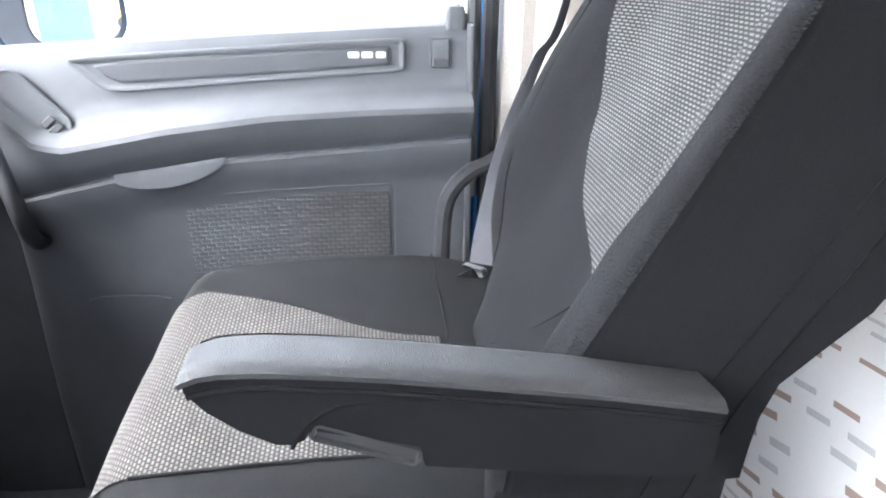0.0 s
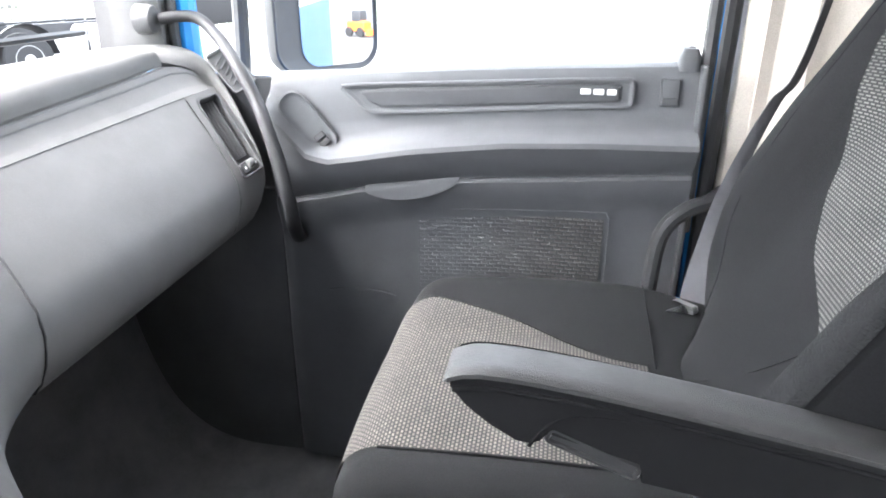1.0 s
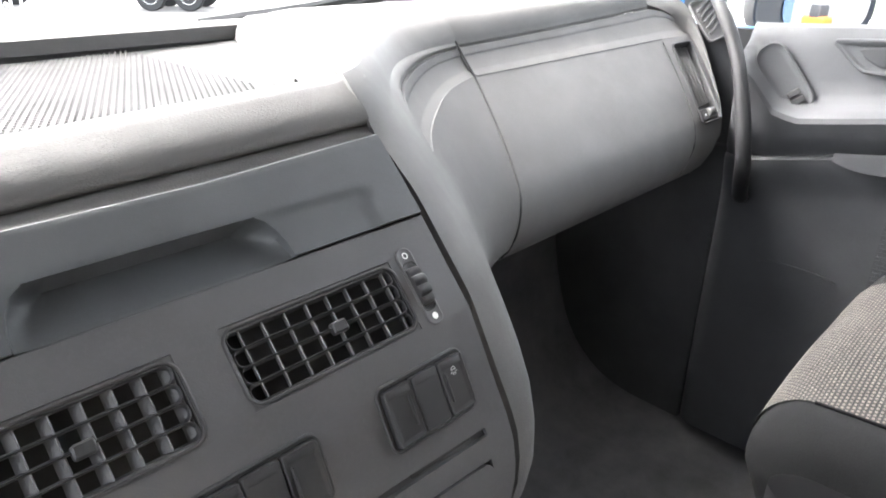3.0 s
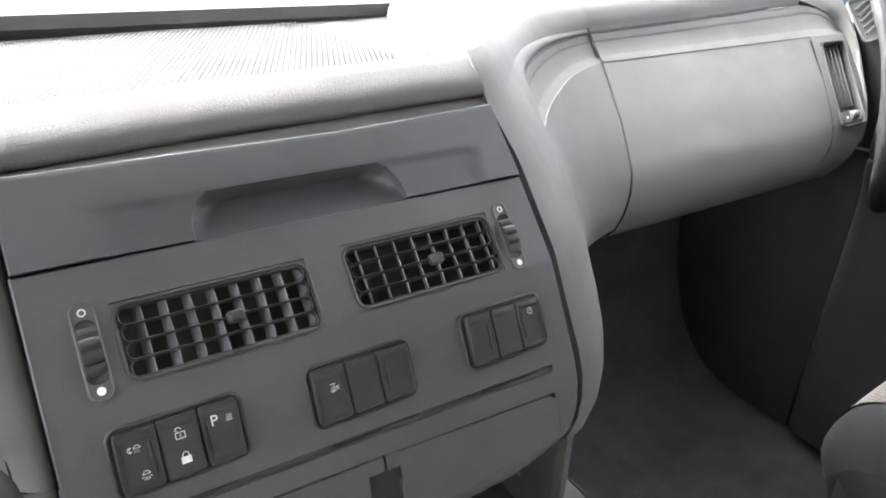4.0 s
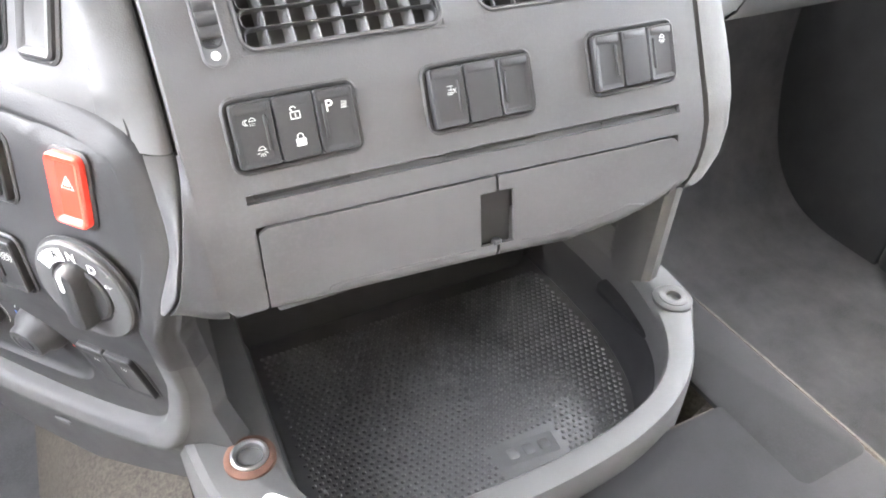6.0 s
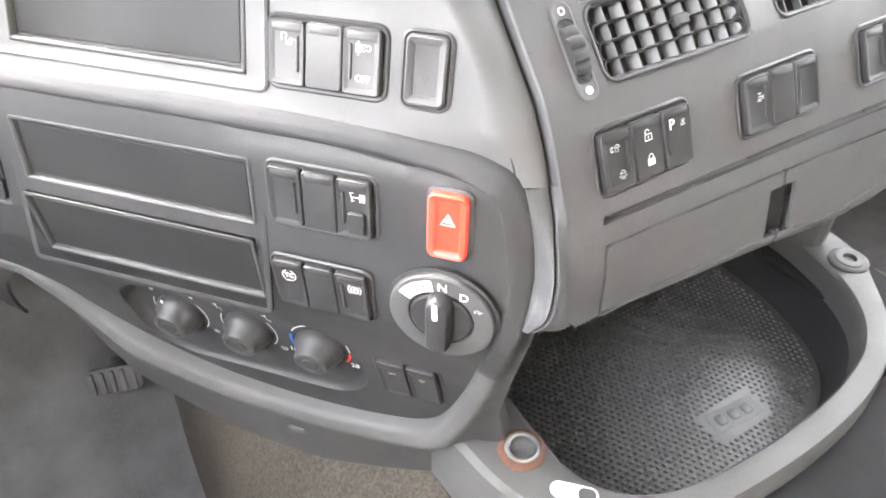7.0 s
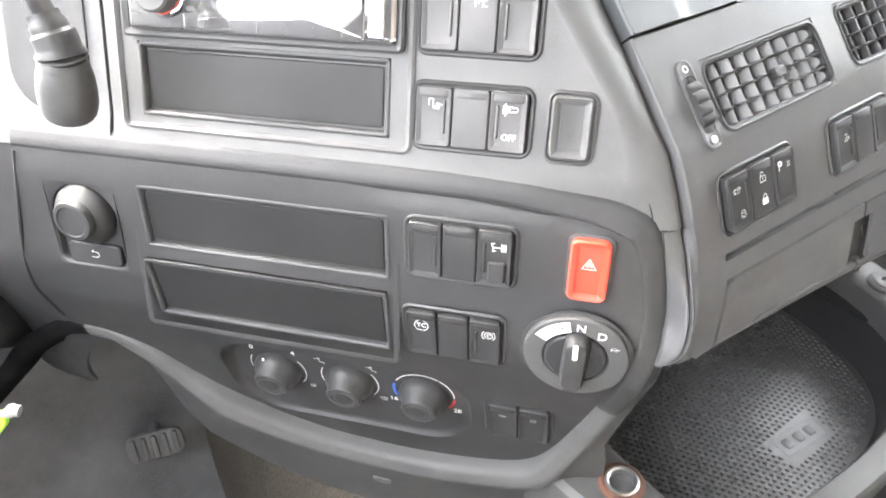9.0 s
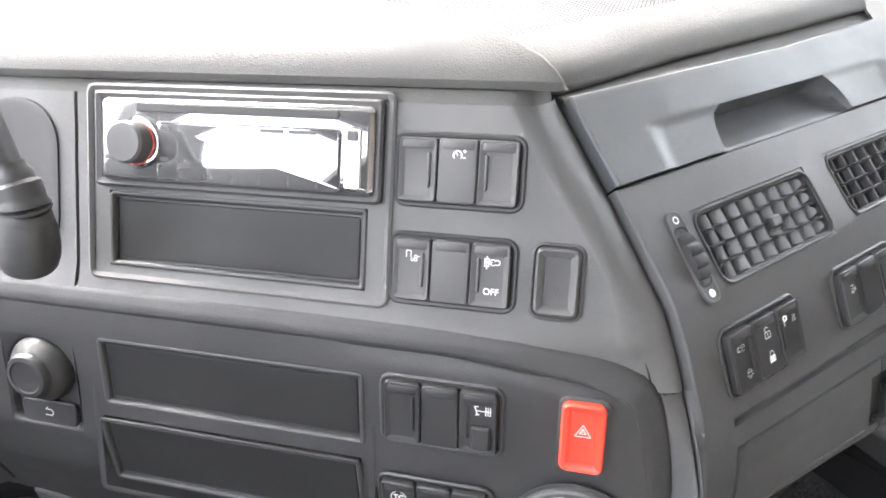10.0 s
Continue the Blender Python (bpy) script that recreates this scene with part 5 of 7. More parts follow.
rows = [mixed(1.05, .30), mixed(1.04, .40), mixed(1.0, .425), mixed(.97, .4355), mixed(.88, .4405), mixed(.5, .4425), mixed(.12, .4405), mixed(.03, .437), mixed(0, .430), shrunk(.990, .405)]
part("rim", grid(bmesh.new(), rows), M_TRAY, tray, "silver-grey moulded rim")
part("well", loft(bmesh.new(), [[*shrunk(.991, .408)], [*shrunk(.983, .405)], [*shrunk(.965, .366)], [*shrunk(.94, .3515)]], True), M_RUBBER, tray)
for (x, y), mats, hole in (((-.201, .657), (M_RUST, M_STEEL), .0095), ((.205, .657), (M_TRAY, M_TRAY), .0062)):
    C = Matrix.Translation((x, y, .4425))
    part("socket_collar", disc(C, 0, [(.0190, -.002), (.0188, .0012), (.0165, .0030), (.0140, .0034), (.0135, .001), (.0132, -.010)], 8), mats[0], tray, "round socket collar")
    part("socket_ring", disc(C, 0, [(.0140, .001), (.0138, .0042), (.0120, .0048), (hole + .0006, .0040), (hole, -.006), (hole, -.012)], 8), mats[1], tray)
    part("socket_hole", disc(C @ Matrix.Translation((0, 0, -.011)), 0, [(hole + .0002, 0), (hole, .0090)], 6), M_DEEP, tray)
SM = mat4(V(-.190, .607, .4431), V(.69, -.72, 0), V(.72, .69, 0), V(0, 0, 1))
st = part("socket_sticker", rr(SM, .036, .0135, .0067, [(0, 0), (0, .0004)], 6), M_PAPER, tray, "white rounded socket sticker")
letters("12V", SM @ Matrix.Translation((-.007, 0, .0006)), .0078, M_TRAY, st)
part("plug_mark", rr(SM @ Matrix.Translation((.0095, 0, .0004)), .0135, .0110, .0050, [(0, 0), (0, .0003)], 5), M_FASCIA, st)

# studded mat in the well
matt = thing("rubber_mat", (0, .70, .352), "black studded rubber mat lying in the tunnel tray", "rubber mat")
part("mat_sheet", loft(bmesh.new(), [shrunk(.945, .3520), shrunk(.945, .3555), shrunk(.935, .3565)], True), M_MAT, matt)
bm = bmesh.new()
pitch = .0066
for i in range(-28, 29):
    for j in range(0, 46):
        x, y = pitch * (i + (.5 if j % 2 else 0)), .572 + pitch * .866 * j
        edge = lerp(x, (-.17, -.16, -.12, -.05, .03, .09, .13, .16, .18), (.72, .64, .595, .576, .576, .588, .606, .645, .74))
        if y < edge or x < -.158 or x > .172 or (abs(x - .030) < .034 and abs(y - .622) < .017):
            continue
        n, r = 6, .0023
        ring = [bm.verts.new((x + r * math.cos(k * math.pi / 3), y + r * math.sin(k * math.pi / 3), .3565)) for k in range(n)]
        top = [bm.verts.new((x + .55 * r * math.cos(k * math.pi / 3), y + .55 * r * math.sin(k * math.pi / 3), .3581)) for k in range(n)]
        for k in range(n):
            bm.faces.new((ring[k], ring[(k + 1) % n], top[(k + 1) % n], top[k]))
        bm.faces.new(top)
tagged(part("mat_studs", bm, M_MAT, matt, "small round studs"), kind="stuff")
part("mat_badge", rr(mat4(V(.030, .622, .3563), V(.995, -.10, 0), V(.10, .995, 0), V(0, 0, 1)), .056, .022, .002, [(0, 0), (0, .0003)], 3), M_MAT, matt)
for i in range(3):
    part("badge_mark", rr(mat4(V(.030 - .0155 + .0155 * i, .622 + .0016 - .0016 * i, .3566), V(.995, -.10, 0), V(.10, .995, 0), V(0, 0, 1)), .011, .011, .003, [(0, 0), (.0006, .0004)], 3), M_MAT, matt)

# engine tunnel cover
bm = bmesh.new()
sec = [(-.445, .0), (-.435, .05), (-.40, .20), (-.355, .290), (-.312, .328), (-.275, .346), (-.248, .362), (-.21, .405), (-.18, .405), (-.12, .405), (0, .405), (.10, .405), (.15, .405), (.19, .405), (.235, .405), (.252, .398), (.262, .38), (.275, .30), (.285, .15), (.29, 0)]


def tunnel_z(x, y, z):
    """The top sinks where the tray is let in."""
    return .32 if z > .40 and -.215 < x < .17 and y > .565 or z > .40 and .17 <= x < .20 and y > .66 else z


grid(bm, [[V(x + (0.0 if x > 0 else .06 * max(0, min(1, (.62 - y) / .5))), y, tunnel_z(x, y, z)) for x, z in sec] for y in sorted(steps(-.20, 1.25, .05) + [.56, .57, .615, .625])])
solid("engine_tunnel", bm, M_CARPET, "beige leather-grained engine tunnel cover on the cab floor", "tunnel cover", kind="structure")
bm = tube([V(.2605, .735, .402), V(.2605, .60, .402), V(.2605, .30, .402)], .006, 8, 3)
solid("tunnel_edging", bm, M_CARPET, "dull beige edging strip along the engine tunnel", "trim", kind="structure")
bm = rr(pose(.022, .238, .4055), .464, .636, .03, [(0, 0), (0, .005), (.003, .007)], 5)
# added strip beside the tray; its black stands in for the dimmer light there
rr(pose(.2155, .60, .4062), .081, .27, .012, [(0, 0), (0, .005), (.003, .007)], 4, True, False, bm)
solid("tunnel_mat", bm, M_MATBLACK, "dark rubber mat on the tunnel top behind the tray, with an added shade strip beside it", "mat")

# column between tray and dash on the right of the fascia
bm = bmesh.new()
rows = [[V(-.228, .76, z), V(-.222, .715, z), V(-.212, .708, z), V(-.203, .716, z), V(-.195, .86, z)] for z in steps(.43, .630, .03)]
part("console_cheek", grid(bm, rows), M_BLACK, dash)
bm = bmesh.new()
wall_block(-.21, .17, .85, .87, .33, .61, bm)
part("tray_back", bm, M_BLACK, dash)
# firewall and footwell
bm = bmesh.new()
wall_block(-1.17, 1.14, 1.26, 1.34, -.03, .845, bm)
solid("wall_front", bm, M_FLOOR, "dark footwell wall under the windscreen", "wall", kind="structure")
bm = bmesh.new()
wall_block(1.100, 1.118, .884, 1.262, .002, .62, bm)
solid("kick_panel", bm, M_KICK, "dark footwell side panel ahead of the door", "trim", kind="structure")
bm = bmesh.new()
grid(bm, [[V(x, y, 0) for x in steps(-1.16, 1.22, .1)] for y in steps(-.9, 1.45, .1)])
thick(solid("floor", bm, M_FLOOR, "dark rubber cab floor", "floor", kind="structure"), .03, (0, 0, 1))

bm = bmesh.new()
toe = smooth_line([(0, .93, .004), (0, 1.02, .008), (0, 1.10, .035), (0, 1.17, .10), (0, 1.215, .20), (0, 1.245, .34), (0, 1.252, .55), (0, 1.254, .82)], 5)
for x0, x1 in ((-1.10, -.40), (.262, 1.105)):
    grid(bm, [[V(x, min(1.256, p.y + (.07 if x < 0 else 0)), p.z) for x in steps(x0, x1, .1)] for p in toe])
solid("toe_board", bm, M_FLOOR, "dark carpeted toe board sweeping up to the bulkhead", "floor", kind="structure")

# ---- pedal, steering column, stalk, key tag ----
PM = mat4(V(-.497, 1.200, .140), V(.95, -.30, 0), V(.12, .38, .917).normalized(), V(-.28, -.87, .40).normalized())
ped = thing("accelerator_pedal", (-.497, 1.21, .10), "dark ribbed accelerator pedal in the footwell", "pedal")
part("pedal_plate", rr(PM, .075, .040, .012, [(.002, -.010), (0, -.008), (0, -.001), (.002, 0)], 4, True, True), M_PANEL, ped)
for i in range(5):
    part("pedal_rib", rr(PM @ Matrix.Translation((-.028 + .014 * i, 0, 0)), .007, .034, .003, [(0, -.001), (0, .003), (.001, .004)], 3), M_PANEL, ped)
part("pedal_arm", tube([V(-.49, 1.212, .135), V(-.488, 1.25, .125), V(-.486, 1.30, .12)], .008, 8, 4), M_PANEL, ped)

col = thing("steering_column", (-.72, .98, .60), "grey steering column cover with a black control stalk", "steering column")
CX = mat4(V(-.737, 1.078, .68), V(.70, -.71, 0), V(.45, .45, .77).normalized(), V(-.54, -.54, .64).normalized())
part("column_cover", rr(CX, .24, .17, .05, [(0, -.30), (0, -.02), (.010, 0), (.03, .006)], 8), M_PANELDK, col)
def st_at(s, d, z):
    return s * U + d * N + z * UP


part("stalk", tube([st_at(-1.022, -.258, .900), st_at(-.998, -.242, .862), st_at(-.984, -.234, .832), st_at(-.974, -.228, .810)], [.0092, .0088, .0086, .0086], 12, 5, .7), M_BLACK, col, "dark control stalk")
part("stalk_collar", tube([st_at(-.9760, -.2285, .816), st_at(-.9735, -.2275, .809), st_at(-.9715, -.2265, .802), st_at(-.9705, -.2255, .7945)], [.0088, .0102, .0118, .0130], 20, 4), M_BLACK, col, "flared grey stalk collar")
part("stalk_ring", tube([st_at(-.9705, -.2255, .7950), st_at(-.9706, -.2255, .7938)], .0134, 20, 1), M_SWITCHG, col)
part("stalk_tip", tube([st_at(-.9705 - .0105 * k, -.2255, .7935 - .0385 * k) for k in (0, .12, .26, .42, .58, .72, .84, .92, .97, 1)], [.0158 * math.sqrt(max(.004, 1 - (max(0, k - .45) / .56) ** 2)) if k > .45 else .0118 + .0040 * math.sin(k / .45 * math.pi / 2) for k in (i / 40 for i in range(41))], 20, 5), M_SWITCHG, col, "rounded black stalk tip")
# thin dark plate on the panel, painting the shaded hollow behind the stalk
part("stalk_hollow_shade", rr(frame_d(-1.030, .785, .0006), .060, .10, .028, [(0, -.001), (0, .0008), (.002, .0012), (.006, .0004)], 8), M_PANELDK, col)

tagm = pose(-.583, .905, .5530, 62, 40, -55)
kt = thing("key_tag", (-.583, .905, .545), "lime green key tag hanging from the ignition", "key tag")
part("tag_body", rr(tagm, .015, .028, .007, [(.001, -.004), (0, -.003), (0, .001), (.001, .002)], 6, True, True), M_GREEN, kt)
part("tag_label", rr(tagm @ Matrix.Translation((0, .003, .002)), .008, .013, .002, [(0, 0), (0, .0005)], 3), M_PAPER, kt)
part("key_blade", tube([tagm @ V(0, .014, 0), tagm @ V(.004, .024, .004), tagm @ V(.010, .034, .010)], [.003, .005, .004], 8, 4, .4), M_SWITCHG, kt)

# ---- cab shell ----
bm = bmesh.new()
wall_block(-1.16, 1.20, -.86, -.80, 0, 1.80, bm)
solid("wall_back", bm, M_BEIGE, "beige fabric-lined back wall of the cab", "wall", kind="structure")
bm = bmesh.new()
wall_block(-1.16, 1.20, -.86, 1.24, 1.80, 1.86, bm)
solid("ceiling", bm, M_ROOF, "light roof lining of the cab", "ceiling", kind="structure")
bm = bmesh.new()
wall_block(-1.17, -1.11, -.80, .10, 0, 1.80, bm)
wall_block(-1.17, -1.11, 1.02, 1.24, 0, 1.80, bm)
wall_block(-1.17, -1.11, .10, 1.02, 1.66, 1.80, bm)
# unseen lower door, added to keep low side light off the dash
wall_block(-1.17, -1.11, .10, 1.02, 0, .86, bm)
solid("wall_left", bm, M_KICK, "grey driver's side wall, with an unseen lower door added to block low light", "wall", kind="structure")
bm = bmesh.new()
# out of view; overlaps the top of the glass to reduce light coming in
wall_block(-1.11, 1.14, 1.16, 1.24, 1.46, 1.80, bm)
solid("windscreen_header", bm, M_ROOF, "unseen light header over the windscreen, added to cut its light", "trim", kind="structure")

# right-hand pillars: windscreen pillar in front, door pillar behind
ap = thing("windscreen_pillar", (1.14, 1.14, .86), "blue-painted windscreen pillar with black seal and grey trim", "pillar", kind="structure")
bm = bmesh.new()
rows = [[V(x, y, z) for x, y in ((1.10, 1.180), (1.10, 1.115), (1.115, 1.090), (1.14, 1.090), (1.15, 1.115), (1.15, 1.245))] for z in (.84, 1.2, 1.75)]
part("pillar_trim", grid(bm, rows), M_DASH, ap)
part("pillar_paint", tube([V(1.165, 1.065, .83), V(1.165, 1.065, 1.2), V(1.16, 1.025, 1.75)], .020, 10, 3), M_BLUE, ap)
part("post_lower", box(pose(1.1345, 1.005, .0), .008, .32, .826, .003), M_KICK, ap)
part("pillar_seal", tube([V(1.137, 1.078, .80), V(1.137, 1.078, 1.2), V(1.132, 1.04, 1.75)], .010, 8, 3), M_RUBBER, ap)

bp = thing("door_pillar", (1.13, -.05, 0), "beige-trimmed door pillar with black door seal", "pillar", kind="structure")
bm = bmesh.new()
wall_block(1.075, 1.17, -.80, .092, 0, 1.80, bm)
part("pillar_trim", bm, M_BEIGE, bp, "beige fabric pillar trim")
part("door_seal", tube([V(1.088, .112, .05), V(1.088, .112, .9), V(1.088, .112, 1.7)], .013, 8, 3), M_RUBBER, bp)
part("pillar_paint", box(pose(1.125, .124, .0), .06, .012, 1.75, .003), M_BLUE, bp, "blue-painted door frame edge")
part("seal_lip", tube([V(1.072, .140, .60), V(1.072, .141, .9), V(1.072, .141, 1.6)], .011, 8, 3), M_BLACK, bp)

# ---- grab handle by the windscreen pillar ----
gh = thing("grab_handle", (1.13, 1.10, .93), "thick black grab handle from the windscreen pillar down the dash end", "grab handle")
part("handle_bar", tube([V(1.107, 1.085, .925), V(1.113, 1.055, .930), V(1.117, 1.015, .926), V(1.08, .958, .893), V(1.025, .902, .852), V(1.0, .868, .812), V(.975, .841, .772), V(.958, .819, .72), V(.945, .804, .675), V(.947, .798, .635), V(.965, .802, .600), V(1.000, .812, .570), V(1.030, .820, .556), V(1.062, .830, .546)], [.0105, .0105, .0112, .0122, .0128, .0128], 12, 6), M_HANDLE, gh)
# lighter grey than the bar: sunlight on the foot put into its colour
part("handle_foot_sunlit", disc(mat4(V(1.106, 1.105, .925), V(1, 0, 0), V(0, 0, 1), V(0, -1, 0)), 0, [(.027, -.02), (.027, 0), (.023, .010), (.016, .014)], 8), M_PANEL, gh)

# ---- passenger door ----
door = thing("door_1", (1.06, .5, .05), "grey plastic passenger door lining, closed, with armrest and pull pocket", "door", kind="structure")
DY0, DY1 = .147, .882


def sill_z(y):
    return lerp(y, (.14, .45, .88, .95), (.872, .858, .832, .829))


def arm_z(y):
    return lerp(y, (.14, .30, .45, .60, .70, .755, .79, .83, .87, .95), (.773, .770, .763, .746, .728, .719, .728, .771, .80, .81))


def arm_b(y):
    return lerp(y, (.14, .30, .53, .69, .82, .95), (.710, .699, .682, .657, .629, .607))


ys = steps(DY0, .83, .02) + [.84, .85, .86, .868, .874, .878, .881, .882]


def turned(rows):
    """The lining rounds off towards its front end."""
    return [[V(p.x + (1.125 - p.x) * (1 - math.sqrt(max(0, 1 - max(0, (p.y - .842) / .040) ** 2))), p.y, p.z) for p in r] for r in rows]


rows = [[V(1.125, y, sill_z(y) + .006) for y in ys], [V(1.085, y, sill_z(y) + .008) for y in ys], [V(1.070, y, sill_z(y) + .004) for y in ys], [V(1.062, y, sill_z(y) - .006) for y in ys]]
for f in (.25, .5, .75):
    rows.append([V(1.060 - .004 * f, y, (sill_z(y) - .006) * (1 - f) + (arm_z(y) + .022) * f) for y in ys])
rows += [[V(1.056, y, arm_z(y) + .022) for y in ys], [V(1.050, y, arm_z(y) + .013) for y in ys], [V(1.038, y, arm_z(y) + .006) for y in ys], [V(1.022, y, arm_z(y)) for y in ys], [V(1.013, y, arm_z(y) - .004) for y in ys], [V(1.008, y, arm_z(y) - .010) for y in ys]]
rows = turned(rows)
part("upper_lining", grid(bmesh.new(), rows), M_DOOR, door, "grey upper door lining")
rows = [[V(1.008, y, arm_z(y) - .010) for y in ys], [V(1.005, y, arm_z(y) - .018) for y in ys], [V(1.012, y, (arm_z(y) + arm_b(y)) / 2) for y in ys], [V(1.024, y, arm_b(y) + .014) for y in ys], [V(1.033, y, arm_b(y) + .005) for y in ys], [V(1.034, y, arm_b(y) + .001) for y in ys]]
rows = turned(rows)
part("armrest_face", grid(bmesh.new(), rows), M_DOORDK, door, "dark door armrest face")
rows = [[V(1.034, y, arm_b(y) + .001) for y in ys], [V(1.0285, y, arm_b(y) - .001) for y in ys], [V(1.0255, y, arm_b(y) - .006) for y in ys], [V(1.028, y, arm_b(y) - .022) for y in ys], [V(1.037, y, arm_b(y) - .042) for y in ys], [V(1.045, y, arm_b(y) - .060) for y in ys], [V(1.050, y, arm_b(y) - .080) for y in ys], [V(1.052, y, .47) for y in ys], [V(1.051, y, .40) for y in ys], [V(1.048, y, .34) for y in ys], [V(1.05, y, .20) for y in ys], [V(1.06, y, .03) for y in ys]]
rows = turned(rows)
part("lower_lining", grid(bmesh.new(), rows), M_DOORDK, door, "dark lower door lining")
bm = bmesh.new()
wall_block(1.085, 1.135, DY0 + .005, .86, .03, .80, bm)
part("door_core", bm, M_BLACK, door)


def door_ring(pts, levels, x=1.0555):
    c = sum((V(0, a, b) for a, b in pts), V(0, 0, 0)) / len(pts)
    rings = []
    P = smooth_line([(0, a, b) for a, b in pts], 1, True)
    for inset, h in levels:
        ring = []
        for i, p in enumerate(P):
            t = (P[(i + 1) % len(P)] - P[i - 1]).normalized()
            nrm = V(0, t.z, -t.y)
            if nrm.dot(p - c) > 0:
                nrm = -nrm
            q = p + nrm * inset
            ring.append(V(x - h, q.y, q.z))
        rings.append(ring)
    return loft(bmesh.new(), rings, True)


trim = [(.735, .8225), (.722, .812), (.700, .792), (.686, .784), (.66, .7825), (.50, .793), (.35, .803), (.262, .8085), (.252, .811), (.248, .818), (.248, .848), (.251, .855), (.258, .8575), (.35, .8535), (.50, .845), (.70, .8335), (.733, .830)]
part("trim_frame", door_ring(trim, [(0, -.003), (0, .003), (.0015, .0045), (.005, .0040), (.008, .0010), (.010, .0006)]), M_DOOR, door)
trim2 = [(.70, .8195), (.685, .803), (.665, .794), (.50, .803), (.35, .813), (.272, .818), (.268, .822), (.268, .842), (.272, .846), (.35, .843), (.50, .835), (.66, .826)]
part("trim_inlay", door_ring(trim2, [(0, 0), (0, .0015), (.002, .0030), (.006, .0032)]), M_DOORDK, door)
for i, (w, sk) in enumerate(((.017, 0), (.017, 0), (.015, 0))):
    bmk = rr(mat4(V(1.0535, .325 - .0205 * i, .8335), V(0, -1, 0), V(0, 0, 1), V(-1, 0, 0)), w, .0095, .0022, [(0, 0), (0, .0012), (.0006, .0016)], 3)
    part("badge_block", bmk, M_BADGE, door, "bright metal badge shape")
# small flap behind the trim
FM = mat4(V(1.0565, .193, .8355), V(0, -1, 0), V(0, .03, 1), V(-1, 0, 0))
part("flap", rr(FM, .030, .044, .003, [(-.0015, -.002), (-.0015, .0006), (0, .0016), (.001, .0002), (.002, .0020), (.003, .0026)], 3), M_DOOR, door)
part("flap_grip", rr(FM @ Matrix.Translation((0, -.013, .0024)), .024, .010, .002, [(0, 0), (.001, .0016)], 3), M_DOORDK, door)
# switch panel at the front of the armrest
SMx = mat4(V(1.040, .793, .764), V(0, -.66, -.75), V(-.35, .70, -.62).normalized(), V(-.93, -.26, .23).normalized())
sp = part("switch_plate", rr(SMx, .120, .044, .020, [(-.003, -.010), (-.003, .001), (0, .002), (.003, -.001), (.008, -.002)], 8), M_DOOR, door, "dark window switch plate")
for i in range(2):
    part("window_switch", box(SMx @ Matrix.Translation((.030 + .014 * i, 0, 0)), .011, .020, .005, .0015), M_BLACK, sp)
# pull pocket
bm = bmesh.new()
rows = []
for k in range(7):
    a = math.pi / 2 * k / 6
    row = []
    for i in range(25):
        f = i / 24
        y = .690 - .166 * f
        top = lerp(y, (.52, .69), (.688, .663))
        h = .028 * (math.sin(math.pi * min(1, .04 + f * .96)) ** .55) + .003
        row.append(V(1.0245 - .004 * math.sin(a) * math.sin(math.pi * f) ** .4, y, top - h * (1 - math.cos(a)) - .001 if k else top))
    rows.append(row)
part("pull_pocket", grid(bm, rows), M_DOORDK, door, "lighter grey pull pocket")
# woven speaker field and lower pocket shadow line
bm = bmesh.new()
grid(bm, [[V(1.0490, y, z - .05 * max(0, y - .45)) for y in steps(.276, .60, .02)] for z in steps(.44, .618, .02)], uv=(.324, .178))
M_MESH = cloth_weave("speaker_cloth", (0.027, 0.0275, 0.028), (0.043, 0.040, 0.038), (0.037, 0.036, 0.035), .0150, .0072, .0020, 0.8)
_nt = M_MESH.node_tree
_out = _nt.nodes["Principled BSDF"].inputs["Base Color"]
_src = _out.links[0].from_socket
_uv = _nt.nodes.new("ShaderNodeTexCoord")
_sep = _nt.nodes.new("ShaderNodeSeparateXYZ")
_nt.links.new(_uv.outputs["UV"], _sep.inputs[0])
_nt.links.new(mixc(_nt, ramp(_nt, _sep.outputs[0], ((.08, (0, 0, 0)), (.26, (1, 1, 1)))), _src, (0.045, 0.0465, 0.049)), _out)
part("speaker_cloth", bm, M_MESH, door, "brown-grey woven speaker field")
part("field_border", tube([V(1.047, .64, .617), V(1.045, .50, .624), V(1.045, .30, .632), V(1.045, .272, .627), V(1.045, .268, .60), V(1.047, .268, .475)], .0012, 8, 5), M_DOORDK, door)
part("pocket_edge", tube([V(1.050, .775, .440), V(1.044, .75, .448), V(1.042, .71, .450), V(1.044, .67, .447), V(1.050, .645, .438)], .0018, 8, 6), M_DOORDK, door)
# black grab tube at the rear of the door
part("rear_grab_tube", tube([V(1.075, .085, .672), V(1.03, .115, .668), V(1.012, .150, .658), V(1.006, .178, .632), V(1.008, .190, .59), V(1.01, .194, .50), V(1.012, .196, .42)], .0135, 10, 5), M_HANDLE, door, "black rubber-covered grab tube")
part("rear_edge", box(pose(1.06, .147, .03), .05, .010, .85, .003), M_DOORDK, door)
part("lock_knob", disc(pose(1.088, .165, .878), 0, [(.007, 0), (.007, .022), (.005, .026)], 5), M_DASH, door)
part("rear_corner", rr(pose(1.083, .168, .868), .045, .034, .01, [(0, 0), (0, .02), (.006, .034)], 4), M_DOOR, door)

# glass: door window and windscreen
bm = bmesh.new()
wall_block(1.108, 1.112, .14, 1.12, .83, 1.72, bm)
wd = solid("window_1", bm, M_GLASS, "clear passenger door window glass, closed", "window", kind="structure")
wd.visible_shadow = False
bm = bmesh.new()
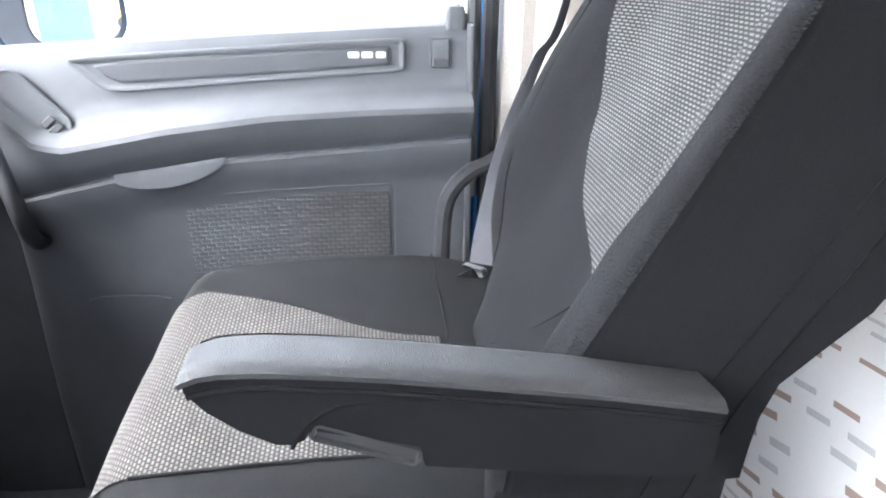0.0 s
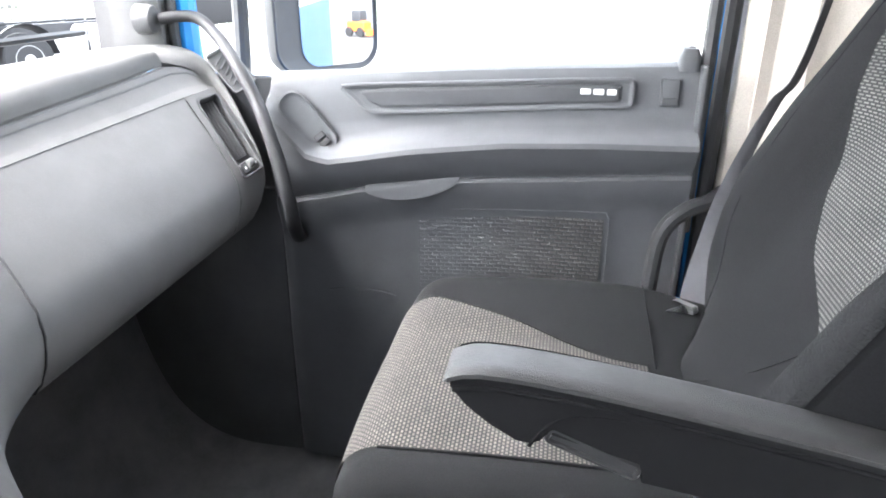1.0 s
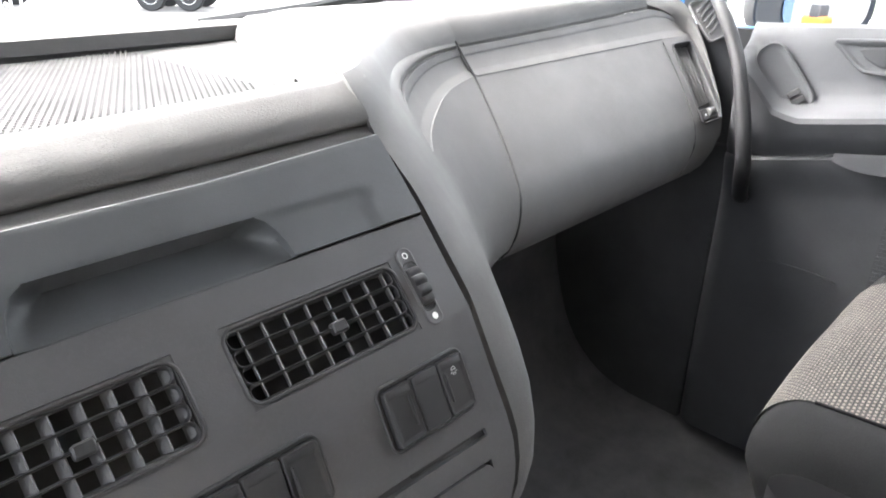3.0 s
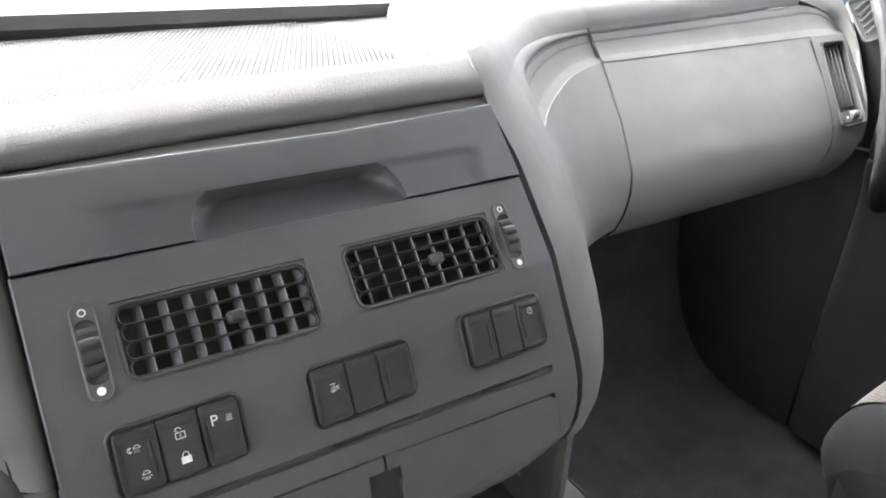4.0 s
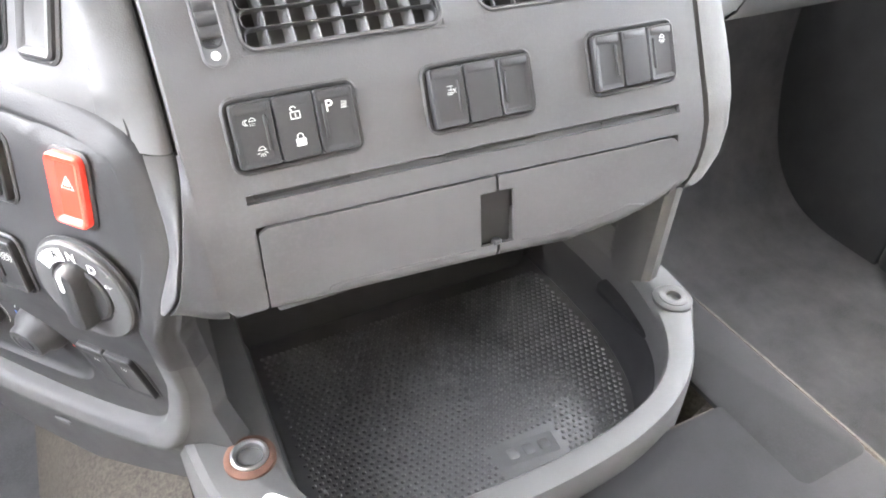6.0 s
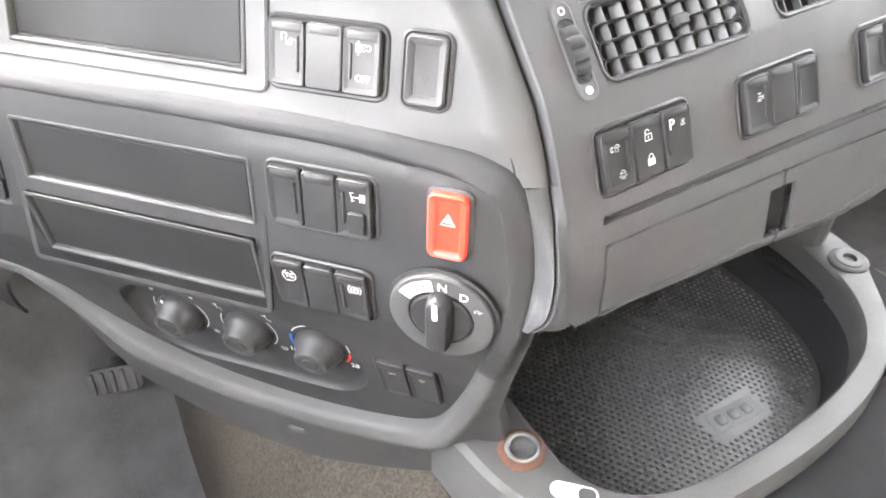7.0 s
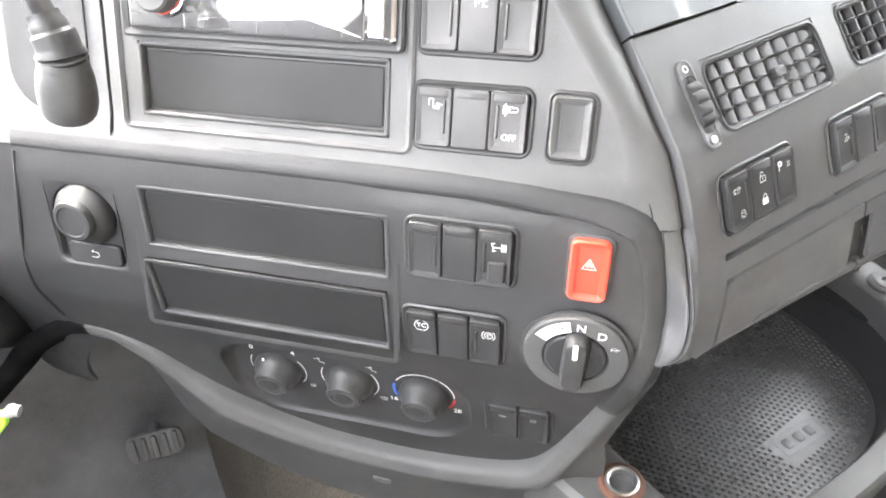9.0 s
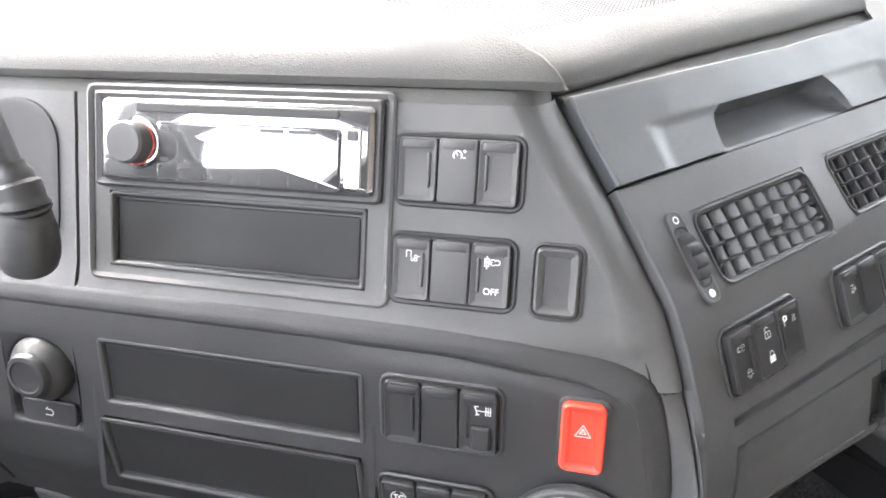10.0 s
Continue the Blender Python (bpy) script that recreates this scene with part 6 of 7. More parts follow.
grid(bm, [[V(x, y, z) for x in steps(-1.12, 1.12, .2)] for y, z in ((1.245, .84), (1.235, 1.2), (1.20, 1.66))])
ws = thick(solid("windscreen", bm, M_GLASS, "clear windscreen glass", "window", kind="structure"), .004)
ws.visible_shadow = False
for f in ws.data.polygons:
    f.use_smooth = False

# ---- passenger seat ----
seat = thing("passenger_seat", (.64, .30, 0), "black and grey cloth passenger seat with fold-down armrest", "seat")
SX0, SX1, SY0, SY1 = .408, .888, .06, .566


def cush_top(x, y):
    z = .564 + .010 * math.sin(min(1, max(0, (y - .10) / .46)) * math.pi)
    far = max(0.0, (x - .70) / .18)
    near = max(0.0, (.475 - x) / .06)
    z += .018 * math.sin(min(1, far) * math.pi * .62) * lerp(y, (.10, .25, .45, .58), (.4, 1, .9, .4)) + .004 * min(1, near)
    z -= .012 * max(0, (.22 - y) / .12)
    return z


def bow(x, y):
    """The cushion's front edge is bowed forwards in the middle."""
    return (.011 * math.sin(math.pi * max(0, min(1, (x - SX0) / (SX1 - SX0)))) - .004) * ease(.38, .52, y)


def cush_row(x, shrink, off=0.0):
    """Side outline of the cushion at x: top from the rear, round the nose, down the front."""
    pts = []
    for i in range(15):
        y = SY0 + (SY1 - .055 - SY0) * i / 14
        pts.append((y, cush_top(x, y)))
    y0, z0 = pts[-1]
    for k in range(1, 9):
        a = math.pi / 2 * k / 8 * 1.12
        pts.append((y0 + .055 * math.sin(a), z0 - .060 * (1 - math.cos(a))))
    y1, z1 = pts[-1]
    for k in range(1, 5):
        pts.append((y1 - .012 * k, z1 - .028 * k))
    out = []
    for y, z in pts:
        yc, zc = .32, .50
        out.append(V(x, bow(x, y) + yc + (y - yc) * (1 - shrink * (.05 + .16 * max(0, min(1, (y - .45) / .1)))), zc + (z + off - zc) * (1 - shrink)))
    return out


bm = bmesh.new()
rows = []
for f in (0, .012, .03, .055, .085, .12, .16, .22, .3, .4, .5, .6, .7, .78, .84, .88, .915, .945, .97, .988, 1):
    x = SX0 + (SX1 - SX0) * f
    e = min(f, 1 - f)
    sh = (1 - math.sqrt(max(0, 1 - (1 - min(1, e / .085)) ** 2))) * .62
    rows.append(cush_row(x, sh))
grid(bm, rows)
part("cushion", bm, M_SEAT, seat, "black seat cushion bolsters")
for x, r, e in ((SX0, rows[0], 1), (SX1, rows[-1], -1)):
    low = [V(x + .012 * e, min(p.y, .545), min(p.z - .01, .415)) for p in r]
    part("cushion_side", grid(bmesh.new(), [r, [p.lerp(q, .5) + V(-.003 * e, 0, 0) for p, q in zip(r, low)], low]), M_CUSHSIDE, seat, "dark plastic cushion side")


def patch(x0, x1f, y0, y1, off, nx=22):
    rows = []
    ny = 40
    for i in range(ny + 1):
        row = []
        q = i / ny
        lift = off * min(1.0, (1 - q) / .05) - .0008 * max(0.0, 1 - (1 - q) / .03)
        for j in range(nx + 1):
            f = j / nx
            if q < .70:
                y = y0 + (SY1 - .055 - y0) * q / .70
                xr = x1f(y)
                x = x0 + (xr - x0) * f
                row.append(V(x, y + bow(x, y), cush_top(x, y) + off))
            else:
                y0b = SY1 - .055
                xr = x1f(y0b)
                x = x0 + (xr - x0) * f
                a = (q - .70) / .30 * math.pi / 2 * 1.12
                row.append(V(x, y0b + bow(x, y0b + .055 * math.sin(a)) + (.055 + lift) * math.sin(a), cush_top(x, y0b) - .060 * (1 - math.cos(a)) + lift * math.cos(a)))
        rows.append(row)
    return rows


far_x = lambda y: lerp(y, (.20, .29, .40, .52, .58), (.655, .672, .735, .790, .795))
part("cushion_cloth", grid(bmesh.new(), patch(.463, far_x, .235, SY1, .0022), uv=(.30, .42)), M_CUSH, seat, "brown-grey woven cloth seat panel")
part("seam", tube([V(far_x(y), y, cush_top(far_x(y), y) + .0018) for y in (.235, .29, .35, .40, .46, .52)], .0016, 6, 4), M_SIDE, seat)
part("seam", tube([V(.463, y, cush_top(.463, y) + .0018) for y in (.22, .32, .42, .52)], .0016, 6, 4), M_SIDE, seat)
part("seam", tube([V(x, .235, cush_top(x, .235) + .0018) for x in (.463, .55, .66)], .0014, 6, 4), M_SIDE, seat)
bm = bmesh.new()
wall_block(.45, .85, .08, .50, .0, .42, bm)
part("seat_base", bm, M_FLOOR, seat, "black seat pedestal")


def back_front(x, z):
    """How far forward the backrest's face stands at height z and place x."""
    far = max(0.0, min(1, (x - .68) / .10))
    near = max(0.0, min(1, (.485 - x) / .05))
    far, near = far * far * (3 - 2 * far), near * near * (3 - 2 * near)
    yf = lerp(z, (.45, .53, .585, .66, .72, .772, .815, .868, .928, 1.32), (.122, .134, .145, .151, .144, .131, .110, .084, .049, -.16))
    mid = back_line(z) - .040 * lerp(z, (.50, .60, .80, 1.2), (.3, .9, 1, 1))
    return mid + (yf - mid) * far + (back_line(z) - mid) * near


def back_line(z):
    return .214 - .53 * (z - .62) if z > .62 else .214 - .15 * (z - .62)


def back_rear(z):
    return lerp(z, (.45, .607, .668, .709, .737, 1.32), (.01, .002, -.004, -.045, -.074, -.385))


zs = steps(.50, 1.32, .025)
rows = []
for z in zs:
    row = []
    th = .15
    xa, xb = .398 + .01 * max(0, z - .9), .845 - .01 * max(0, z - .9)
    yb = back_rear(z)
    xs = [xa + (xb - xa) * f for f in (0, .012, .03, .06, .10, .14, .18, .24, .34, .46, .56, .62, .68, .74, .80, .86, .91, .95, .98, 1)]
    for k, x in enumerate(xs):
        e = min((x - xa), (xb - x))
        rnd = .030 * (1 - math.sqrt(max(0, 1 - (1 - min(1, e / .03)) ** 2))) if x > .6 else .012 * (1 - math.sqrt(max(0, 1 - (1 - min(1, e / .014)) ** 2)))
        row.append(V(x, back_front(x, z) - rnd, z))
    row.append(V(xb - .002, yb + .03, z))
    row.append(V(xb - .03, yb, z))
    row.append(V(xa + .03, yb, z))
    row.append(V(xa + .004, yb + .02, z))
    rows.append(row)
bm = bmesh.new()
grid(bm, rows, True)
part("backrest", bm, M_SEAT, seat, "black backrest with grey cloth centre")


def near_cloth(z):
    return lerp(z, (.72, .76, .82, .95, 1.2), (.470, .446, .430, .422, .420))


def far_cloth(z):
    return lerp(z, (.72, .735, .76, .80, .85, .90, .95, 1.2), (.475, .52, .60, .66, .70, .73, .75, .78))


rows = []
for z in steps(.72, 1.30, .012):
    a, b = near_cloth(z), far_cloth(z)
    rows.append([V(a + (b - a) * i / 18, back_front(a + (b - a) * i / 18, z) + .0025, z) for i in range(19)])
part("backrest_cloth", grid(bmesh.new(), rows, uv=(.26, .62)), M_BACK, seat, "light grey zigzag-woven backrest panel")
rows = []
for z in steps(.585, 1.31, .02):
    xa = .398 + .01 * max(0, z - .9)
    b = near_cloth(z) if z > .72 else lerp(z, (.585, .72), (.45, .470))
    row = []
    for i in range(9):
        x = xa + .0005 + (b - xa) * i / 8
        e = x - xa
        rnd = .012 * (1 - math.sqrt(max(0, 1 - (1 - min(1, e / .014)) ** 2)))
        row.append(V(x, back_front(x, z) - rnd + .0022, z))
    rows.append(row)
part("edge_band", grid(bmesh.new(), rows), M_HEATHER, seat, "grey heather edge band")
rows = []
for z in steps(.585, 1.31, .03):
    xa = .398 + .01 * max(0, z - .9)
    y, r = back_line(z), back_rear(z)
    rows.append([V(xa - .0025, y - .012, z), V(xa - .004, y - .05, z), V(xa - .004, (y + r) / 2, z), V(xa - .002, r + .012, z)])
part("side_panel", grid(bmesh.new(), rows), M_SIDE, seat, "plain black side panel")
for dy in (.122, .160):
    part("side_seam", tube([V(.3930 + .0015 * (dy > .1), back_line(z) - dy - .05 * (z - .6), z) for z in (.56, .66, .78, .92, 1.1, 1.3)], .0009, 6, 4), M_SIDE, seat)

part("bolster_seam", tube([V(x, back_front(x, z) + .0006, z) for x, z in ((.700, .585), (.745, .66), (.775, .74), (.790, .83), (.795, .93), (.795, 1.1))], .0007, 6, 5), M_SIDE, seat)
part("bolster_seam", tube([V(x, back_front(x, z) + .0006, z) for x, z in ((.48, .720), (.53, .66), (.60, .60), (.64, .575))], .0007, 6, 5), M_SIDE, seat)
part("bolster_seam", tube([V(x, .225, cush_top(x, .225) + .0006) for x in (.66, .74, .80, .86)], .0007, 6, 4), M_SIDE, seat)

# armrest: a curved grained pad over a plain plastic side, with a notch for the adjuster
AX0, AX1 = .3475, .408


def arm_top(y):
    return lerp(y, (.04, .092, .148, .225, .298, .346, .383, .414, .43), (.690, .701, .712, .7245, .7355, .7415, .7445, .7450, .7435))


def arm_edge(y):
    return arm_top(y) - lerp(y, (.05, .30, .425), (.007, .006, .005))


ya = [.070, .078, .09, .12, .15, .18, .21, .24, .27, .30, .33, .36, .385, .405, .418, .426, .430]
rows = []
for y in ya:
    e = max(0, (y - .405) / .025)
    dz = .005 * e * e
    rows.append([V(AX0, y, arm_edge(y) - dz), V(AX0 - .0005, y, arm_edge(y) + .004 - dz), V(AX0 + .0005, y, arm_top(y) - .003 - dz), V(AX0 + .005, y, arm_top(y) + .0005 - dz), V(AX0 + .014, y, arm_top(y) + .001 - dz), V(AX1 - .014, y, arm_top(y) - .003 - dz), V(AX1 - .005, y, arm_top(y) - .007 - dz), V(AX1, y, arm_top(y) - .014 - dz), V(AX1 + .001, y, arm_edge(y) - .02)])
rows.append([V(p.x + (.004 if p.x < .38 else -.004), .4335, min(p.z, arm_edge(.43) - .006)) for p in rows[-1]])
part("armrest_pad", grid(bmesh.new(), rows), M_ARM, seat, "black grained armrest pad")
low_pts = [(.070, .640), (.074, .630), (.10, .630), (.20, .643), (.278, .655), (.282, .672), (.350, .690), (.354, .689), (.358, .683), (.366, .680), (.376, .681), (.398, .694), (.416, .709), (.428, .724)]


def arm_low(y):
    return lerp(y, [p[0] for p in low_pts], [p[1] for p in low_pts])


yb = sorted(set(ya[:-1] + [p[0] for p in low_pts]))
rows = []
for y in yb:
    t, b = arm_edge(y) - .001 - .005 * max(0, (y - .405) / .025) ** 2, arm_low(y)
    b = min(b, t - .002)
    rows.append([V(AX0 + .006, y, t + .002), V(AX0 + .003, y, t), V(AX0 + .004, y, t * .5 + b * .5), V(AX0 + .005, y, b + .003), V(AX0 + .009, y, b), V(AX1 - .012, y, b), V(AX1 - .006, y, b + .004), V(AX1 - .004, y, t)])
part("armrest_body", grid(bmesh.new(), rows), M_ARMSIDE, seat, "smooth black plastic armrest side")
part("armrest_rib", tube([V(AX0 + .004, y, arm_edge(y) - .0095 - .004 * max(0, (y - .40) / .03)) for y in ya[:-1]], .0026, 8, 2), M_ARMSIDE, seat)
part("armrest_arch", tube([V(AX0 + .0055, .366, .680), V(AX0 + .0050, .352, .702), V(AX0 + .0048, .330, .7125), V(AX0 + .0048, .29, .7130), V(AX0 + .005, .20, .705), V(AX0 + .0052, .10, .694)], .0016, 6, 5), M_ARMSIDE, seat)
part("height_adjuster", rr(mat4(V(AX0 + .008, .317, .6785), V(0, -1, -.40).normalized(), V(0, -.40, 1).normalized(), V(-1, 0, 0)), .080, .017, .006, [(0, -.03), (0, .0), (.002, .0035), (.004, .0035), (.0055, .001)], 4), M_COVER, seat, "black armrest adjuster roll")

# ---- seat belt ----
belt = thing("seat_belt", (.78, .18, .57), "grey seat belt webbing with a chrome tongue beside the seat", "seat belt")
pts = [(1.05, -.05, 1.25), (1.000, 0.019, 0.910), (0.985, 0.056, 0.840), (0.960, 0.089, 0.772), (0.930, 0.117, 0.705), (0.900, 0.136, 0.638), (0.875, 0.148, 0.587), (0.855, 0.153, 0.546)]
line = smooth_line(pts, 6)
rows = []
for i, p in enumerate(line):
    k = i / (len(line) - 1)
    half = V(-.010, .006, 0) * (1 - k) + V(.006, .019, .002) * k
    rows.append([p - half, p - half * .33 + V(-.001, 0, 0), p + half * .33 + V(-.001, 0, 0), p + half])
thick(part("webbing", grid(bmesh.new(), rows), M_BELT, belt), .0016)
part("tongue_cover", rr(pose(.820, .170, .580, 80, 10, 30), .044, .012, .004, [(0, -.004), (0, .004), (.002, .006)], 3), M_BLACK, belt)
BM = mat4(V(.800, .188, .574), V(.55, -.80, .10).normalized(), V(.62, .48, .62).normalized(), V(-.55, -.30, .78).normalized())
part("tongue", rr(BM, .050, .020, .005, [(.001, -.002), (0, -.001), (0, .001), (.001, .002)], 4, True, True), M_CHROME, belt, "chrome belt tongue")
part("tongue_blade", rr(BM @ Matrix.Translation((-.004, -.018, 0)), .026, .024, .003, [(.0005, -.001), (0, -.0005), (0, .0008), (.0005, .0012)], 3, True, True), M_CHROME, belt)

# ---- bunk behind the seats ----
m, nt, b = shader("mattress_print")
tc = nt.nodes.new("ShaderNodeTexCoord")
mp = nt.nodes.new("ShaderNodeMapping")
mp.inputs["Rotation"].default_value = (0, 0, 0.35)
nt.links.new(tc.outputs["UV"], mp.inputs[0])
br = nt.nodes.new("ShaderNodeTexBrick")
br.offset, br.offset_frequency = 0.37, 2
br.inputs["Scale"].default_value = 1.0
br.inputs["Brick Width"].default_value, br.inputs["Row Height"].default_value, br.inputs["Mortar Size"].default_value = 0.062, 0.037, 0.0125
br.inputs["Mortar Smooth"].default_value, br.inputs["Bias"].default_value = 0.0, 0.0
br.inputs["Color1"].default_value, br.inputs["Color2"].default_value, br.inputs["Mortar"].default_value = (0, 0, 0, 1), (1, 1, 1, 1), (1, 1, 1, 1)
nt.links.new(mp.outputs[0], br.inputs["Vector"])
wv = nt.nodes.new("ShaderNodeTexWave")
wv.inputs["Scale"].default_value = 150
nt.links.new(mp.outputs[0], wv.inputs["Vector"])
cream = (0.56, 0.545, 0.52)
hatch = mixc(nt, ramp(nt, wv.outputs["Fac"], ((.45, (0, 0, 0)), (.55, (1, 1, 1)))), (0.20, 0.19, 0.19), cream)
pick = nt.nodes.new("ShaderNodeValToRGB")
pick.color_ramp.interpolation = "CONSTANT"
for e, (at, c) in zip((pick.color_ramp.elements[0], pick.color_ramp.elements[1]), ((0, 0), (.34, 1))):
    e.position, e.color = at, (c, c, c, 1)
nt.links.new(br.outputs["Color"], pick.inputs[0])
keep = nt.nodes.new("ShaderNodeValToRGB")
keep.color_ramp.interpolation = "CONSTANT"
for e, (at, c) in zip((keep.color_ramp.elements[0], keep.color_ramp.elements[1]), ((0, 0), (.62, 1))):
    e.position, e.color = at, (c, c, c, 1)
nt.links.new(br.outputs["Color"], keep.inputs[0])
blocks = mixc(nt, pick.outputs[0], (0.26, 0.19, 0.15), hatch)
nt.links.new(mixc(nt, keep.outputs[0], blocks, cream), b.inputs["Base Color"])
b.inputs["Roughness"].default_value = .9
bump(nt, b, noise_of(nt, 900, 3), .4, .0006)
M_MATT = m
bm = bmesh.new()
sec = [(-.145, .30), (-.128, .36), (-.122, .44), (-.128, .53), (-.150, .585), (-.19, .615), (-.26, .628), (-.45, .63), (-.78, .63)]
sec = [(p.x, p.y) for p in smooth_line([(a, c, 0) for a, c in sec], 4)]
grid(bm, [[V(x, y + .006 * math.sin(x * 9), z + .006 * math.sin(x * 7 + y * 11)) for x in steps(-1.09, 1.07, .03)] for y, z in sec], uv=(2.16, .95))
solid("bunk_mattress", bm, M_MATT, "cream bunk mattress with a brown and grey dash print", "mattress")
bm = bmesh.new()
wall_block(-1.10, 1.07, -.79, -.16, .0, .32, bm)
solid("bunk_box", bm, M_BEIGE, "beige storage box under the bunk behind the seats", "bunk box")
bm = bmesh.new()
rows = []
for z in steps(.63, 1.76, .1):
    rows.append([V(1.055 + .008 * math.sin(k * 1.7) - .0, .07 - .022 * k, z) for k in range(12)])
thick(solid("curtain", grid(bm, rows), M_BEIGE, "beige folded side curtain on the door pillar", "curtain"), .004)

# ---- mirror, wipers and the yard outside ----
mir = thing("side_mirror", (1.40, .98, .80), "black-cased exterior side mirror on a blue arm", "mirror")
MD = V(-.6235, -.7815, .01).normalized()
MU = V(0, 0, 1)
MR = MU.cross(MD).normalized()
MU = MD.cross(MR)
MMt = mat4(V(1.600, .935, 1.03), MR, MU, MD)
part("mirror_case", rr(MMt @ Matrix.Translation((-.0125, 0, -.10)), .295, .52, .06, [(.05, 0), (.02, .03), (.0, .07), (0, .108), (.004, .112), (.012, .108)], 6), M_BLACK, mir)
part("mirror_glass", rr(MMt @ Matrix.Translation((.014, 0, .0095)), .210, .492, .05, [(0, 0), (0, .001)], 6), M_MIRROR, mir, "clear mirror glass")
part("mirror_arm", tube([V(1.44, 1.10, .76), V(1.46, 1.10, 1.0), V(1.44, 1.10, 1.30)], .018, 10, 3), M_BLACK, mir)
part("mirror_bracket", tube([V(1.165, 1.10, .70), V(1.25, 1.09, .71), V(1.44, 1.10, .78)], .022, 10, 4), M_BLACK, mir)

wip = thing("wiper", (.6, 1.30, .90), "black windscreen wiper lying low across the glass", "wiper")
part("wiper_blade", tube([V(.30, 1.30, .853), V(0.486, 1.30, .866), V(0.656, 1.30, 0.886), V(0.881, 1.30, 0.893), V(1.181, 1.30, 0.891)], .007, 6, 3), M_BLACK, wip)
part("wiper_arm", tube([V(0.40, 1.31, 0.845), V(0.654, 1.31, 0.874), V(0.86, 1.31, 0.901)], .006, 6, 3), M_BLACK, wip)

G = -1.35
m, nt, b = shader("yard_asphalt")
nt.links.new(ramp(nt, noise_of(nt, .25, 6, .6), ((.35, (.05, .049, .047)), (.7, (.085, .083, .08)))), b.inputs["Base Color"])
b.inputs["Roughness"].default_value = .85
bump(nt, b, noise_of(nt, 60, 3), .4, .01)
M_YARD = m
bm = bmesh.new()
grid(bm, [[V(x, y, G) for x in (-600, -60, 0, 60, 600)] for y in (-600, -60, 0, 60, 600)])
solid("ground", bm, M_YARD, "pale grey asphalt truck yard", "ground", kind="structure")
M_CONC = plain("pale_concrete", (.095, .093, .088), .85, 0, .12)
bm = bmesh.new()
grid(bm, [[V(x, y, G + .004) for x in (5.5, 12, 26)] for y in (-40, 0, 20, 60)])
solid("concrete_apron", bm, M_CONC, "pale concrete strip of the yard", "pavement", kind="structure")
M_GRASS = plain("grass", (.052, .062, .028), .9, 0, .3)
bm = bmesh.new()
grid(bm, [[V(x, y, G + .03) for x in (26, 30, 60, 200)] for y in (-60, 0, 40, 120)])
solid("grass_verge", bm, M_GRASS, "strip of green grass beyond the fence", "grass", kind="stuff")
M_FENCE = plain("white_fence_paint", (.5, .5, .49), .6, 0, .05)


def fence_run(x0, y0, x1, y1, n):
    f = thing("palisade_fence", ((x0 + x1) / 2, (y0 + y1) / 2, G), "white metal palisade fence at the edge of the yard", "fence", group="yard fences")
    d = V(x1 - x0, y1 - y0, 0)
    a = math.degrees(math.atan2(d.y, d.x))
    for h in (.35, 1.15):
        part("rail", box(pose((x0 + x1) / 2, (y0 + y1) / 2, G + h, 0, 0, a), d.length, .05, .06, .004), M_FENCE, f)
    me = None
    for i in range(n):
        p = V(x0, y0, 0) + d * (i / (n - 1))
        if me is None:
            o = part("pale", box(Matrix.Identity(4), .07, .02, 1.4, .004), M_FENCE, f)
            me = o.data
        else:
            o = new("pale", me)
            o.parent = f
            o.matrix_parent_inverse = Matrix.Translation(f.location).inverted()
        o.matrix_basis = pose(p.x, p.y, G, 0, 0, a)


fence_run(24, -14, 24, 26, 130)
fence_run(-14, 22, 6, 22, 80)


M_TYRE = plain("tyre_rubber", (.015, .015, .016), .8)
M_FRAME = plain("chassis_black", (.02, .02, .022), .5)
M_RIM = plain("wheel_rim", (.45, .45, .45), .4, .6)
M_LAMP = plain("tail_lamp_red", (.6, .02, .02), .3)


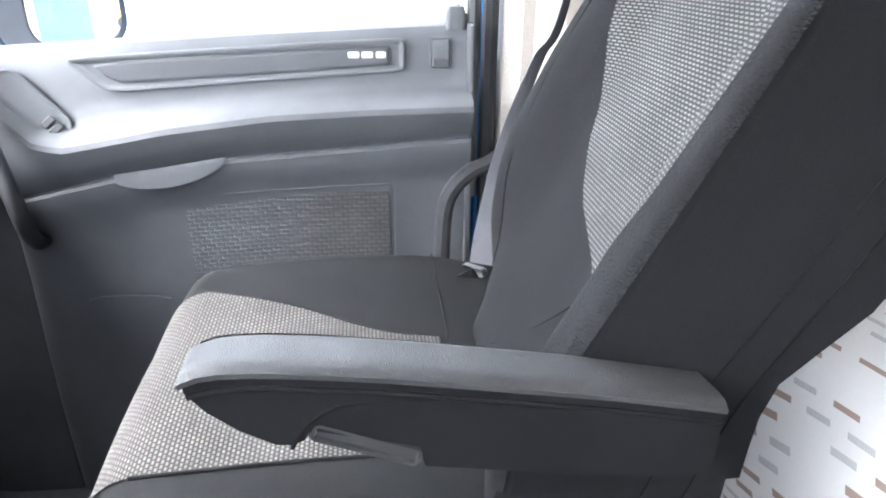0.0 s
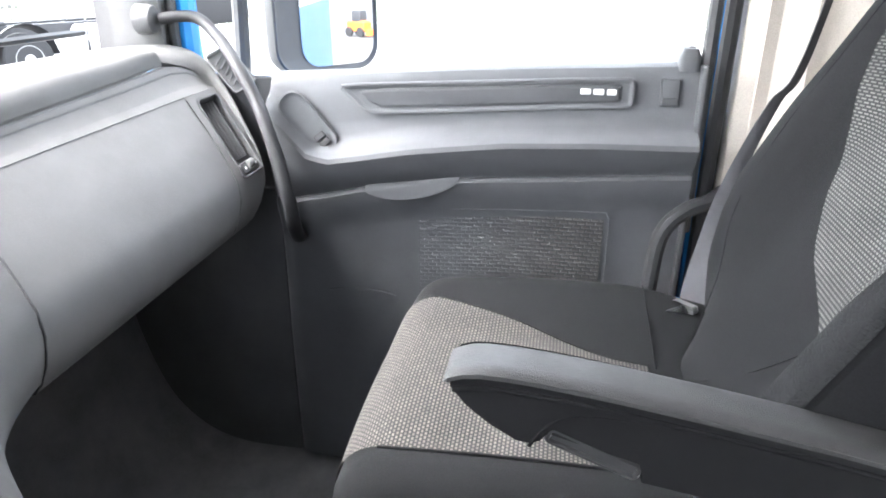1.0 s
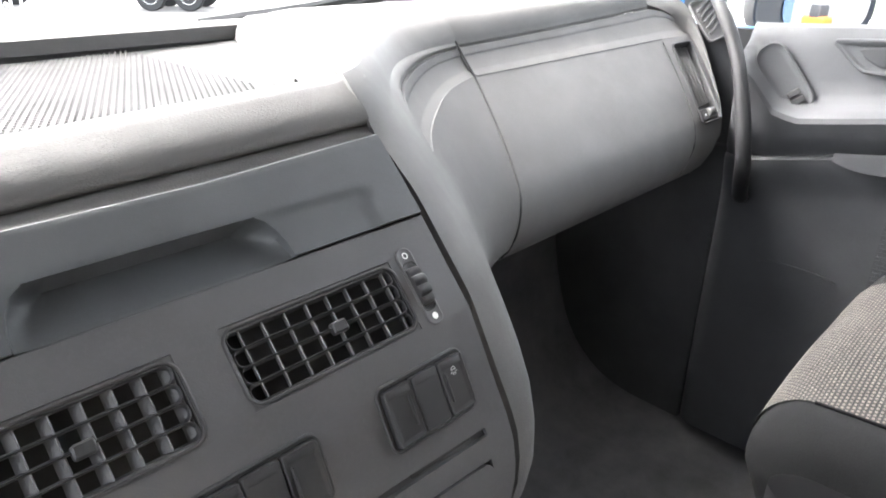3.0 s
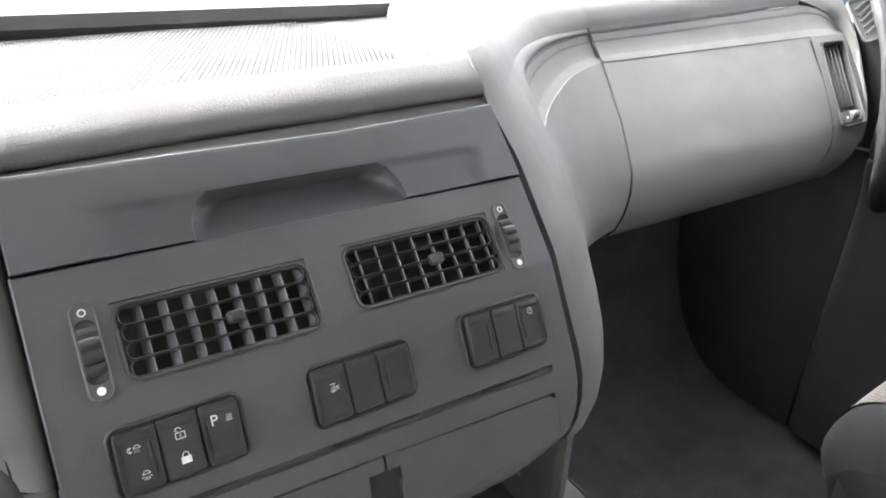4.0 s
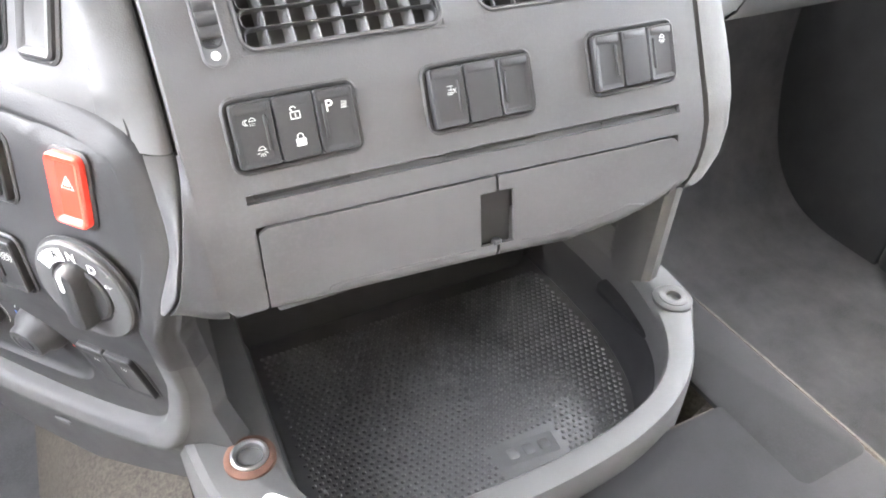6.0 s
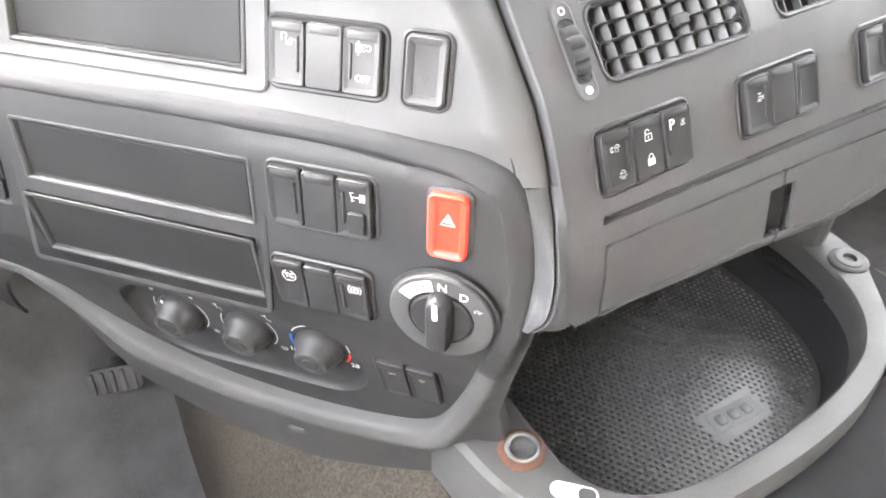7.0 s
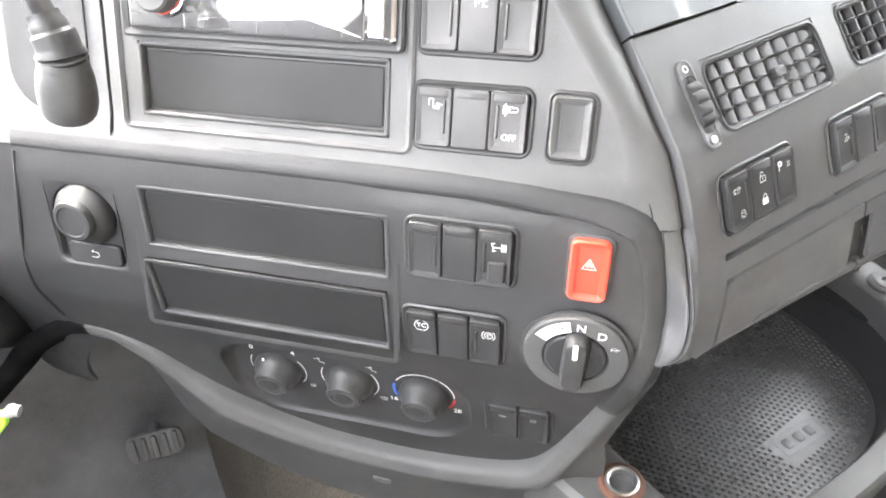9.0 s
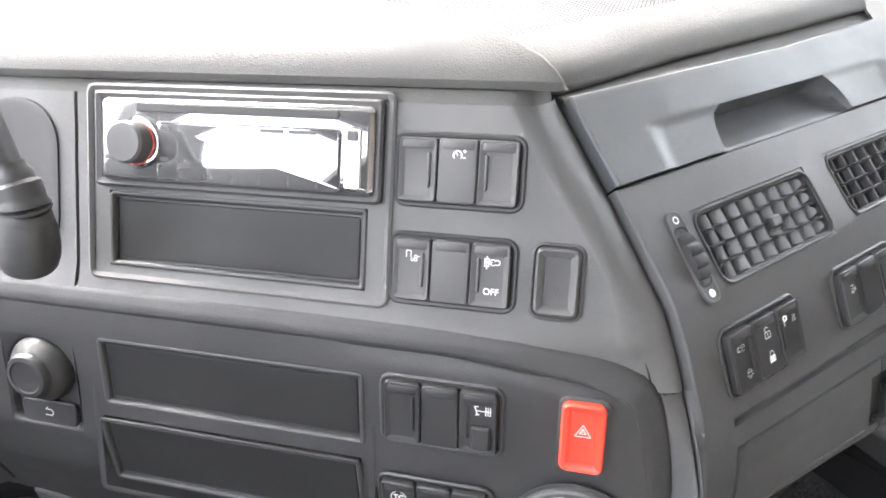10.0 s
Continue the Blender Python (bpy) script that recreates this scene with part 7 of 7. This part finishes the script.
def chassis_truck(x, y, a, body=None):
    t = thing("parked_truck", (x, y, G), "parked truck chassis with bare frame and black wheels", "truck", group="parked trucks")
    B = pose(x, y, G, 0, 0, a)

    def at(dx, dy, dz, rx=0, ry=0, rz=0):
        return B @ pose(dx, dy, dz, rx, ry, rz)
    for e in (-.42, .42):
        part("frame_rail", box(at(0, e, .85), 6.4, .09, .26, .01), M_FRAME, t)
    for dx in (-2.8, -1.6, -.4, .9, 2.2):
        part("cross_member", box(at(dx, 0, .9), .12, .84, .16, .01), M_FRAME, t)
    for dx in (-1.9, -.6):
        for e in (-.95, .95):
            w = part("wheel", disc(at(dx, e - .17, .5, -90), 0, [(.30, 0), (.47, .0), (.5, .04), (.5, .30), (.47, .34), (.30, .34)], 7, True, True), M_TYRE, t)
            part("rim", disc(at(dx, e, .5, 90 if e < 0 else -90), 0, [(.28, .15), (.28, .175), (.12, .12), (.10, .19)], 6), M_RIM, w)
            part("mudguard", tube([at(dx - .58, e, .55) @ V(0, 0, 0), at(dx - .42, e, .98) @ V(0, 0, 0), at(dx, e, 1.14) @ V(0, 0, 0), at(dx + .42, e, .98) @ V(0, 0, 0), at(dx + .58, e, .55) @ V(0, 0, 0)], .16, 6, 3, .12), M_FRAME, t)
    part("coupling", box(at(-1.1, 0, 1.1), 1.0, .9, .10, .03), M_FRAME, t)
    part("tank", disc(at(.6, -.75, .75, 0, 90), 0, [(.28, 0), (.33, .03), (.33, 1.1), (.28, 1.13)], 6, True, True), M_RIM, t)
    for e in (-.8, .8):
        part("tail_lamp", box(at(-3.2, e, .85), .06, .36, .14, .01), M_LAMP, t)
    part("cab", rr(at(3.9, 0, .9), 2.0, 2.3, .15, [(.05, 0), (0, .1), (0, 1.3), (.1, 2.3), (.3, 2.5)], 4, True, True), body or M_FRAME, t)
    return t


chassis_truck(13.3, 11.6, -25)
chassis_truck(13.0, 24.5, -43, M_FENCE)
chassis_truck(8.0, 29.0, -40, M_BLUE)
chassis_truck(25.5, 24.5, -43, M_FENCE)

# orange loader behind the truck, seen in the mirror
M_ORANGE = plain("loader_orange", (.45, .11, .012), .5)
ld = thing("wheel_loader", (-.2, -26, G), "orange wheel loader parked in the yard", "loader")
LB = pose(-.2, -26, G, 0, 0, 40) @ Matrix.Scale(.38, 4)
part("body", rr(LB @ pose(0, 0, .5), 2.6, 1.3, .2, [(.1, 0), (0, .1), (0, .9), (.15, 1.1)], 4, True, True), M_ORANGE, ld)
part("cab", rr(LB @ pose(.1, 0, 1.5), 1.2, 1.2, .12, [(0, 0), (0, .9), (.1, 1.1)], 4, True), M_FRAME, ld)
part("bucket", rr(LB @ pose(2.0, 0, .2), .6, 1.8, .1, [(0, 0), (.05, .6)], 3, True, True), M_ORANGE, ld)
for dx in (-.8, .8):
    for e in (-.7, .7):
        part("wheel", disc(LB @ pose(dx, e - .15, .48, -90), 0, [(.3, 0), (.48, .02), (.48, .28), (.3, .3)], 6, True, True), M_TYRE, ld)

# own cab side and body, outside the door
bm = bmesh.new()
wall_block(1.14, 1.17, -2.9, 1.16, -.85, .825, bm)
solid("cab_outer_skin", bm, M_BLUE, "blue painted outer skin of cab and side fairing", "truck body", kind="structure")
